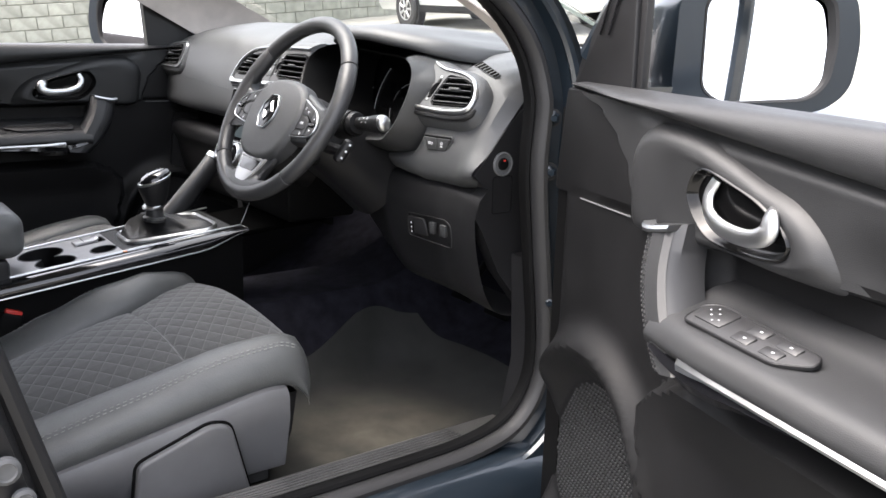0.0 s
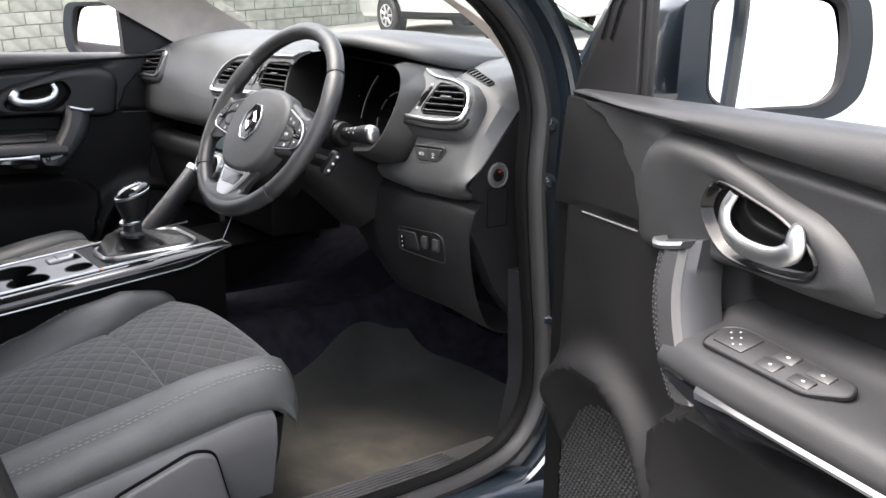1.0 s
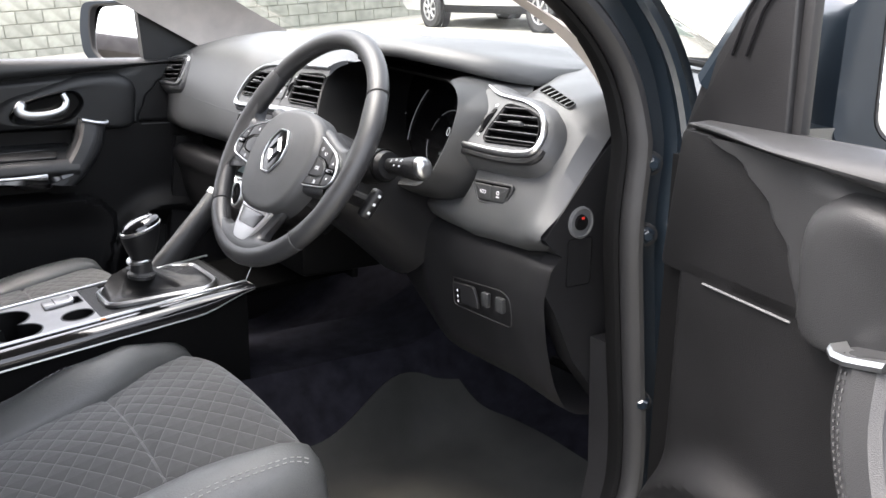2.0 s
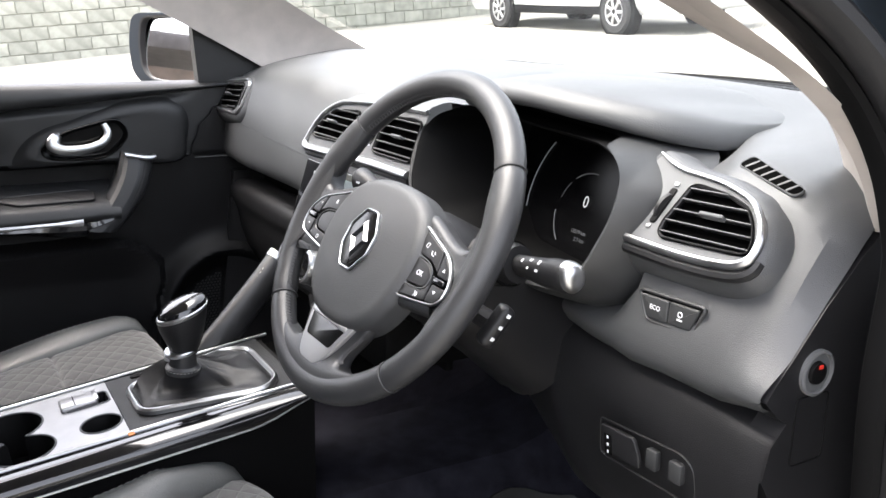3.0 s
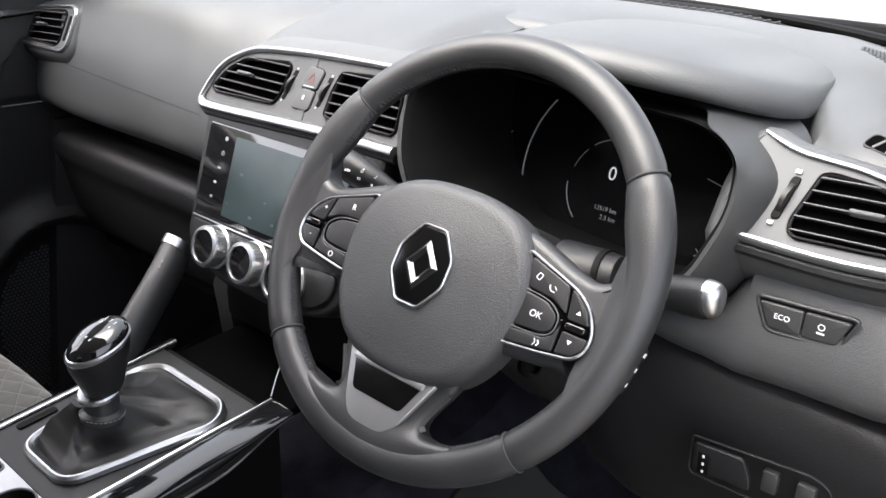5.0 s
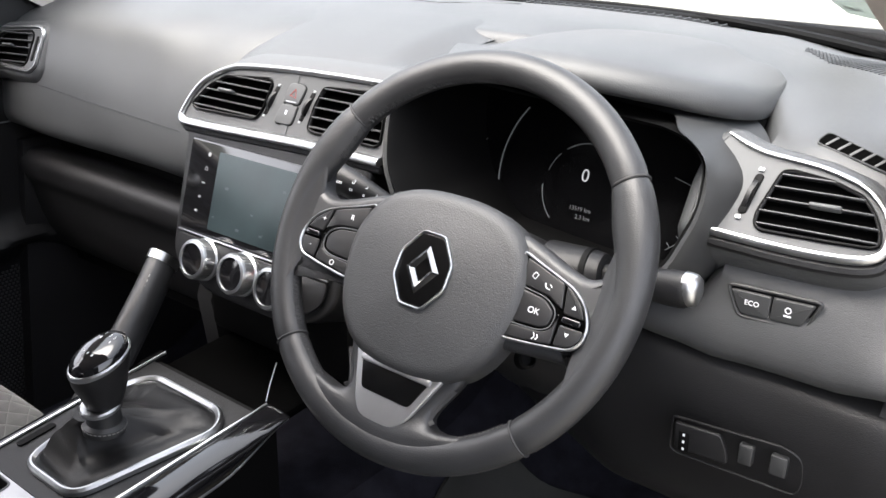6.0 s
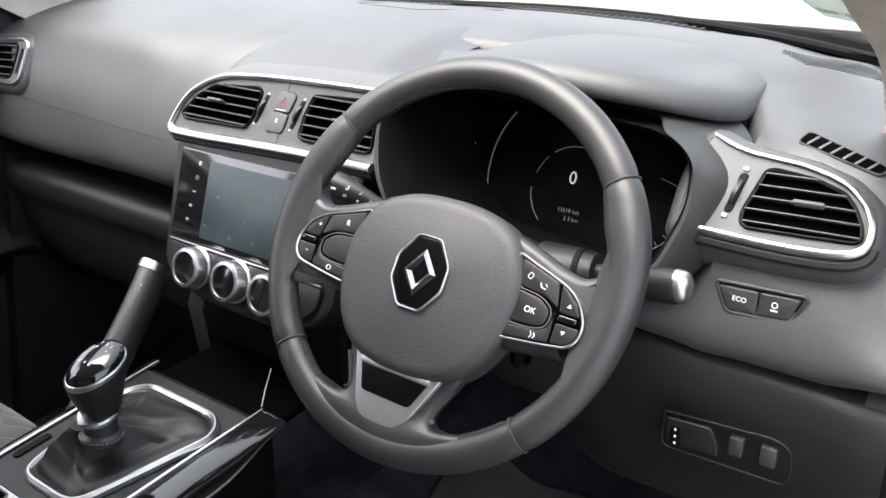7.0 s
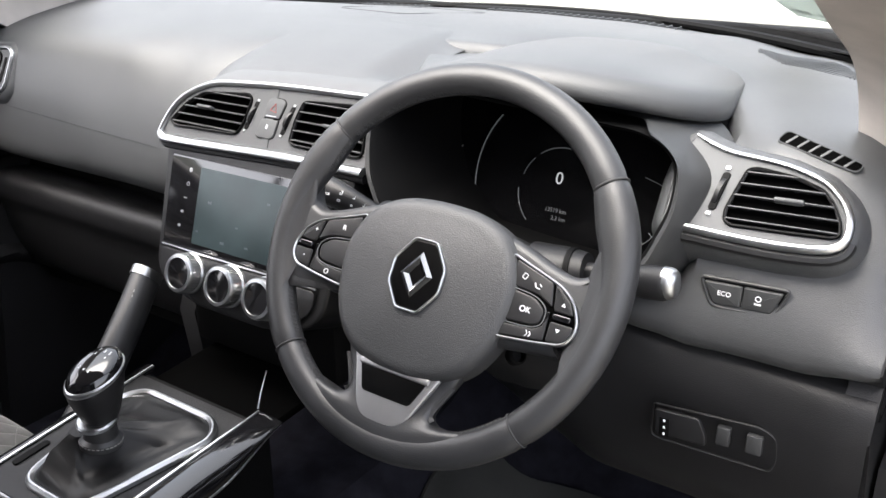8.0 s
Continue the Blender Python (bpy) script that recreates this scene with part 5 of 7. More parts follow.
for pts in ([(-0.0345, 0.0120), (-0.0245, -0.0080), (0.0000, -0.0072), (0.0002, 0.0130)], [(0.0014, 0.0132), (0.0010, -0.0070), (0.0270, -0.0060), (0.0355, 0.0145)]):
    part("button", xform(slab(fillet(pts, 0.0025, 3), 0.0042, 0.0014), ECO), SOFT, eco)
writing("ECO", 0.0062, eco, ECO @ pose(-0.0150, 0.0030, 0.0043), WHITE)
part("symbol", xform(frame_ring([(0.0027 * math.cos(a), 0.0027 * math.sin(a)) for a in lin(0, 2 * math.pi, 17)[:-1]], 0.0007, 0.0004, 0.0001), ECO @ pose(0.0150, 0.0052, 0.0042)), WHITE, eco)
part("symbol", xform(box(0.006, 0.0014, 0.0004, bevel=0), ECO @ pose(0.0150, 0.0002, 0.0042)), WHITE, eco)
FZ = face_pose((0.557, 0.1655, 0.818), (1, 0.06, 0), (0, -0.12, 1))
fz = part("switch_panel", xform(frame_ring(fillet([(-0.062, 0.0220), (-0.064, -0.0200), (0.0540, -0.0220), (0.0570, -0.0040), (0.0550, 0.0190), (0.0400, 0.0272)], [0.004, 0.010, 0.010, 0.006, 0.008, 0.008], 4), 0.0014, 0.0022, 0.0005), FZ), HARD, dash, "dark lamp switch panel")
part("roller", xform(slab(fillet([(-0.0595, 0.0165), (-0.0580, -0.0120), (-0.0080, -0.0120), (-0.0095, 0.0020), (-0.0160, 0.0180)], 0.004, 4), 0.004, 0.0015), FZ), HARD, fz)
part("roller_window", xform(box(0.010, 0.022, 0.001, bevel=0.0004), FZ @ pose(-0.0490, -0.002, 0.0040)), BLACK, fz)
for x0, x1 in ((0.0010, 0.0140), (0.0285, 0.0435)):
    part("blank_button", xform(box(x1 - x0, 0.0200, 0.008, bevel=0.002), FZ @ pose((x0 + x1) / 2, 0.0065, 0.002, -6, 0, 0)), SOFT, fz)
for i in range(3):
    part("mark", xform(box(0.0022, 0.003, 0.0006, bevel=0.0005), FZ @ pose(-0.0490, 0.006 - 0.008 * i, 0.0048)), WHITE, fz)


# ---- centre console ----
console = thing("centre_console", "satin silver and gloss black centre console", "console")


def con_z(y):
    return 0.742 + 0.12 * y


def con_m(x, y, dz=0.0):
    """A pose on the console's sloping top: x to the right, y forwards, z out of it."""
    return pose(x, y, con_z(y) + dz, math.degrees(math.atan(0.12)), 0, 0)


def con_sides(y):
    """Half widths of the console, left and right, at y."""
    return -0.128, 0.098 + 0.012 * max(0, min(1, (y + 0.45) / 0.45))


ys = lin(-0.46, 0.02, 24)
rings = []
for y in ys:
    l, r = con_sides(y)
    z = con_z(y)
    d = 0.075 if y < -0.203 else 0.004  # hollow under the cup holders
    rings.append([Vector(p) for p in ((l + 0.004, y, z - 0.003), (l + 0.010, y, z - 0.004), (l + 0.011, y, z - d), (r - 0.045, y, z - d), (r - 0.044, y, z - 0.004), (r - 0.016, y, z - 0.004), (r - 0.010, y, z - 0.010), (r - 0.012, y, 0.40), (l + 0.002, y, 0.40), (l, y, z - 0.010))])
part("console_body", loft(rings), BLACK, console)


def circle(x, y, r, n=36):
    return [(x + r * math.cos(2 * math.pi * i / n), y + r * math.sin(2 * math.pi * i / n)) for i in range(n)]


# the two cups run into one another; all wells are given in the plate's own plane, y from the plate's middle
CX, CY = -0.018, -0.3325
cups = []
for i in range(72):
    a = 2 * math.pi * i / 72
    d = Vector((math.cos(a), math.sin(a)))
    best = 0
    for x, y, r in ((-0.052, -0.333, 0.041), (0.022, -0.322, 0.036)):
        o = Vector((x - CX, y - CY))
        h2 = r * r - (o.x * d.y - o.y * d.x) ** 2
        if h2 > 0:
            best = max(best, o.dot(d) + math.sqrt(h2))
    cups.append((CX + d.x * best, CY + d.y * best))
coin = circle(0.014, -0.231, 0.0245)
brake = fillet([(-0.081, -0.263), (-0.045, -0.263), (-0.045, -0.209), (-0.081, -0.209)], 0.007, 4)
PLATE = con_m(0, 0, -0.004)
l, r = con_sides(-0.33)[0] + 0.013, con_sides(-0.33)[1] - 0.042
plates = [holed([(l, -0.46), (r, -0.46), (r, -0.272), (l, -0.272)], cups, 0.004, 0.0), holed([(l, -0.272), (-0.030, -0.272), (-0.030, -0.205), (l, -0.205)], brake, 0.004, 0.0), holed([(-0.030, -0.272), (r, -0.272), (r, -0.205), (-0.030, -0.205)], coin, 0.004, 0.0)]
top = part("top_plate", xform(join(*plates), PLATE), SILVER, console, "satin silver top plate")
for nm, line, deep in (("cup_well", cups, 0.058), ("coin_tray", coin, 0.016), ("brake_switch_well", brake, 0.012)):
    well = part(nm, xform(loft([[(x, y, 0.0035) for x, y in line], [(x, y, -0.002) for x, y in inset2(line, 0.0025)], [(x, y, -deep) for x, y in inset2(line, 0.004)]], cap=False), PLATE), BLACK, console, "dark well in the console")
    part("well_floor", xform(slab(inset2(line, 0.003), 0.002, 0.0005), PLATE @ pose(0, 0, -deep - 0.001)), BLACK, well)
    part("well_rim", xform(frame_ring(inset2(line, -0.0015), 0.0025, 0.0016, 0.0006), PLATE @ pose(0, 0, 0.0036)), SATIN, well)
    if nm == "brake_switch_well":
        sw = well
part("front_plate", loft([[Vector(p) for p in ((con_sides(y)[0] + 0.012, y, con_z(y) - 0.004), (con_sides(y)[0] + 0.014, y, con_z(y)), (con_sides(y)[1] - 0.034, y, con_z(y)), (con_sides(y)[1] - 0.032, y, con_z(y) - 0.004))] for y in lin(-0.203, 0.012, 8)]), HARD, console, "dark grained plate round the gear lever")
# gloss black flank with a chrome line, sweeping up to a point in front
def front_point(y):
    return 1 - smooth_step(-0.07, 0.032, y)


rings = []
for y in lin(-0.46, 0.03, 30):
    r, z, k = con_sides(y)[1], con_z(y), front_point(y)
    e = r - 0.040 + 0.012 * (y + 0.46)
    rings.append(spline([Vector(p) for p in ((e - 0.006, y, z - 0.006), (e, y, z + 0.0015), (r - 0.012, y, z + 0.002), (r + 0.002, y, z - 0.006 * k), (r + 0.004 * k, y, z - 0.004 - 0.018 * k), (r - 0.004, y, z - 0.006 - 0.022 * k))], 4))
flank = part("gloss_flank", loft(rings, closed=False), GLOSS, console, "gloss black side band")
part("chrome_line", tube([(con_sides(y)[1] - 0.040 + 0.012 * (y + 0.46) - 0.001, y, con_z(y) + 0.002) for y in lin(-0.46, 0.030, 26)], lambda f: 0.0022 - 0.0012 * smooth_step(0.85, 1.0, f), 6), CHROME, console, "thin chrome line")
part("chrome_line", tube([(con_sides(y)[1] + 0.0035 * front_point(y), y, con_z(y) - 0.004 - 0.018 * front_point(y)) for y in lin(-0.46, 0.030, 30)], lambda f: 0.0020 - 0.0012 * smooth_step(0.8, 1.0, f), 6), CHROME, console, "thin chrome line")
part("gloss_flank", loft([spline([Vector(p) for p in ((con_sides(y)[0] + 0.016, y, con_z(y) - 0.004), (con_sides(y)[0] + 0.013, y, con_z(y) + 0.002), (con_sides(y)[0] + 0.002, y, con_z(y) + 0.001), (con_sides(y)[0] - 0.004, y, con_z(y) - 0.008), (con_sides(y)[0] - 0.005, y, con_z(y) - 0.024))], 4) for y in lin(-0.46, 0.03, 20)], closed=False), GLOSS, console, "gloss black side band")
part("chrome_line", tube([(con_sides(y)[0] + 0.0145, y, con_z(y) + 0.002) for y in lin(-0.46, 0.03, 16)], 0.002, 6), CHROME, console, "thin chrome line")
# parking brake switch in its well
part("brake_switch", xform(box(0.032, 0.046, 0.008, (0, -0.013, 0.003), 0.003, 3), con_m(-0.063, -0.232)), SILVER, sw)
part("switch_line", xform(box(0.030, 0.0012, 0.001, (0, -0.018, 0.0072), 0.0003, 1), con_m(-0.063, -0.232)), BLACK, sw)
part("switch_lip", xform(box(0.030, 0.007, 0.004, (0, 0.0085, 0.0062), 0.0015, 2, (18, 0, 0)), con_m(-0.063, -0.232)), CHROME, sw)
part("side_slot", xform(slab(fillet([(-0.005, -0.022), (0.005, -0.022), (0.005, 0.022), (-0.005, 0.022)], 0.004, 3), 0.0016, 0.0004), con_m(-0.099, -0.150, 0.0006)), BLACK, console)
part("stuck_label", xform(box(0.012, 0.007, 0.0006, bevel=0), con_m(0.070, -0.205, 0.0030)), mat("orange_sticker", (0.6, 0.2, 0.05), 0.6), console, "tiny orange sticker")
# lever gaiter with chrome surround
BZ = fillet([(-0.052, -0.088), (0.046, -0.088), (0.086, 0.066), (0.060, 0.094), (-0.062, 0.094), (-0.084, 0.066)], 0.026, 6)
BMX = con_m(-0.012, -0.100, 0.001)
GAITER = mat("gaiter_leather", (0.006, 0.006, 0.0066), 0.42, grain=0.25, scale=1800, var=0.25, vscale=14, pebble=1200, spec=0.3)
lever = thing("gear_lever", "gear lever with gloss black knob and leather gaiter", "gear lever")
part("chrome_surround", xform(frame_ring(BZ, 0.008, 0.008, 0.003), BMX), CHROME, lever, "satin chrome surround")
inner = inset2(BZ, 0.008)
rings = []
n = len(inner)
for i, f in enumerate(lin(0, 1, 22)):
    ring = []
    for k, (x, y) in enumerate(inner):
        a = math.atan2(y, x)
        tx, ty = -0.016 + 0.017 * math.cos(a), -0.018 + 0.017 * math.sin(a)
        # the leather puffs up inside the rim, lies in sharp folds, then climbs to the collar
        z = 0.004 + 0.013 * (1 - math.exp(-f / 0.12)) + 0.024 * f ** 1.7
        ridge = 1 - abs(math.sin(2.0 * a + 0.5)) ** 0.7
        ripple = 1 - abs(math.sin(4.5 * a + 1.1 + 2.0 * f)) ** 0.8
        fold = math.sin(math.pi * f) ** 0.8 * (0.026 * ridge + 0.005 * ripple - 0.015) + 0.004 * math.sin(math.pi * f) * noise.noise((x * 60, y * 60, f * 3))
        ring.append((x * (1 - f) + tx * f, y * (1 - f) + ty * f, z + fold))
    rings.append(ring)
part("gaiter", xform(loft(rings), BMX), GAITER, lever, "creased black leather gaiter")
KP = pose(-0.004, -0.121, con_z(-0.122) + 0.040, -4, 3, 0) @ Matrix.Diagonal((1.08, 1.08, 1.11, 1))
part("collar", xform(lathe([(0.0200, -0.010), (0.0205, -0.003), (0.0165, 0.000), (0.0150, 0.014), (0.0175, 0.017)], 28), KP), LEATHER, lever)
bms = [xform(tube([(0.0204, 0, -0.0045), (0.0204, 0.0028, -0.0045)], 0.0005, 4), pose(0, 0, 0, 0, 0, 12 * j)) for j in range(30)]
part("collar_stitching", xform(join(*bms), KP), STITCH, lever)
part("lower_ring", xform(lathe([(0.0170, 0.0150), (0.0190, 0.0155), (0.0195, 0.0190), (0.0180, 0.0205)], 28), KP @ pose(0, 0, 0, 12, 0, 0)), CHROME, lever, "satin chrome lower ring")
rings = []
for z, rx, ry, dy in ((0.0190, 0.0165, 0.0170, 0), (0.026, 0.0185, 0.0200, 0), (0.040, 0.0218, 0.0245, -0.001), (0.055, 0.0238, 0.0278, -0.002), (0.0655, 0.0240, 0.0288, -0.003)):
    rings.append([(rx * math.cos(a), dy + ry * math.sin(a), z + 0.40 * (dy + ry * math.sin(a)) * smooth_step(0.02, 0.066, z)) for a in lin(0, 2 * math.pi, 33)[:-1]])
part("knob", xform(loft(rings), KP), HARD, lever, "grained black lever knob")


def knob_ring(z, s):
    return [(0.0240 * s * math.cos(a), -0.003 + 0.0288 * s * math.sin(a), z + 0.40 * (-0.003 + 0.0288 * s * math.sin(a))) for a in lin(0, 2 * math.pi, 33)[:-1]]


part("knob_ring", xform(loft([knob_ring(z, k) for z, k in ((0.0650, 1.005), (0.0670, 1.03), (0.0690, 1.03), (0.0705, 0.98))]), KP), CHROME, lever, "satin chrome ring")
rings = [knob_ring(z, k) for z, k in ((0.0700, 0.98), (0.0755, 0.92), (0.0790, 0.78), (0.0812, 0.55), (0.0820, 0.20))]
cap = part("knob_cap", xform(loft(rings), KP), GLOSS, lever, "gloss black cap with shift pattern")
for x, y, w, h in ((-0.007, -0.001, 0.001, 0.014), (0.0, -0.001, 0.001, 0.014), (0.007, -0.001, 0.001, 0.014), (0.0, -0.001, 0.015, 0.001)):
    part("shift_line", xform(box(w, h, 0.0004, bevel=0), KP @ pose(x, y, 0.0826 + 0.40 * (y - 0.003), 21.8, 0, 0)), WHITE, cap)
for ch, x, y in (("1", -0.007, 0.010), ("3", 0.0, 0.010), ("5", 0.007, 0.010), ("2", -0.007, -0.014), ("4", 0.0, -0.014), ("6", 0.007, -0.014)):
    writing(ch, 0.005, cap, KP @ pose(x, y, 0.0828 + 0.40 * (y - 0.003), 21.8, 0, 0), WHITE)
# leather strut from the stack's side down to the console
strut = part("console_strut", tube(spline([(-0.160, 0.068, 0.842), (-0.151, 0.038, 0.812), (-0.140, -0.010, 0.766), (-0.133, -0.048, 0.730), (-0.129, -0.078, 0.702)], 6), lambda f: 0.023 + 0.004 * f, 14, flat=0.75, up=(1, 0.4, 0)), LEATHER, console, "leather-wrapped strut with grey stitching")
part("strut_cap", tube([(-0.1620, 0.076, 0.850), (-0.1605, 0.068, 0.842)], 0.0245, 14, flat=0.78, up=(1, 0.4, 0)), CHROME, strut, "satin chrome cap")
bms = []
line = spline([(-0.141, 0.044, 0.838), (-0.132, 0.014, 0.806), (-0.121, -0.034, 0.760), (-0.114, -0.070, 0.724)], 12)
for p, q in zip(line[::2], line[1::2]):
    for d in (Vector((0, 0, 0)), Vector((-0.003, -0.004, 0.004))):
        bms.append(tube([p + d, q + d], 0.0007, 4))
part("strut_stitching", join(*bms), STITCH, strut)
# tray in front of the lever, coloured unlit black for the shade there
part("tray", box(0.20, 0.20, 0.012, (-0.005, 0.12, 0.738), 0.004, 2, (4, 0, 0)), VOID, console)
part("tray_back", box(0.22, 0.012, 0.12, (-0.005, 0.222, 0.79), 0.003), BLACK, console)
part("pocket_edge", tube([(0.072, 0.050, 0.790), (0.070, 0.040, 0.765), (0.074, 0.030, 0.750)], 0.0008, 6), CHROME, console)
# armrest behind
arm = thing("armrest", "grey vinyl centre armrest", "armrest")
part("arm_pad", box(0.17, 0.40, 0.085, (-0.012, -0.575, 0.770), 0.028, 5), VINYL, arm)
part("arm_box", box(0.16, 0.36, 0.30, (-0.012, -0.585, 0.58), 0.012), HARD, arm)


# ---- seats ----
def quilt():
    """Dark cloth with a diamond stitch: thread lines along two diagonals, puffed in between."""
    m = mat("quilted_cloth", (0.034, 0.034, 0.036), 0.9, sheen=0.3)
    nt = m.node_tree
    b = nt.nodes["Principled BSDF"]
    tc = nt.nodes.new("ShaderNodeTexCoord")
    sep = nt.nodes.new("ShaderNodeSeparateXYZ")
    nt.links.new(tc.outputs["Object"], sep.inputs[0])

    def math_node(op, a, c=None, d=None):
        n = nt.nodes.new("ShaderNodeMath")
        n.operation = op
        for s, v in zip(n.inputs, (a, c, d)):
            if v is None:
                continue
            if isinstance(v, (int, float)):
                s.default_value = v
            else:
                nt.links.new(v, s)
        return n.outputs[0]

    lines = []
    for sg in (1, -1):
        u = math_node("ADD", math_node("MULTIPLY", sep.outputs["X"], 22.0 * sg), math_node("MULTIPLY", sep.outputs["Y"], 34.0))
        fr = math_node("ABSOLUTE", math_node("SUBTRACT", math_node("FRACT", u), 0.5))
        lines.append(math_node("SUBTRACT", 0.5, fr))
    near = math_node("MINIMUM", lines[0], lines[1])
    thread = nt.nodes.new("ShaderNodeMapRange")
    thread.inputs["From Min"].default_value, thread.inputs["From Max"].default_value = 0.035, 0.015
    nt.links.new(near, thread.inputs["Value"])
    no = nt.nodes.new("ShaderNodeTexNoise")
    no.inputs["Scale"].default_value, no.inputs["Detail"].default_value = 900, 4
    nt.links.new(tc.outputs["Object"], no.inputs["Vector"])
    no2 = nt.nodes.new("ShaderNodeTexNoise")
    no2.inputs["Scale"].default_value = 14
    nt.links.new(tc.outputs["Object"], no2.inputs["Vector"])
    base = nt.nodes.new("ShaderNodeMix")
    base.data_type = "RGBA"
    base.inputs["A"].default_value, base.inputs["B"].default_value = (0.020, 0.020, 0.0195, 1), (0.056, 0.056, 0.054, 1)
    nt.links.new(math_node("MULTIPLY_ADD", no.outputs["Fac"], 0.6, math_node("MULTIPLY", no2.outputs["Fac"], 0.4)), base.inputs["Factor"])
    mx = nt.nodes.new("ShaderNodeMix")
    mx.data_type = "RGBA"
    mx.inputs["B"].default_value = (0.19, 0.19, 0.18, 1)
    nt.links.new(math_node("MULTIPLY", thread.outputs[0], 0.22), mx.inputs["Factor"])
    nt.links.new(base.outputs["Result"], mx.inputs["A"])
    nt.links.new(mx.outputs["Result"], b.inputs["Base Color"])
    puff = math_node("POWER", math_node("MULTIPLY", near, 2.0), 0.4)
    h = math_node("ADD", math_node("MULTIPLY", puff, 1.0), math_node("MULTIPLY", no.outputs["Fac"], 0.12))
    bp = nt.nodes.new("ShaderNodeBump")
    bp.inputs["Strength"].default_value, bp.inputs["Distance"].default_value = 0.55, 0.003
    nt.links.new(h, bp.inputs["Height"])
    nt.links.new(bp.outputs["Normal"], b.inputs["Normal"])
    return m


QUILT = quilt()


# lightened base colour stands in for sky reflected in the black plastic
COVER = mat("seat_side_plastic", (0.105, 0.105, 0.107), 0.38, grain=0.3, scale=1500, var=0.15, vscale=9, pebble=900)


def seat(name, label, x0, dz=0.0, dy=0.0):
    """A front seat: quilted middle, vinyl bolsters, plastic side cover, backrest. x0: its middle."""
    s = thing(name, label, "car seat", "front seats", m=pose(x0, dy, dz))
    # along the seat: v from 0 at the front roll to 1 at the back; side m: away from the console
    m = 1 if x0 > 0 else -1

    def mid_z(v):
        return 0.645 - 0.045 * v - 0.045 * v * v - 0.021 * max(0, 0.10 - v) ** 2 / 0.01

    def front_y(u):
        w = u * m
        return -0.060 - 0.16 * max(0, w - 0.62) ** 2 - 0.10 * max(0, -w - 0.45) ** 2 - 0.5 * max(0, abs(w) - 0.92) ** 2

    def edge_u(v, side):
        """Where the quilted panel ends: the bolster beside the console widens towards the back."""
        return lerp([(0.0, 0.86), (0.12, 0.76), (0.40, 0.55), (1.0, 0.46)] if side != m else [(0.0, 0.73), (0.35, 0.63), (1.0, 0.55)], v)[0]

    def swell(v, side):
        """How much fuller the bolsters are than the panel."""
        return lerp([(0.0, -0.006), (0.10, 0.004), (0.24, 0.022), (0.42, 0.024), (0.62, 0.006), (0.80, -0.010), (1.0, -0.012)] if side != m else [(0.0, 0.0), (0.25, 0.004), (0.6, -0.006), (1.0, -0.004)], v)[0]

    def roll(v, u):
        """Forward reach and drop of the rounded front edge."""
        k = max(0.0, min(1.0, (0.02 - v) / 0.075))
        return (0.022 * math.sin(k * math.pi / 2) - 0.009 if v < 0.02 else 0.0), 0.055 * (1 - math.cos(k * math.pi / 2)) + (0.004 if v < 0.02 else 0.0)

    rings = []
    for v in (-0.055, -0.05, -0.035, -0.01, 0.02, 0.06, 0.12, 0.2, 0.28, 0.34, 0.37, 0.382, 0.394, 0.43, 0.5, 0.62, 0.75, 0.9, 1.0):
        vv = max(0, v)
        row = []
        for f in lin(0, 1, 24):
            u = -edge_u(vv, -1) + (edge_u(vv, -1) + edge_u(vv, 1)) * f
            dy, dz2 = roll(v, u)
            z = mid_z(vv) + 0.016 * math.sin(math.pi * f) ** 0.8 - dz2
            if 0.36 < v < 0.41:
                z -= 0.006 * math.exp(-((v - 0.382) / 0.009) ** 2)
            row.append(Vector((u * 0.245, front_y(u) - 0.46 * vv + dy, z)))
        rings.append(row)
    part("seat_panel", loft(rings, closed=False), QUILT, s, "diamond-quilted dark grey cloth panel")
    SECTION = ((0.0, -0.006), (0.03, 0.003), (0.14, 0.011), (0.34, 0.017), (0.54, 0.016), (0.72, 0.010), (0.86, -0.001), (0.95, -0.014), (1.0, -0.028), (0.985, -0.042), (0.90, -0.052))
    for sx in (-1, 1):
        def side_pt(q, dzz, v):
            vv = max(0, v)
            e = edge_u(vv, sx)
            u = e + (1.018 - e) * q
            dy, dz2 = roll(v, u)
            return Vector((sx * u * 0.245, front_y(sx * u) - 0.46 * vv + dy, mid_z(vv) + dzz + swell(vv, sx) * math.sin(math.pi * min(1, q * 1.05)) ** 0.6 * (dzz > -0.03) - dz2 * (1.0 if dzz > -0.02 else 0.5)))

        bol = part("bolster", loft([spline([side_pt(q, dzz, v) for q, dzz in SECTION], 3) for v in (-0.055, -0.045, -0.03, -0.01, 0.02, 0.05, 0.1, 0.16, 0.24, 0.32, 0.42, 0.52, 0.62, 0.72, 0.82, 0.92, 1.0)], closed=False), VINYL, s, "smooth dark grey vinyl bolster")
        for q, dd in ((0.70, 0.0113), (0.76, 0.0082)):
            bms = []
            for i in range(46):
                v = 0.03 + 0.0205 * i
                bms.append(tube([side_pt(q, dd, v) + Vector((0, 0, 0.0004)), side_pt(q, dd, v + 0.011) + Vector((0, 0, 0.0004))], 0.0007, 5))
            part("stitching", join(*bms), STITCH, bol, "pale grey double stitching")
        # plastic side cover below, with its lever
        cov = []
        for f in lin(0, 1, 14):
            y = -0.115 - 0.42 * f
            zt = 0.602 - 0.085 * f + 0.015 * f * f - 0.012 * math.exp(-(f / 0.06) ** 2)
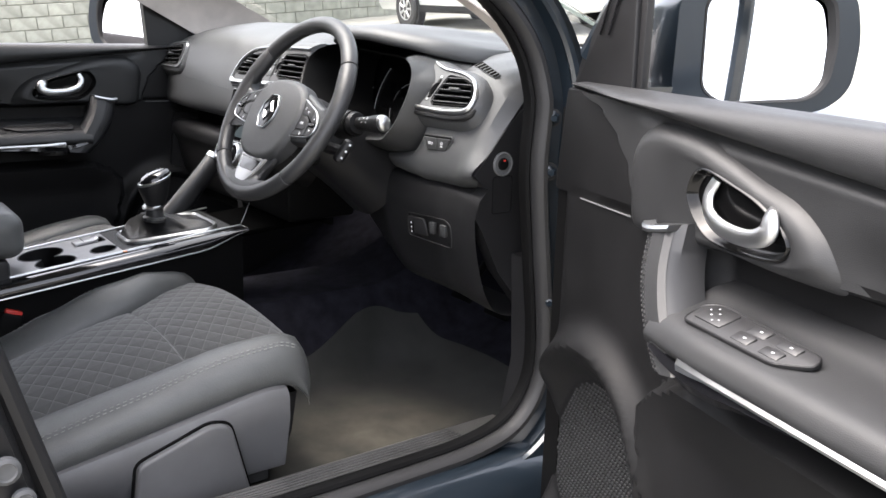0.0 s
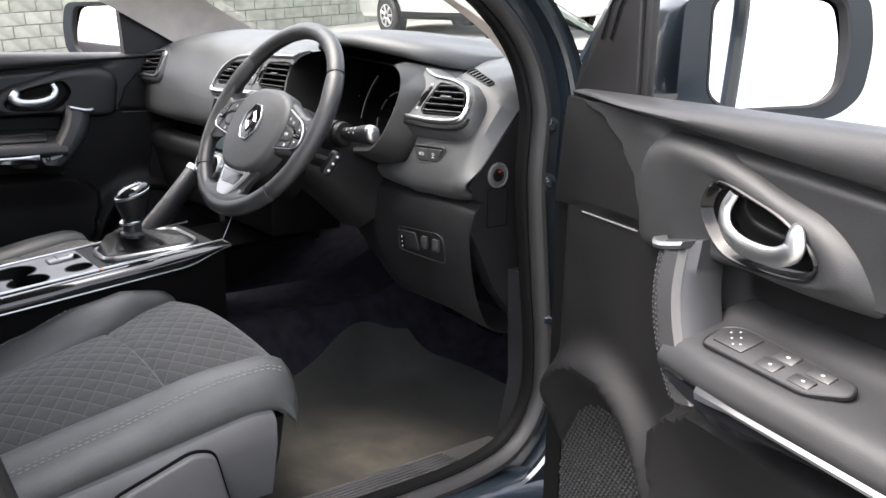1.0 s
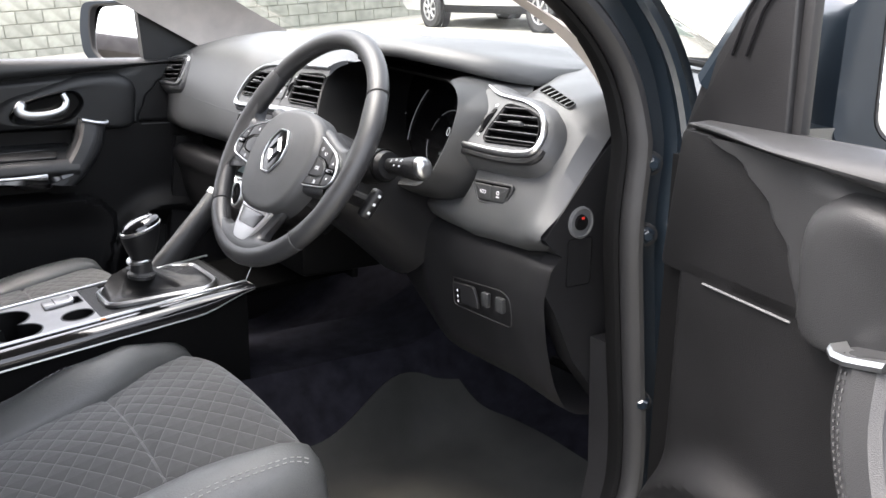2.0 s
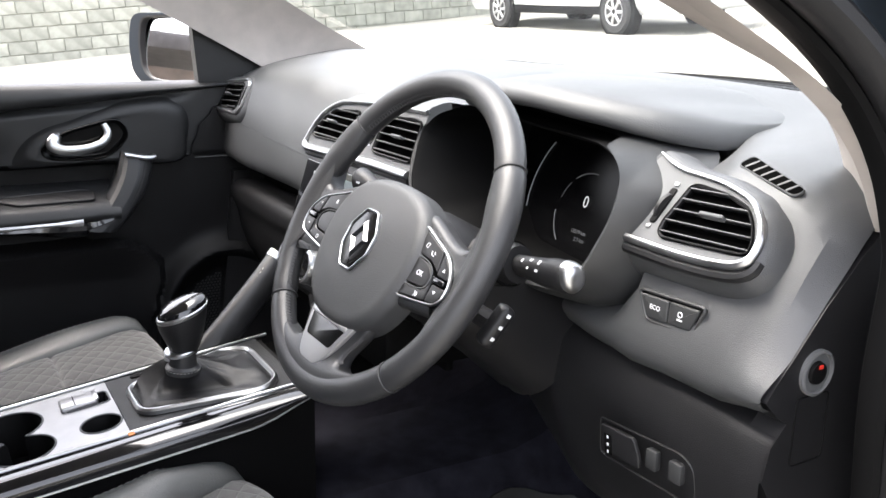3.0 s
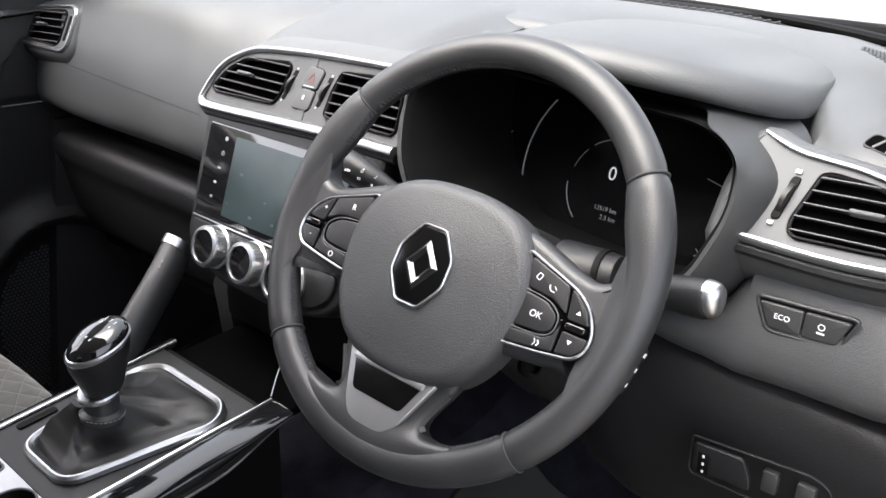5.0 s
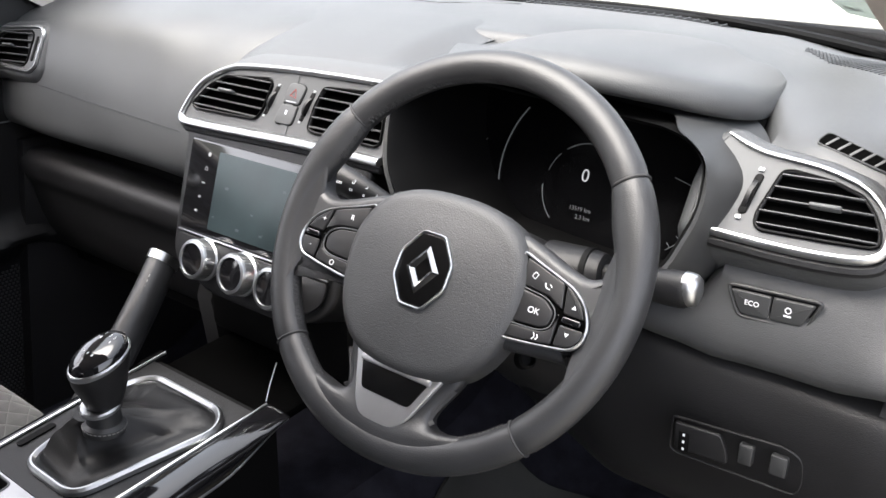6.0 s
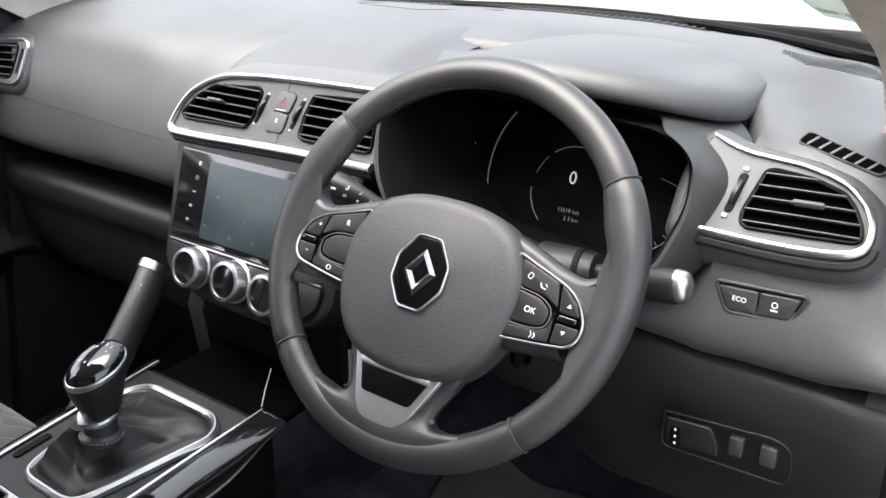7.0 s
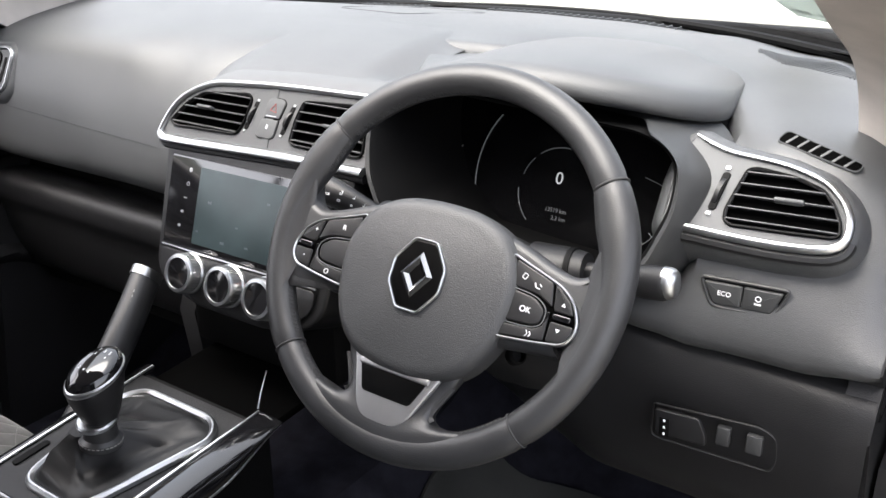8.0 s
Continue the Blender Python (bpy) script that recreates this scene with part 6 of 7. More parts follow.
            cov.append([Vector((sx * x, y, z)) for x, z in ((0.205, zt + 0.004), (0.240, zt), (0.254, zt - 0.004), (0.261, zt - 0.014), (0.262, zt - 0.05), (0.240, FLOOR_Z + 0.03), (0.215, FLOOR_Z + 0.015), (0.20, FLOOR_Z + 0.02))])
        part("side_cover", loft(cov), COVER, s, "black plastic seat side cover")
        if sx == m:
            hp = fillet([(-0.185, 0.43), (-0.215, 0.556), (-0.245, 0.564), (-0.355, 0.528), (-0.366, 0.43)], 0.012, 4)
            side = face_pose((m * 0.2605, 0, 0), (0, m, 0), (0, 0, 1))
            hp = [(m * y, z) for y, z in hp]
            hp = hp if sum(hp[i - 1][0] * hp[i][1] - hp[i][0] * hp[i - 1][1] for i in range(len(hp))) > 0 else hp[::-1]
            part("lever_gap", xform(slab(inset2(hp, -0.004), 0.0030, 0.001), side), BLACK, s)
            part("height_lever", xform(slab(hp, 0.013, 0.005), side), COVER, s, "black height lever")
    part("cushion_base", box(0.44, 0.44, 0.10, (0, -0.33, 0.50), 0.03, 3), BLACK, s)
    part("front_cover", loft([[Vector((x, y, z)) for y, z in ((-0.085, 0.565), (-0.095, 0.50), (-0.11, 0.455), (-0.14, 0.45), (-0.14, 0.56))] for x in lin(-0.225, 0.225, 6)]), HARD, s)
    for rx in (-0.19, 0.19):
        part("seat_rail", box(0.045, 0.46, 0.03, (rx, -0.36, FLOOR_Z + 0.010), 0.005), SATIN, s, "bare metal seat rail")
    # backrest
    rings = []
    for k, (z, w, t) in enumerate(((0.56, 0.23, 0.07), (0.66, 0.245, 0.085), (0.85, 0.25, 0.085), (1.02, 0.235, 0.075), (1.12, 0.19, 0.06), (1.16, 0.13, 0.04))):
        y = -0.56 - 0.36 * (z - 0.56)
        rings.append([Vector((w * math.cos(a), y - 0.03 + t * math.sin(a) * (1.25 if abs(math.cos(a)) > 0.7 else 1), z)) for a in lin(0, 2 * math.pi, 29)[:-1]])
    part("backrest", loft(rings), FABRIC, s)
    part("headrest", box(0.24, 0.09, 0.16, (0, -0.835, 1.235), 0.04, 4, (-14, 0, 0)), FABRIC, s)
    return s


seat("driver_seat", "dark grey quilted driver seat with vinyl bolsters", 0.322, 0.016)
seat("passenger_seat", "dark grey quilted passenger seat with vinyl bolsters", -0.355, 0.0, 0.005)
buckle = part("seat_belt_buckle", box(0.022, 0.040, 0.07, (0.088, -0.425, 0.605), 0.006, 3, (-20, 0, 0)), BLACK)
tagged(buckle, "black belt buckle with red button beside the seat", "belt buckle")
part("release_button", box(0.016, 0.030, 0.014, (0.088, -0.413, 0.637), 0.003, 2, (-20, 0, 0)), RED, buckle, "red release button")

# ---- floor mat and pedals ----
def mat_pt(x, y):
    return Vector((x, y, floor_z(x, y) + 0.010 + 0.004 * noise.noise((x * 9, y * 9, 3))))


def mat_uv(u, v):
    """The mat widens forwards; its front corners are round."""
    y = -0.30 + 0.76 * v - 0.05 * (abs(u - 0.5) * 2) ** 4 * v
    left = lerp([(-0.30, 0.20), (0.09, 0.178), (0.30, 0.140), (0.46, 0.170)], y)[0]
    return mat_pt(left + (0.640 - 0.03 * smooth_step(0.32, 0.46, y) - left) * u, y)


fm = part("floor_mat", sheet(mat_uv, lin(0, 1, 34), lin(0, 1, 44), -0.006), MATCLOTH)
tagged(fm, "dusty dark grey carpet mat on the floor", "floor mat")
rnd = random.Random(9)
crumbs = []
for i in range(60):
    p = mat_pt(rnd.uniform(0.2, 0.58), rnd.uniform(-0.1, 0.28))
    crumbs.append(xform(box(rnd.uniform(0.0015, 0.004), rnd.uniform(0.0012, 0.003), 0.0015, bevel=0), pose(p.x, p.y, p.z + 0.0045, 0, 0, rnd.uniform(0, 90))))
cr = part("crumbs", join(*crumbs), mat("pale_grit", (0.35, 0.32, 0.27), 0.9))
tagged(cr, "small pale grit scattered on the mat", "dirt", kind="stuff")
for nm, x, y, z, w, h in (("accelerator_pedal", 0.515, 0.50, 0.545, 0.045, 0.13), ("brake_pedal", 0.385, 0.47, 0.585, 0.075, 0.055), ("clutch_pedal", 0.265, 0.47, 0.59, 0.07, 0.055)):
    pd = thing(nm, "black rubber-faced pedal on a steel arm", "pedal", "pedals")
    pp = part("pad", box(w, 0.012, h, (x, y, z), 0.006, 3, (-28, 0, 0)), BLACK, pd)
    for i in range(3):
        part("tread", box(w * 0.8, 0.004, 0.006, (x, y - 0.008 - 0.0, z + (i - 1) * h * 0.26), 0.001, 1, (-28, 0, 0)), BLACK, pp)
    part("arm", tube(spline([(x, y + 0.006, z), (x, y + 0.06, z + 0.06), (x, y + 0.10, z + 0.16), (x, y + 0.12, z + 0.24)], 5), 0.009, 8), BLACK, pd)


# ---- doors ----
LOWTRIM = mat("lower_door_plastic", (0.006, 0.006, 0.0065), 0.5, grain=0.35, scale=1500, var=0.2, vscale=11, pebble=1300, spec=0.22)


def smooth(a, b, x):
    t = max(0.0, min(1.0, (x - a) / (b - a)))
    return t * t * (3 - 2 * t)


def car_door(name, label, M, length, switches, lean0=-0.45, mirror=0.0):
    """A front door seen from inside. Along it x runs back from the hinge, y is the height, z comes out into the car."""
    d = thing(name, label, "car door")

    def dp(nm, bm, material, parent=d, lab="", angle=35):
        return part(nm, xform(bm, M), material, parent, lab, angle)

    def ccw(p):
        return p if sum(p[i - 1][0] * p[i][1] - p[i][0] * p[i - 1][1] for i in range(len(p))) > 0 else p[::-1]

    def groove(u):
        """Height of the crease below the padded upper edge: it falls towards the back."""
        return 1.0700 - 0.088 * (u - 0.235)

    def sail(z):
        """Where the soft panel begins, behind the curved front plate."""
        return lerp([(0.925, 0.241), (0.949, 0.241), (0.999, 0.224), (1.032, 0.197), (1.061, 0.158), (1.075, 0.112), (1.084, 0.085)], z)[0]

    def grip_u(z):
        """Front edge of the pull, which leans back on its way down."""
        return lerp([(0.80, 0.424), (0.815, 0.414), (0.842, 0.386), (0.875, 0.3585), (0.907, 0.340), (0.946, 0.326)], z)[0]

    def relief(u, z):
        """How far the lower trim stands out at a place."""
        h = 0.012
        # the deep hollow between handle and armrest
        h -= 0.030 * smooth(0.945, 0.930, z) * smooth(0.862, 0.885, z) * smooth(0.0, 0.03, u - grip_u(max(0.80, z)) - 0.03)
        # below the armrest the door falls back
        h -= 0.020 * smooth(0.80, 0.70, z) * smooth(0.30, 0.42, u)
        # rim round the speaker, dished inside
        rs = math.hypot(u - 0.19, (z - 0.55) / 1.3)
        h += 0.030 * math.exp(-((rs - 0.150) / 0.018) ** 2)
        h -= 0.012 * smooth(0.132, 0.110, rs)
        # the pocket's swelling wall starts along a curved edge
        edge_u = lerp([(0.60, 0.345), (0.65, 0.331), (0.70, 0.317), (0.727, 0.316), (0.752, 0.334), (0.775, 0.375), (0.79, 0.45)], z)[0]
        h += 0.036 * smooth(-0.004, 0.016, u - edge_u) * smooth(0.800, 0.772, z)
        # front edge turns away
        h -= 0.05 * smooth(0.045, 0.0, u - 0.05) ** 2
        return h

    def front_u(z):
        return 0.030 + 0.030 * smooth(0.90, 0.80, z) + 0.030 * smooth(0.95, 1.07, z)

    us = lin(0, 1, 150)

    def trim(a, z):
        u = front_u(z) + (length - front_u(z)) * a ** 1.2
        return (u, z, relief(u, z))

    def panel(a, b):
        """The soft middle panel, from the pull up to the crease; it hollows round the handle."""
        u0 = sail(0.936 + 0.142 * b)
        u = u0 + (length - u0) * a ** 1.3
        z = 0.936 + (groove(max(u, 0.16)) - 0.936) * b
        h = 0.018 - 0.016 * (1 - smooth(0, 0.016, u - u0)) ** 2 - 0.010 * smooth(0.85, 1.0, b) * smooth(0.22, 0.30, u)
        h -= 0.012 * smooth(0.545, 0.64, u) * smooth(0.75, 0.2, b)
        return (u, z, h - 0.012 * smooth(0.05, 0.0, b))

    dp("lower_trim", sheet(trim, us, lin(0.34, 0.950, 84)), LOWTRIM, lab="black moulded lower door trim")
    dp("middle_panel", sheet(panel, lin(0, 1, 100), lin(0, 1, 34)), DOORSKIN, lab="dark grey soft door panel")
    pad_rings = []
    for a in lin(0, 1, 70):
        u = 0.082 + (length - 0.082) * a ** 1.3
        k = smooth(0.09, 0.24, u)
        zg = max(groove(u), 1.083 - 0.12 * (u - 0.082)) if u < 0.24 else groove(u)
        top = 1.0865
        pad_rings.append(spline([Vector(p) for p in ((u, zg - 0.006, 0.002), (u, zg - 0.001, 0.010), (u, zg + 0.0035 * k + 0.0002, 0.012 + 0.016 * k), (u, zg + 0.45 * (top - zg), 0.014 + 0.020 * k), (u, top - 0.004 * k, 0.012 + 0.012 * k), (u, top, 0.006), (u, top + 0.001, -0.012), (u, top - 0.006, -0.022))], 3))
    dp("upper_pad", loft(pad_rings, closed=False), DOORSKIN, lab="dark grey padded upper door edge")
    # shell behind the trim
    dp("door_shell", loft([[(x, z0, h) for z0, h in ((0.30, -0.02), (1.06, -0.02), (1.06, -0.10), (0.70, -0.15), (0.30, -0.12))] for x in (0.06, length + 0.02)]), PAINT, lab="blue-green painted door shell")
    dp("door_edge", loft([[(u, z0, h) for z0, h in ((0.36, -0.035), (1.05, -0.035), (1.05, 0.0), (0.36, 0.0))] for u in (0.04, 0.08)]), BLACK)
    dp("window_seal", tube([(0.085 + (length - 0.085) * f, 1.079, -0.026) for f in lin(0, 1, 8)], 0.007, 8), SEAL)
    # front plate, ahead of the soft panel
    plate = ccw(fillet([(0.05, 0.938), (0.252, 0.938), (0.252, 0.952), (0.234, 1.000), (0.206, 1.034), (0.166, 1.064), (0.116, 1.078), (0.07, 1.080)], 0.008, 3))
    dp("corner_plate", xform(slab(plate, 0.008, 0.002), pose(0, 0, 0.004)), LOWTRIM)
    dp("plate_gap", box(0.120, 0.0022, 0.004, (0.182, 0.9362, 0.0125), 0.001, 1), SATIN)
    # handle surround: a raised swoosh, a satin lobe that runs into the pull, and the bowl
    def back(x):
        return x + 0.020 * smooth(0.44, 0.52, x)

    POD_O = spline([(back(x), y, 0) for x, y in ((0.268, 0.936), (0.258, 0.973), (0.2535, 1.010), (0.262, 1.034), (0.285, 1.049), (0.313, 1.0520), (0.3675, 1.0475), (0.418, 1.0355), (0.464, 1.0193), (0.500, 1.0050), (0.529, 0.984), (0.5445, 0.960), (0.543, 0.944), (0.523, 0.937), (0.4755, 0.940), (0.407, 0.938), (0.3286, 0.930))], 5, True)
    POD_I = spline([(back(x), y, 0) for x, y in ((0.2810, 0.9390), (0.2735, 0.982), (0.2785, 1.0142), (0.292, 1.0273), (0.315, 1.0330), (0.356, 1.0315), (0.408, 1.0201), (0.447, 1.0081), (0.477, 0.9980), (0.503, 0.9820), (0.5125, 0.9650), (0.5115, 0.9500), (0.478, 0.9458), (0.434, 0.9452), (0.402, 0.9470), (0.360, 0.9440), (0.323, 0.9405))], 5, True)
    WELL = ccw([(p.x, p.y) for p in spline([(0.374 + 1.16 * (x - 0.3785), 0.9480 + 1.08 * (y - 0.9495), 0) for x, y in ((0.3785, 0.985), (0.384, 1.009), (0.400, 1.0165), (0.436, 1.0085), (0.472, 0.9975), (0.501, 0.979), (0.508, 0.965), (0.494, 0.9530), (0.439, 0.9495), (0.404, 0.957))], 5, True)])

    def bowl_edge(p):
        """Where the line from the bowl's middle to p crosses the bowl's rim."""
        c = Vector((0.444, 0.980))
        d = Vector((p.x - c.x, p.y - c.y)).normalized()
        best = 0.03
        for (ax, ay), (bx, by) in zip(WELL, WELL[1:] + WELL[:1]):
            ex, ey, fx, fy = ax - c.x, ay - c.y, bx - ax, by - ay
            den = d.x * fy - d.y * fx
            if abs(den) > 1e-9:
                r, q = (ex * fy - ey * fx) / den, (ex * d.y - ey * d.x) / den
                if r > 0 and -1e-3 <= q <= 1.001:
                    best = r
        return Vector((c.x + d.x * best, c.y + d.y * best))

    rims = [bowl_edge(p) for p in POD_I]
    rings = []
    for f, z in ((-0.25, 0.012), (0.0, 0.0205), (0.25, 0.0268), (0.5, 0.0300), (0.8, 0.0318)):
        rings.append([(o.x + (i.x - o.x) * f, o.y + (i.y - o.y) * f, z) for o, i in zip(POD_O, POD_I)])
    for f, z in ((0.15, 0.0322), (0.4, 0.0318), (0.7, 0.0310), (1.0, 0.0312), (1.0, 0.020)):
        rings.append([(i.x + (w.x - i.x) * f, i.y + (w.y - i.y) * f, z) for i, w in zip(POD_I, rims)])
    pod = dp("handle_surround", loft(rings, cap=False), DOORSKIN, lab="smooth dark handle surround", angle=60)
    dp("handle_well", loft([[(x, y, z) for x, y in inset2(WELL, o)] for o, z in ((-0.0030, 0.024), (-0.002, 0.0330), (0.000, 0.0342), (0.002, 0.0325), (0.004, 0.0260), (0.012, 0.0210))]), PIANO, pod, "dark oval handle bowl", 60)
    hl = spline([(0.4135, 1.0125, 0.029), (0.4080, 0.996, 0.033), (0.4170, 0.980, 0.038), (0.4400, 0.9710, 0.043), (0.4680, 0.9680, 0.045), (0.4920, 0.9700, 0.044), (0.5060, 0.9785, 0.041), (0.5020, 0.9885, 0.036), (0.4930, 0.9960, 0.029)], 6)
    dp("door_handle", tube(hl, lambda f: 0.0062 + 0.0028 * math.sin(math.pi * min(1, f * 1.05)) + 0.0045 * smooth(0.55, 0.85, f) - 0.004 * smooth(0.92, 1.0, f), 16, flat=0.55, up=(0, 0, 1)), CHROME, pod, "satin chrome door handle")
    # pull grip: a leather-clad bar with a satin face, leaning back
    gl = [tuple(v) for v in spline([(0.336, 0.950, 0.050), (0.349, 0.910, 0.066), (0.368, 0.876, 0.077), (0.394, 0.844, 0.086), (0.424, 0.818, 0.094)], 5)]
    grip = dp("pull_grip", loft([[(x - 0.008, y - 0.002, z - 0.075), (x - 0.008, y - 0.002, z - 0.012), (x - 0.003, y, z - 0.003), (x + 0.006, y + 0.001, z + 0.003), (x + 0.020, y + 0.004, z + 0.006), (x + 0.044, y + 0.009, z + 0.004), (x + 0.052, y + 0.011, z - 0.010), (x + 0.050, y + 0.011, z - 0.045)] for x, y, z in gl]), LEATHER, lab="leather-clad pull grip")
    dp("grip_face", loft([[(x + 0.019, y + 0.004, z + 0.002), (x + 0.021, y + 0.004, z + 0.0095), (x + 0.041, y + 0.008, z + 0.0085), (x + 0.047, y + 0.010, z + 0.002), (x + 0.042, y + 0.009, z - 0.002)] for x, y, z in gl]), DOORSKIN, grip)
    bms = []
    gs = spline(gl, 3)
    for p, q in zip(gs[::2], gs[1::2]):
        for o in (0.007, 0.012):
            bms.append(tube([(p.x + o, p.y + 0.002, p.z + 0.0045 + 0.1 * (o - 0.007)), (q.x + o, q.y + 0.002, q.z + 0.0045 + 0.1 * (o - 0.007))], 0.0008, 4))
    dp("grip_stitching", join(*bms), THREAD, grip)
    dp("grip_cap", loft([[(x, y + d, z + h) for d, h in ((0.0035, -0.01), (0.0035, 0.006), (0.0, 0.0085), (-0.0035, 0.008), (-0.0035, -0.01))] for x, y, z in ((0.326, 0.9490, 0.046), (0.336, 0.9475, 0.052), (0.350, 0.9490, 0.055), (0.366, 0.9525, 0.056), (0.385, 0.9570, 0.056))]), CHROME, grip, "satin chrome cap")
    # armrest, chrome line and gloss band below it
    arm = []
    for u in lin(0.405, length - 0.03, 28):
        k = smooth(0.405, 0.49, u)
        arm.append(spline([Vector((u, y, z)) for y, z in ((0.900, -0.020), (0.895, 0.010), (0.886, 0.032), (0.880, 0.062 + 0.008 * k), (0.873, 0.082 + 0.012 * k), (0.860, 0.094 + 0.010 * k), (0.848, 0.096 + 0.008 * k), (0.838, 0.080), (0.832, 0.0))], 4))
    rest = dp("armrest", loft(arm, closed=False), DOORSKIN, lab="soft dark grey door armrest")
    dp("chrome_line", loft([[(u, 0.8445 + w, 0.092), (u, 0.8445 + w, 0.1045), (u, 0.8445, 0.107), (u, 0.8445 - w, 0.1055), (u, 0.8445 - w, 0.092)] for u, w in [(v, 0.0034 + 0.0035 * smooth(0.52, 0.478, v)) for v in lin(0.474, length - 0.03, 28)]]), CHROME, rest, "satin chrome line")
    dp("gloss_band", loft([[(u, zt, 0.060), (u, zt, 0.100), (u, (zt + zb) / 2, 0.102), (u, zb + 0.002, 0.094), (u, zb, 0.080), (u, zb, 0.0), (u, zt, 0.0)] for u, zt, zb in [(v, 0.842 + 0.004 * smooth(0.46, 0.42, v), lerp([(0.420, 0.841), (0.449, 0.8250), (0.475, 0.8140), (0.513, 0.8160), (0.570, 0.8260), (0.66, 0.8370), (1.2, 0.8390)], v)[0]) for v in lin(0.421, length - 0.03, 30)]]), GLOSS, rest, "gloss black band")
    # switch bank on the armrest
    SM = Matrix.Translation((0.525, 0.8845, 0.060)) @ face_pose((0, 0, 0), (1, -0.004, 0.010), (0, 0.30, -0.95)) @ Matrix.Diagonal((0.92, 0.92, 1, 1))
    SW = ccw(fillet([(-0.085, -0.026), (0.055, -0.026), (0.090, -0.004), (0.082, 0.014), (-0.070, 0.022), (-0.090, 0.010)], 0.010, 4))
    dp("bank_rim", xform(frame_ring(SW, 0.0022, 0.0042, 0.001), SM), HARD, rest)
    bank = dp("switch_bank", xform(slab(inset2(SW, 0.002), 0.0034, 0.0008), SM), SWITCH, rest, "window switch bank" if switches else "plain switch plate")
    if switches:
        for i, (x, y, w, h) in enumerate(((-0.056, 0.000, 0.042, 0.030), (0.004, 0.006, 0.026, 0.015), (0.000, -0.012, 0.026, 0.015), (0.048, 0.004, 0.028, 0.013), (0.042, -0.013, 0.026, 0.013))):
            dp("window_switch", xform(box(w, h, 0.004, bevel=0.0015), SM @ pose(x, y, 0.0030, 6 * (i > 0), 0, 0)), SWITCH, bank)
            if i:
                dp("switch_mark", xform(box(0.0036, 0.0022, 0.0006, bevel=0.0004), SM @ pose(x + 0.002, y, 0.0052)), ICON, bank)
        for x, y in ((-0.071, 0.004), (-0.064, 0.010), (-0.055, 0.003), (-0.062, -0.003), (-0.052, -0.010), (-0.046, -0.006)):
            dp("switch_mark", xform(box(0.0020, 0.0016, 0.0006, bevel=0), SM @ pose(x, y, 0.0052)), ICON, bank)
    # speaker grille
    gr = []
    for i in range(34):
        for j in range(48):
            u, z = 0.07 + 0.0072 * i + 0.0036 * (j % 2), 0.40 + 0.0062 * j
            if math.hypot(u - 0.19, (z - 0.55) / 1.3) < 0.106 and u > front_u(z) + 0.02:
                gr.append(xform(box(0.0044, 0.0036, 0.002, bevel=0), pose(u, z, relief(u, z) + 0.0008)))
    g = dp("speaker_grille", join(*gr), SOFT, lab="perforated black speaker grille")
    g["kind"] = "stuff"
    # window channel and corner trim
    CT = fillet([(0.03, 1.072), (0.178, 1.078), (0.172, 1.245), (0.150, 1.245), (0.10, 1.185), (0.055, 1.13)], 0.006, 3)
    dp("mirror_corner", xform(slab(CT, 0.016, 0.003), pose(0, 0, -0.034)), HARD, lab="black mirror corner trim")
    dp("window_channel", box(0.015, 0.36, 0.012, (0.181, 1.25, -0.030), 0.004, 2), SEAL)
    fr = [(0.052, 1.12), (0.10, 1.19), (0.15, 1.25), (0.30, 1.36), (0.5, 1.43), (0.75, 1.455), (length - 0.05, 1.42), (length, 1.07)]
    dp("window_frame", tube(spline([(u, z, -0.030 - 0.14 * max(0, z - 1.1)) for u, z in fr], 6), 0.020, 8, flat=0.9), PAINT, lab="dark window frame")
    for s in (0.0, 0.02):
        dp("trim_line", tube([(0.098 + s, 1.15, -0.016), (0.115 + s, 1.19, -0.016), (0.135 + s, 1.215, -0.016)], 0.0015, 5), GLOSS)
    # door mirror
    mir = dp("mirror_foot", loft([[(u, z, h) for u, z in ((0.055, 1.06), (0.14, 1.058), (0.145, 1.085), (0.06, 1.09))] for h in (-0.03, -0.16)]), PAINT, lab="blue-green mirror foot")
    RB = fillet([(-0.100, 1.068), (-0.140, 1.050), (-0.285, 1.056), (-0.316, 1.085), (-0.322, 1.15), (-0.310, 1.215), (-0.13, 1.222), (-0.102, 1.20)], 0.024, 5)
    GB = fillet([(-0.138, 1.084), (-0.163, 1.066), (-0.265, 1.074), (-0.286, 1.095), (-0.292, 1.15), (-0.283, 1.206), (-0.155, 1.213), (-0.136, 1.195)], 0.020, 5)

    def rb(out, s, u, lean=lean0, up=0.0):
        ch, cz = sum(p[0] for p in out) / len(out), sum(p[1] for p in out) / len(out)
        return [(mirror + u + lean * (ch + (h - ch) * s + 0.22) - up * (z - cz), cz + (z - cz) * s, ch + (h - ch) * s) for h, z in out]

    dp("mirror_shell", loft([rb(RB, 0.2, 0.0, -0.2), rb(RB, 0.55, 0.010, -0.2), rb(RB, 0.82, 0.04, -0.22), rb(RB, 0.95, 0.085, -0.30), rb(RB, 1.0, 0.15), rb(RB, 1.0, 0.178), rb(RB, 0.985, 0.183), rb(GB, 1.035, 0.183), rb(GB, 1.02, 0.168)], cap=False), PAINT, mir, "blue-green painted mirror shell")
    dp("mirror_bezel", loft([rb(GB, 1.03, 0.176), rb(GB, 1.03, 0.1845), rb(GB, 0.99, 0.183), rb(GB, 0.97, 0.172)], cap=False), SEAL, mir)
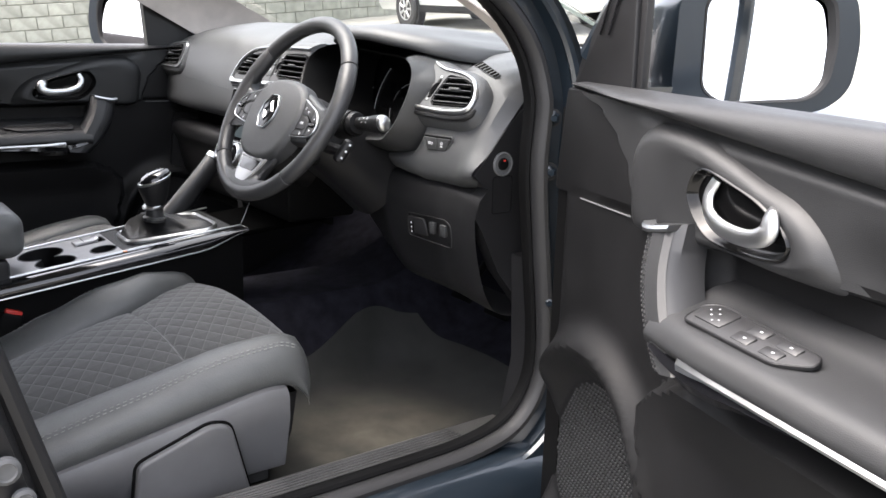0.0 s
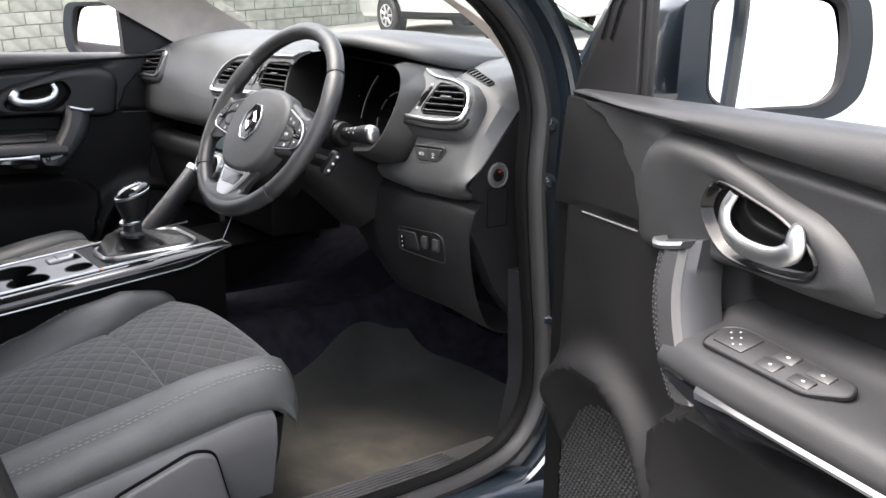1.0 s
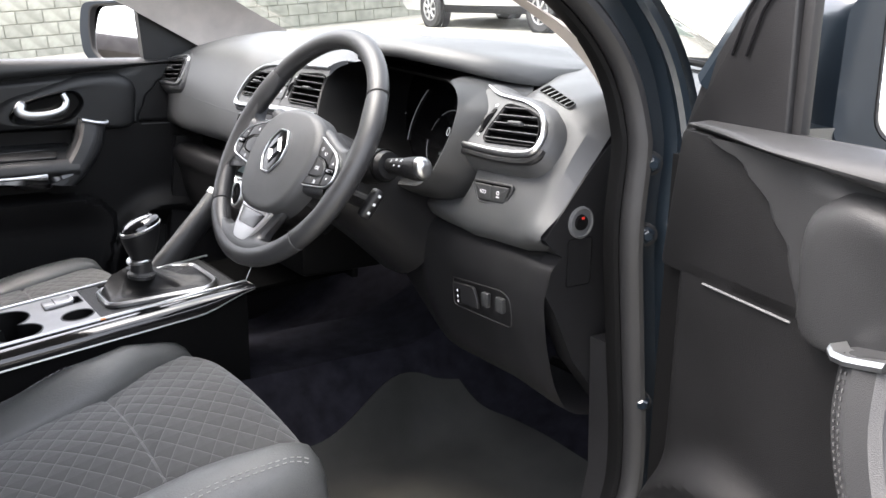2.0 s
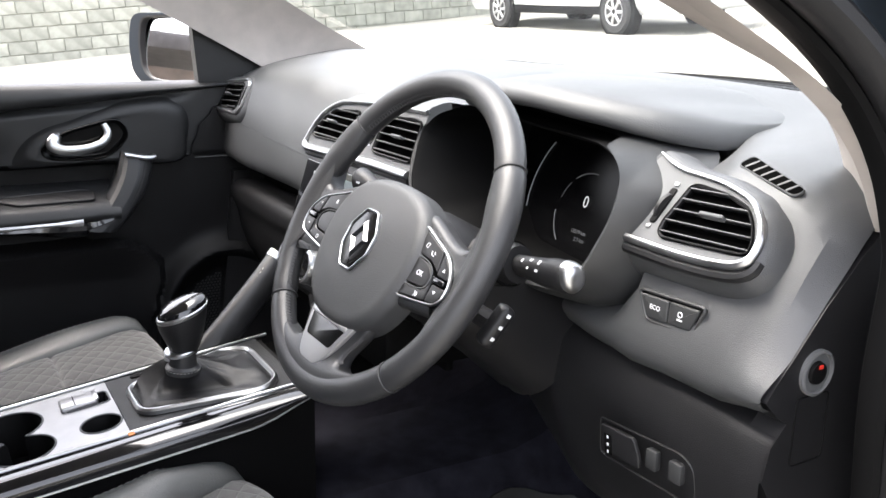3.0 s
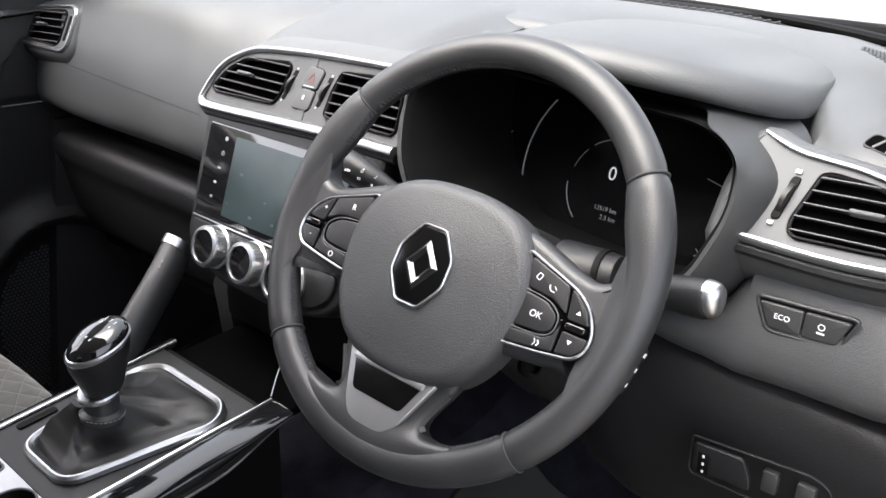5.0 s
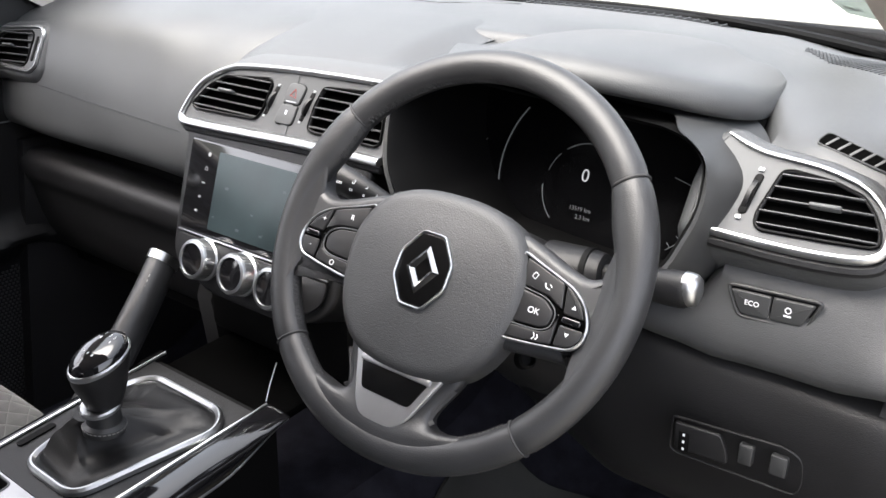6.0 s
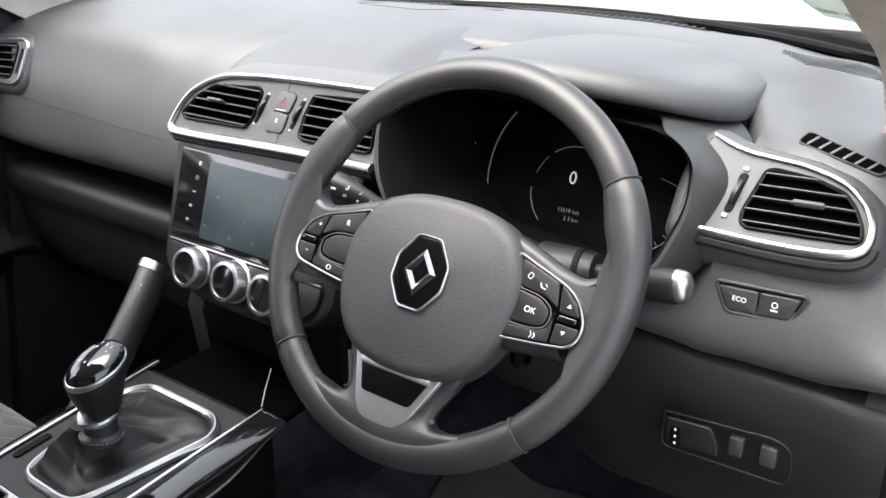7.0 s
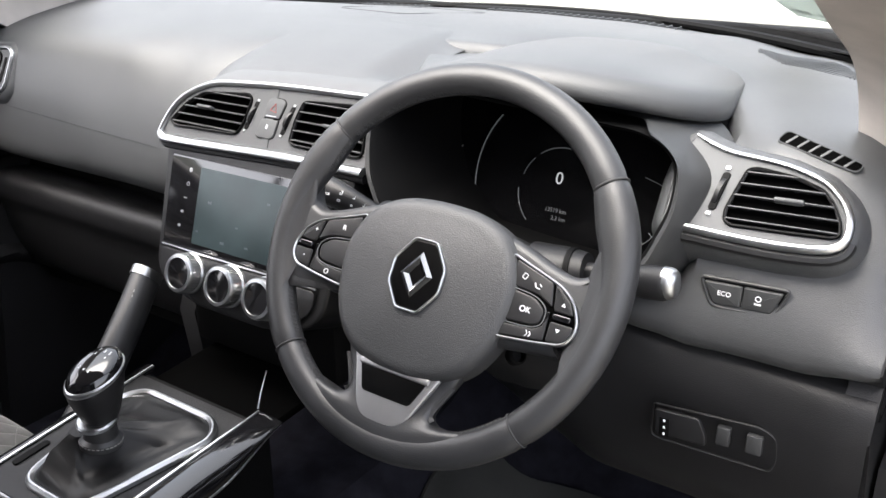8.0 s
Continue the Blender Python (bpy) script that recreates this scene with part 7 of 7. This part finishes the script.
    dp("mirror_glass", loft([rb(GB, 1.03, 0.1675, up=0.12), rb(GB, 1.03, 0.1715, up=0.12)]), mat("mirror_silver", (0.9, 0.91, 0.92), 0.02, metal=1.0) if "mirror_silver" not in bpy.data.materials else bpy.data.materials["mirror_silver"], mir, "silvered mirror glass")
    return d


DOOR = face_pose((0.796, 0.200, 0.0), (0.9703, -0.2419, 0), (0, 0, 1))
car_door("driver_door", "open driver door with dark grey trim and chrome handle", DOOR, 1.06, True, mirror=0.014)
PDOOR = Matrix(((0, 0, 1, -0.690), (-1, 0, 0, 0.328), (0, 1, 0, -0.006), (0, 0, 0, 1)))
car_door("passenger_door", "closed passenger door with dark grey trim", PDOOR, 0.92, False, -0.6, mirror=0.045)

# ---- label on the windscreen, seen from behind ----
LABEL = mat("label_paper", (0.50, 0.54, 0.51), 0.8, var=0.1)
nt = LABEL.node_tree
thin, blend = nt.nodes.new("ShaderNodeBsdfTranslucent"), nt.nodes.new("ShaderNodeMixShader")
thin.inputs["Color"].default_value = (0.50, 0.54, 0.51, 1)
blend.inputs[0].default_value = 0.55
nt.links.new(nt.nodes["Principled BSDF"].outputs[0], blend.inputs[1])
nt.links.new(thin.outputs[0], blend.inputs[2])
nt.links.new(blend.outputs[0], nt.nodes["Material Output"].inputs["Surface"])
lab = thing("windscreen_label", "pale grey-green paper label stuck to the windscreen", "label")
LB = face_pose((0.506, 0.538, 1.175), (0.805, -0.592, -0.030), (-0.073, -0.908, 0.412))
part("paper", xform(box(0.115, 0.085, 0.0008, (0, 0.012, 0), 0), LB), LABEL, lab)
for i in range(8):
    if i in (3, 6):
        continue
    part("print_bar", xform(box(0.008, 0.010, 0.0006, bevel=0), LB @ pose(-0.045 + 0.012 * i, -0.012, -0.001)), mat("label_ink", (0.12, 0.15, 0.15), 0.8) if "label_ink" not in bpy.data.materials else bpy.data.materials["label_ink"], lab)

# the car stands nose down on its slope
bpy.context.view_layer.update()
for ob in list(scene.objects):
    if ob.parent is None and ob.type in ("MESH", "EMPTY"):
        ob.matrix_world = CAR_TILT @ ob.matrix_world


# ---- outside ----
CONCRETE = mat("pale_concrete", (0.24, 0.235, 0.21), 0.9, grain=0.8, scale=60, var=0.22, vscale=0.7)


def ground_z(x, y):
    return 0.0175 * y


def far(t):
    return math.copysign(abs(t) ** 3, t)


ground = part("ground", sheet(lambda u, v: (far(u) * 400, far(v) * 400, max(-0.6, min(1.2, ground_z(far(u) * 400, far(v) * 400)))), lin(-1, 1, 41), lin(-1, 1, 41)), CONCRETE)
tagged(ground, "pale worn concrete yard", "ground", kind="structure")
joint = part("ground_joint", box(0.05, 9, 0.01, (-1.2, 9.5, ground_z(0, 9.5) + 0.001), 0, 1, (1, 0, 24)), mat("joint_dirt", (0.12, 0.11, 0.10), 0.95))
tagged(joint, "dark joint in the concrete yard", "joint", kind="structure")

# concrete block wall along the left
BLOCK = mat("grey_block", (0.27, 0.275, 0.235), 0.95, grain=1.0, scale=120, var=0.25, vscale=5)
MORTAR = mat("mortar", (0.27, 0.272, 0.235), 0.95, grain=0.6, scale=200, var=0.1)
wall = part("wall_left", box(0.18, 60, 4.6, (-16.1, 2, 2.2), 0), MORTAR)
tagged(wall, "tall grey concrete block wall", "wall", kind="structure")
nt = BLOCK.node_tree
oi = nt.nodes.new("ShaderNodeObjectInfo")
hsv = nt.nodes.new("ShaderNodeHueSaturation")
mr = nt.nodes.new("ShaderNodeMapRange")
mr.inputs["To Min"].default_value, mr.inputs["To Max"].default_value = 0.85, 1.12
nt.links.new(oi.outputs["Random"], mr.inputs["Value"])
nt.links.new(mr.outputs["Result"], hsv.inputs["Value"])
src = [l for l in nt.links if l.to_socket.name == "Base Color"][0].from_socket
nt.links.new(src, hsv.inputs["Color"])
nt.links.new(hsv.outputs["Color"], nt.nodes["Principled BSDF"].inputs["Base Color"])
block_mesh = mesh("block", box(0.03, 0.438, 0.213, bevel=0.008, seg=1), BLOCK)
rest = []
rnd = random.Random(3)
for c in range(20):
    for k in range(90):
        y = -16 + 0.45 * k + (0.225 if c % 2 else 0)
        z = -0.05 + 0.112 + 0.225 * c
        if c < 8 and -1.0 < y < 6.5:
            o = part("block", block_mesh, BLOCK, wall)
            o.location = (-16.0 + rnd.uniform(-0.004, 0.004) + 16.1 - 16.1, y, z)
        else:
            rest.append((y, z))
bm = bmesh.new()
for y, z in rest:
    vs = [bm.verts.new((-16.0 + dx, y + dy, z + dz)) for dx, dy, dz in ((0.015, -0.215, -0.103), (0.015, 0.215, -0.103), (0.015, 0.215, 0.103), (0.015, -0.215, 0.103))]
    ws_ = [bm.verts.new((-16.02, y + dy, z + dz)) for dy, dz in ((-0.219, -0.107), (0.219, -0.107), (0.219, 0.107), (-0.219, 0.107))]
    bm.faces.new(vs)
    for i in range(4):
        bm.faces.new((ws_[i], ws_[(i + 1) % 4], vs[(i + 1) % 4], vs[i]))
o = part("far_blocks", bm, BLOCK, wall, "the rest of the grey blocks")
o["kind"] = "stuff"

# unseen wall added on the right to cut low sky light; closes the yard
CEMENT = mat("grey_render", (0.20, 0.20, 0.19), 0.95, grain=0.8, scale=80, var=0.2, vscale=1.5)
o = part("unseen_wall_right", box(0.2, 30, 2.4, (8.0, -6.0, 1.0), 0.01), CEMENT)
tagged(o, "unseen plain grey wall that holds back side light", "wall", kind="structure")

# low kerb, boarded fence and hedge at the yard's far end
kerb = part("kerb", box(40, 0.3, 0.14, (-4, 19.0, ground_z(0, 19) + 0.05), 0.02), CONCRETE)
tagged(kerb, "pale concrete kerb", "kerb", kind="structure")
WOOD = mat("red_brown_boards", (0.30, 0.20, 0.15), 0.8, grain=0.6, scale=150, var=0.3, vscale=3)
fence = thing("fence", "red-brown boarded timber fence", "fence")
board = mesh("board", box(0.14, 0.022, 1.8, bevel=0.004, seg=1), WOOD)
for i in range(120):
    o = part("board", board, WOOD, fence)
    o.location = (-17.5 + 0.155 * i, 21.5, ground_z(0, 21.5) + 0.95 + 0.02 * math.sin(i * 1.7))
for z in (0.5, 1.4):
    part("rail", box(18.6, 0.05, 0.09, (-8.3, 21.54, ground_z(0, 21.5) + z), 0.005), WOOD, fence)
LEAF = mat("hedge_leaf", (0.10, 0.13, 0.03), 0.6, var=0.4, vscale=40)
rnd = random.Random(11)
bm = bmesh.new()
for i in range(7000):
    x, y, z = rnd.uniform(1.2, 14), 21.5 + rnd.gauss(0, 0.35), rnd.uniform(0.1, 1.5) + 0.2 * math.sin(rnd.uniform(0, 6))
    a, b = rnd.uniform(0, 6.28), rnd.uniform(-0.9, 0.9)
    s = rnd.uniform(0.05, 0.10)
    p = Vector((x, y, z + 0.37))
    u = Vector((math.cos(a), math.sin(a), b)).normalized() * s
    v = u.orthogonal().normalized() * s * 0.6
    bm.faces.new([bm.verts.new(p + q) for q in (-u, v, u, -v)])
hedge = part("hedge", bm, LEAF)
tagged(hedge, "clipped yellow-green hedge", "hedge", kind="stuff")

# light van parked in the yard: its own x runs towards its front, the near side lies at y = 0
VANP = mat("silver_white_paint", (0.62, 0.63, 0.62), 0.35, metal=0.2, var=0.06, vscale=2, coat=0.8)
van = thing("van", "parked silver-white van with dark windows", "van", m=pose(-9.3, 8.75, ground_z(0, 8.7), 1, 0, -2))
sect = []
for x, zb, zt, w in ((-4.4, 0.42, 1.75, 0.80), (-4.3, 0.30, 1.95, 0.86), (-2.0, 0.28, 2.0, 0.88), (-0.6, 0.28, 1.98, 0.88), (0.05, 0.28, 1.75, 0.87), (0.55, 0.28, 1.15, 0.86), (0.95, 0.30, 1.0, 0.82), (1.12, 0.36, 0.85, 0.70)):
    sect.append([Vector((x, 0.90 + y * w / 0.88, z)) for y, z in ((-0.80, zb), (-0.88, zb + 0.12), (-0.89, zb + (zt - zb) * 0.5), (-0.80, zt - 0.12), (-0.66, zt), (0.66, zt), (0.80, zt - 0.12), (0.89, zb + (zt - zb) * 0.5), (0.88, zb + 0.12), (0.80, zb))])
part("body", loft(sect), VANP, van, "silver-white van body")
TYRE = mat("tyre_rubber", (0.02, 0.02, 0.021), 0.8, grain=0.4, scale=200, var=0.2)
ALLOY = mat("silver_alloy", (0.55, 0.55, 0.56), 0.35, metal=0.8)
for x in (0.0, -3.2):
    for y in (0.06, 1.74):
        m = pose(x, y, 0.33, 90, 0, 0) if y < 1 else pose(x, y, 0.33, -90, 0, 0)
        part("wheel_arch", xform(lathe([(0.41, -0.09), (0.41, 0.055), (0.36, 0.06)], 28), m), BLACK, van)
        ty = part("wheel", xform(lathe([(0.20, -0.10), (0.30, -0.11), (0.33, -0.08), (0.33, 0.08), (0.30, 0.11), (0.20, 0.10)], 32), m), TYRE, van, "black tyre on an alloy wheel")
        part("rim", xform(lathe([(0.205, -0.09), (0.205, 0.112), (0.185, 0.105), (0.175, 0.07), (0.05, 0.06), (0.04, 0.085), (0.002, 0.09)], 28), m), ALLOY, ty)
        for k in range(7):
            part("rim_spoke", xform(box(0.15, 0.045, 0.03, (0.115, 0, 0.105), 0.008, 1), m @ pose(0, 0, 0, 0, 0, k * 360 / 7)), ALLOY, ty)
for x0, x1 in ((-1.75, -0.65), (-3.7, -1.85)):
    part("side_window", xform(slab(fillet([(x0, 1.12), (x1 + 0.25 * (x1 > -1), 1.12), (x1, 1.62), (x0, 1.62)], 0.06, 4), 0.02, 0.006), face_pose((0, 0.04, 0), (1, 0, 0), (0, 0.10, 1))), SCREEN, van)
part("sill_strip", box(2.4, 0.04, 0.14, (-1.6, 0.04, 0.34), 0.02), BLACK, van)
part("bumper", box(0.40, 1.7, 0.34, (0.98, 0.90, 0.46), 0.08, 3), VANP, van)
part("headlight", box(0.30, 0.16, 0.16, (0.85, 0.14, 0.80), 0.05, 3, (0, 0, 25)), CHROME, van)

# garage building behind the car, seen only in the mirrors
SHED = mat("brown_brick", (0.10, 0.075, 0.06), 0.9, grain=0.8, scale=60, var=0.3, vscale=4)
shed = thing("garage", "low dark brick garage behind the car", "garage")
part("wall", box(16, 0.3, 3.6, (-11.5, -13, 1.5), 0.02), SHED, shed)
part("roof", box(16.6, 6, 0.3, (-11.5, -15.6, 3.5), 0.05, 2, (4, 0, 0)), mat("dark_roof_tiles", (0.05, 0.045, 0.045), 0.8, var=0.3), shed)
for x in (-14.5, -10.5):
    part("door", box(2.6, 0.1, 2.2, (x, -12.82, 0.9), 0.02), mat("garage_door_paint", (0.03, 0.035, 0.04), 0.5, var=0.2), shed)
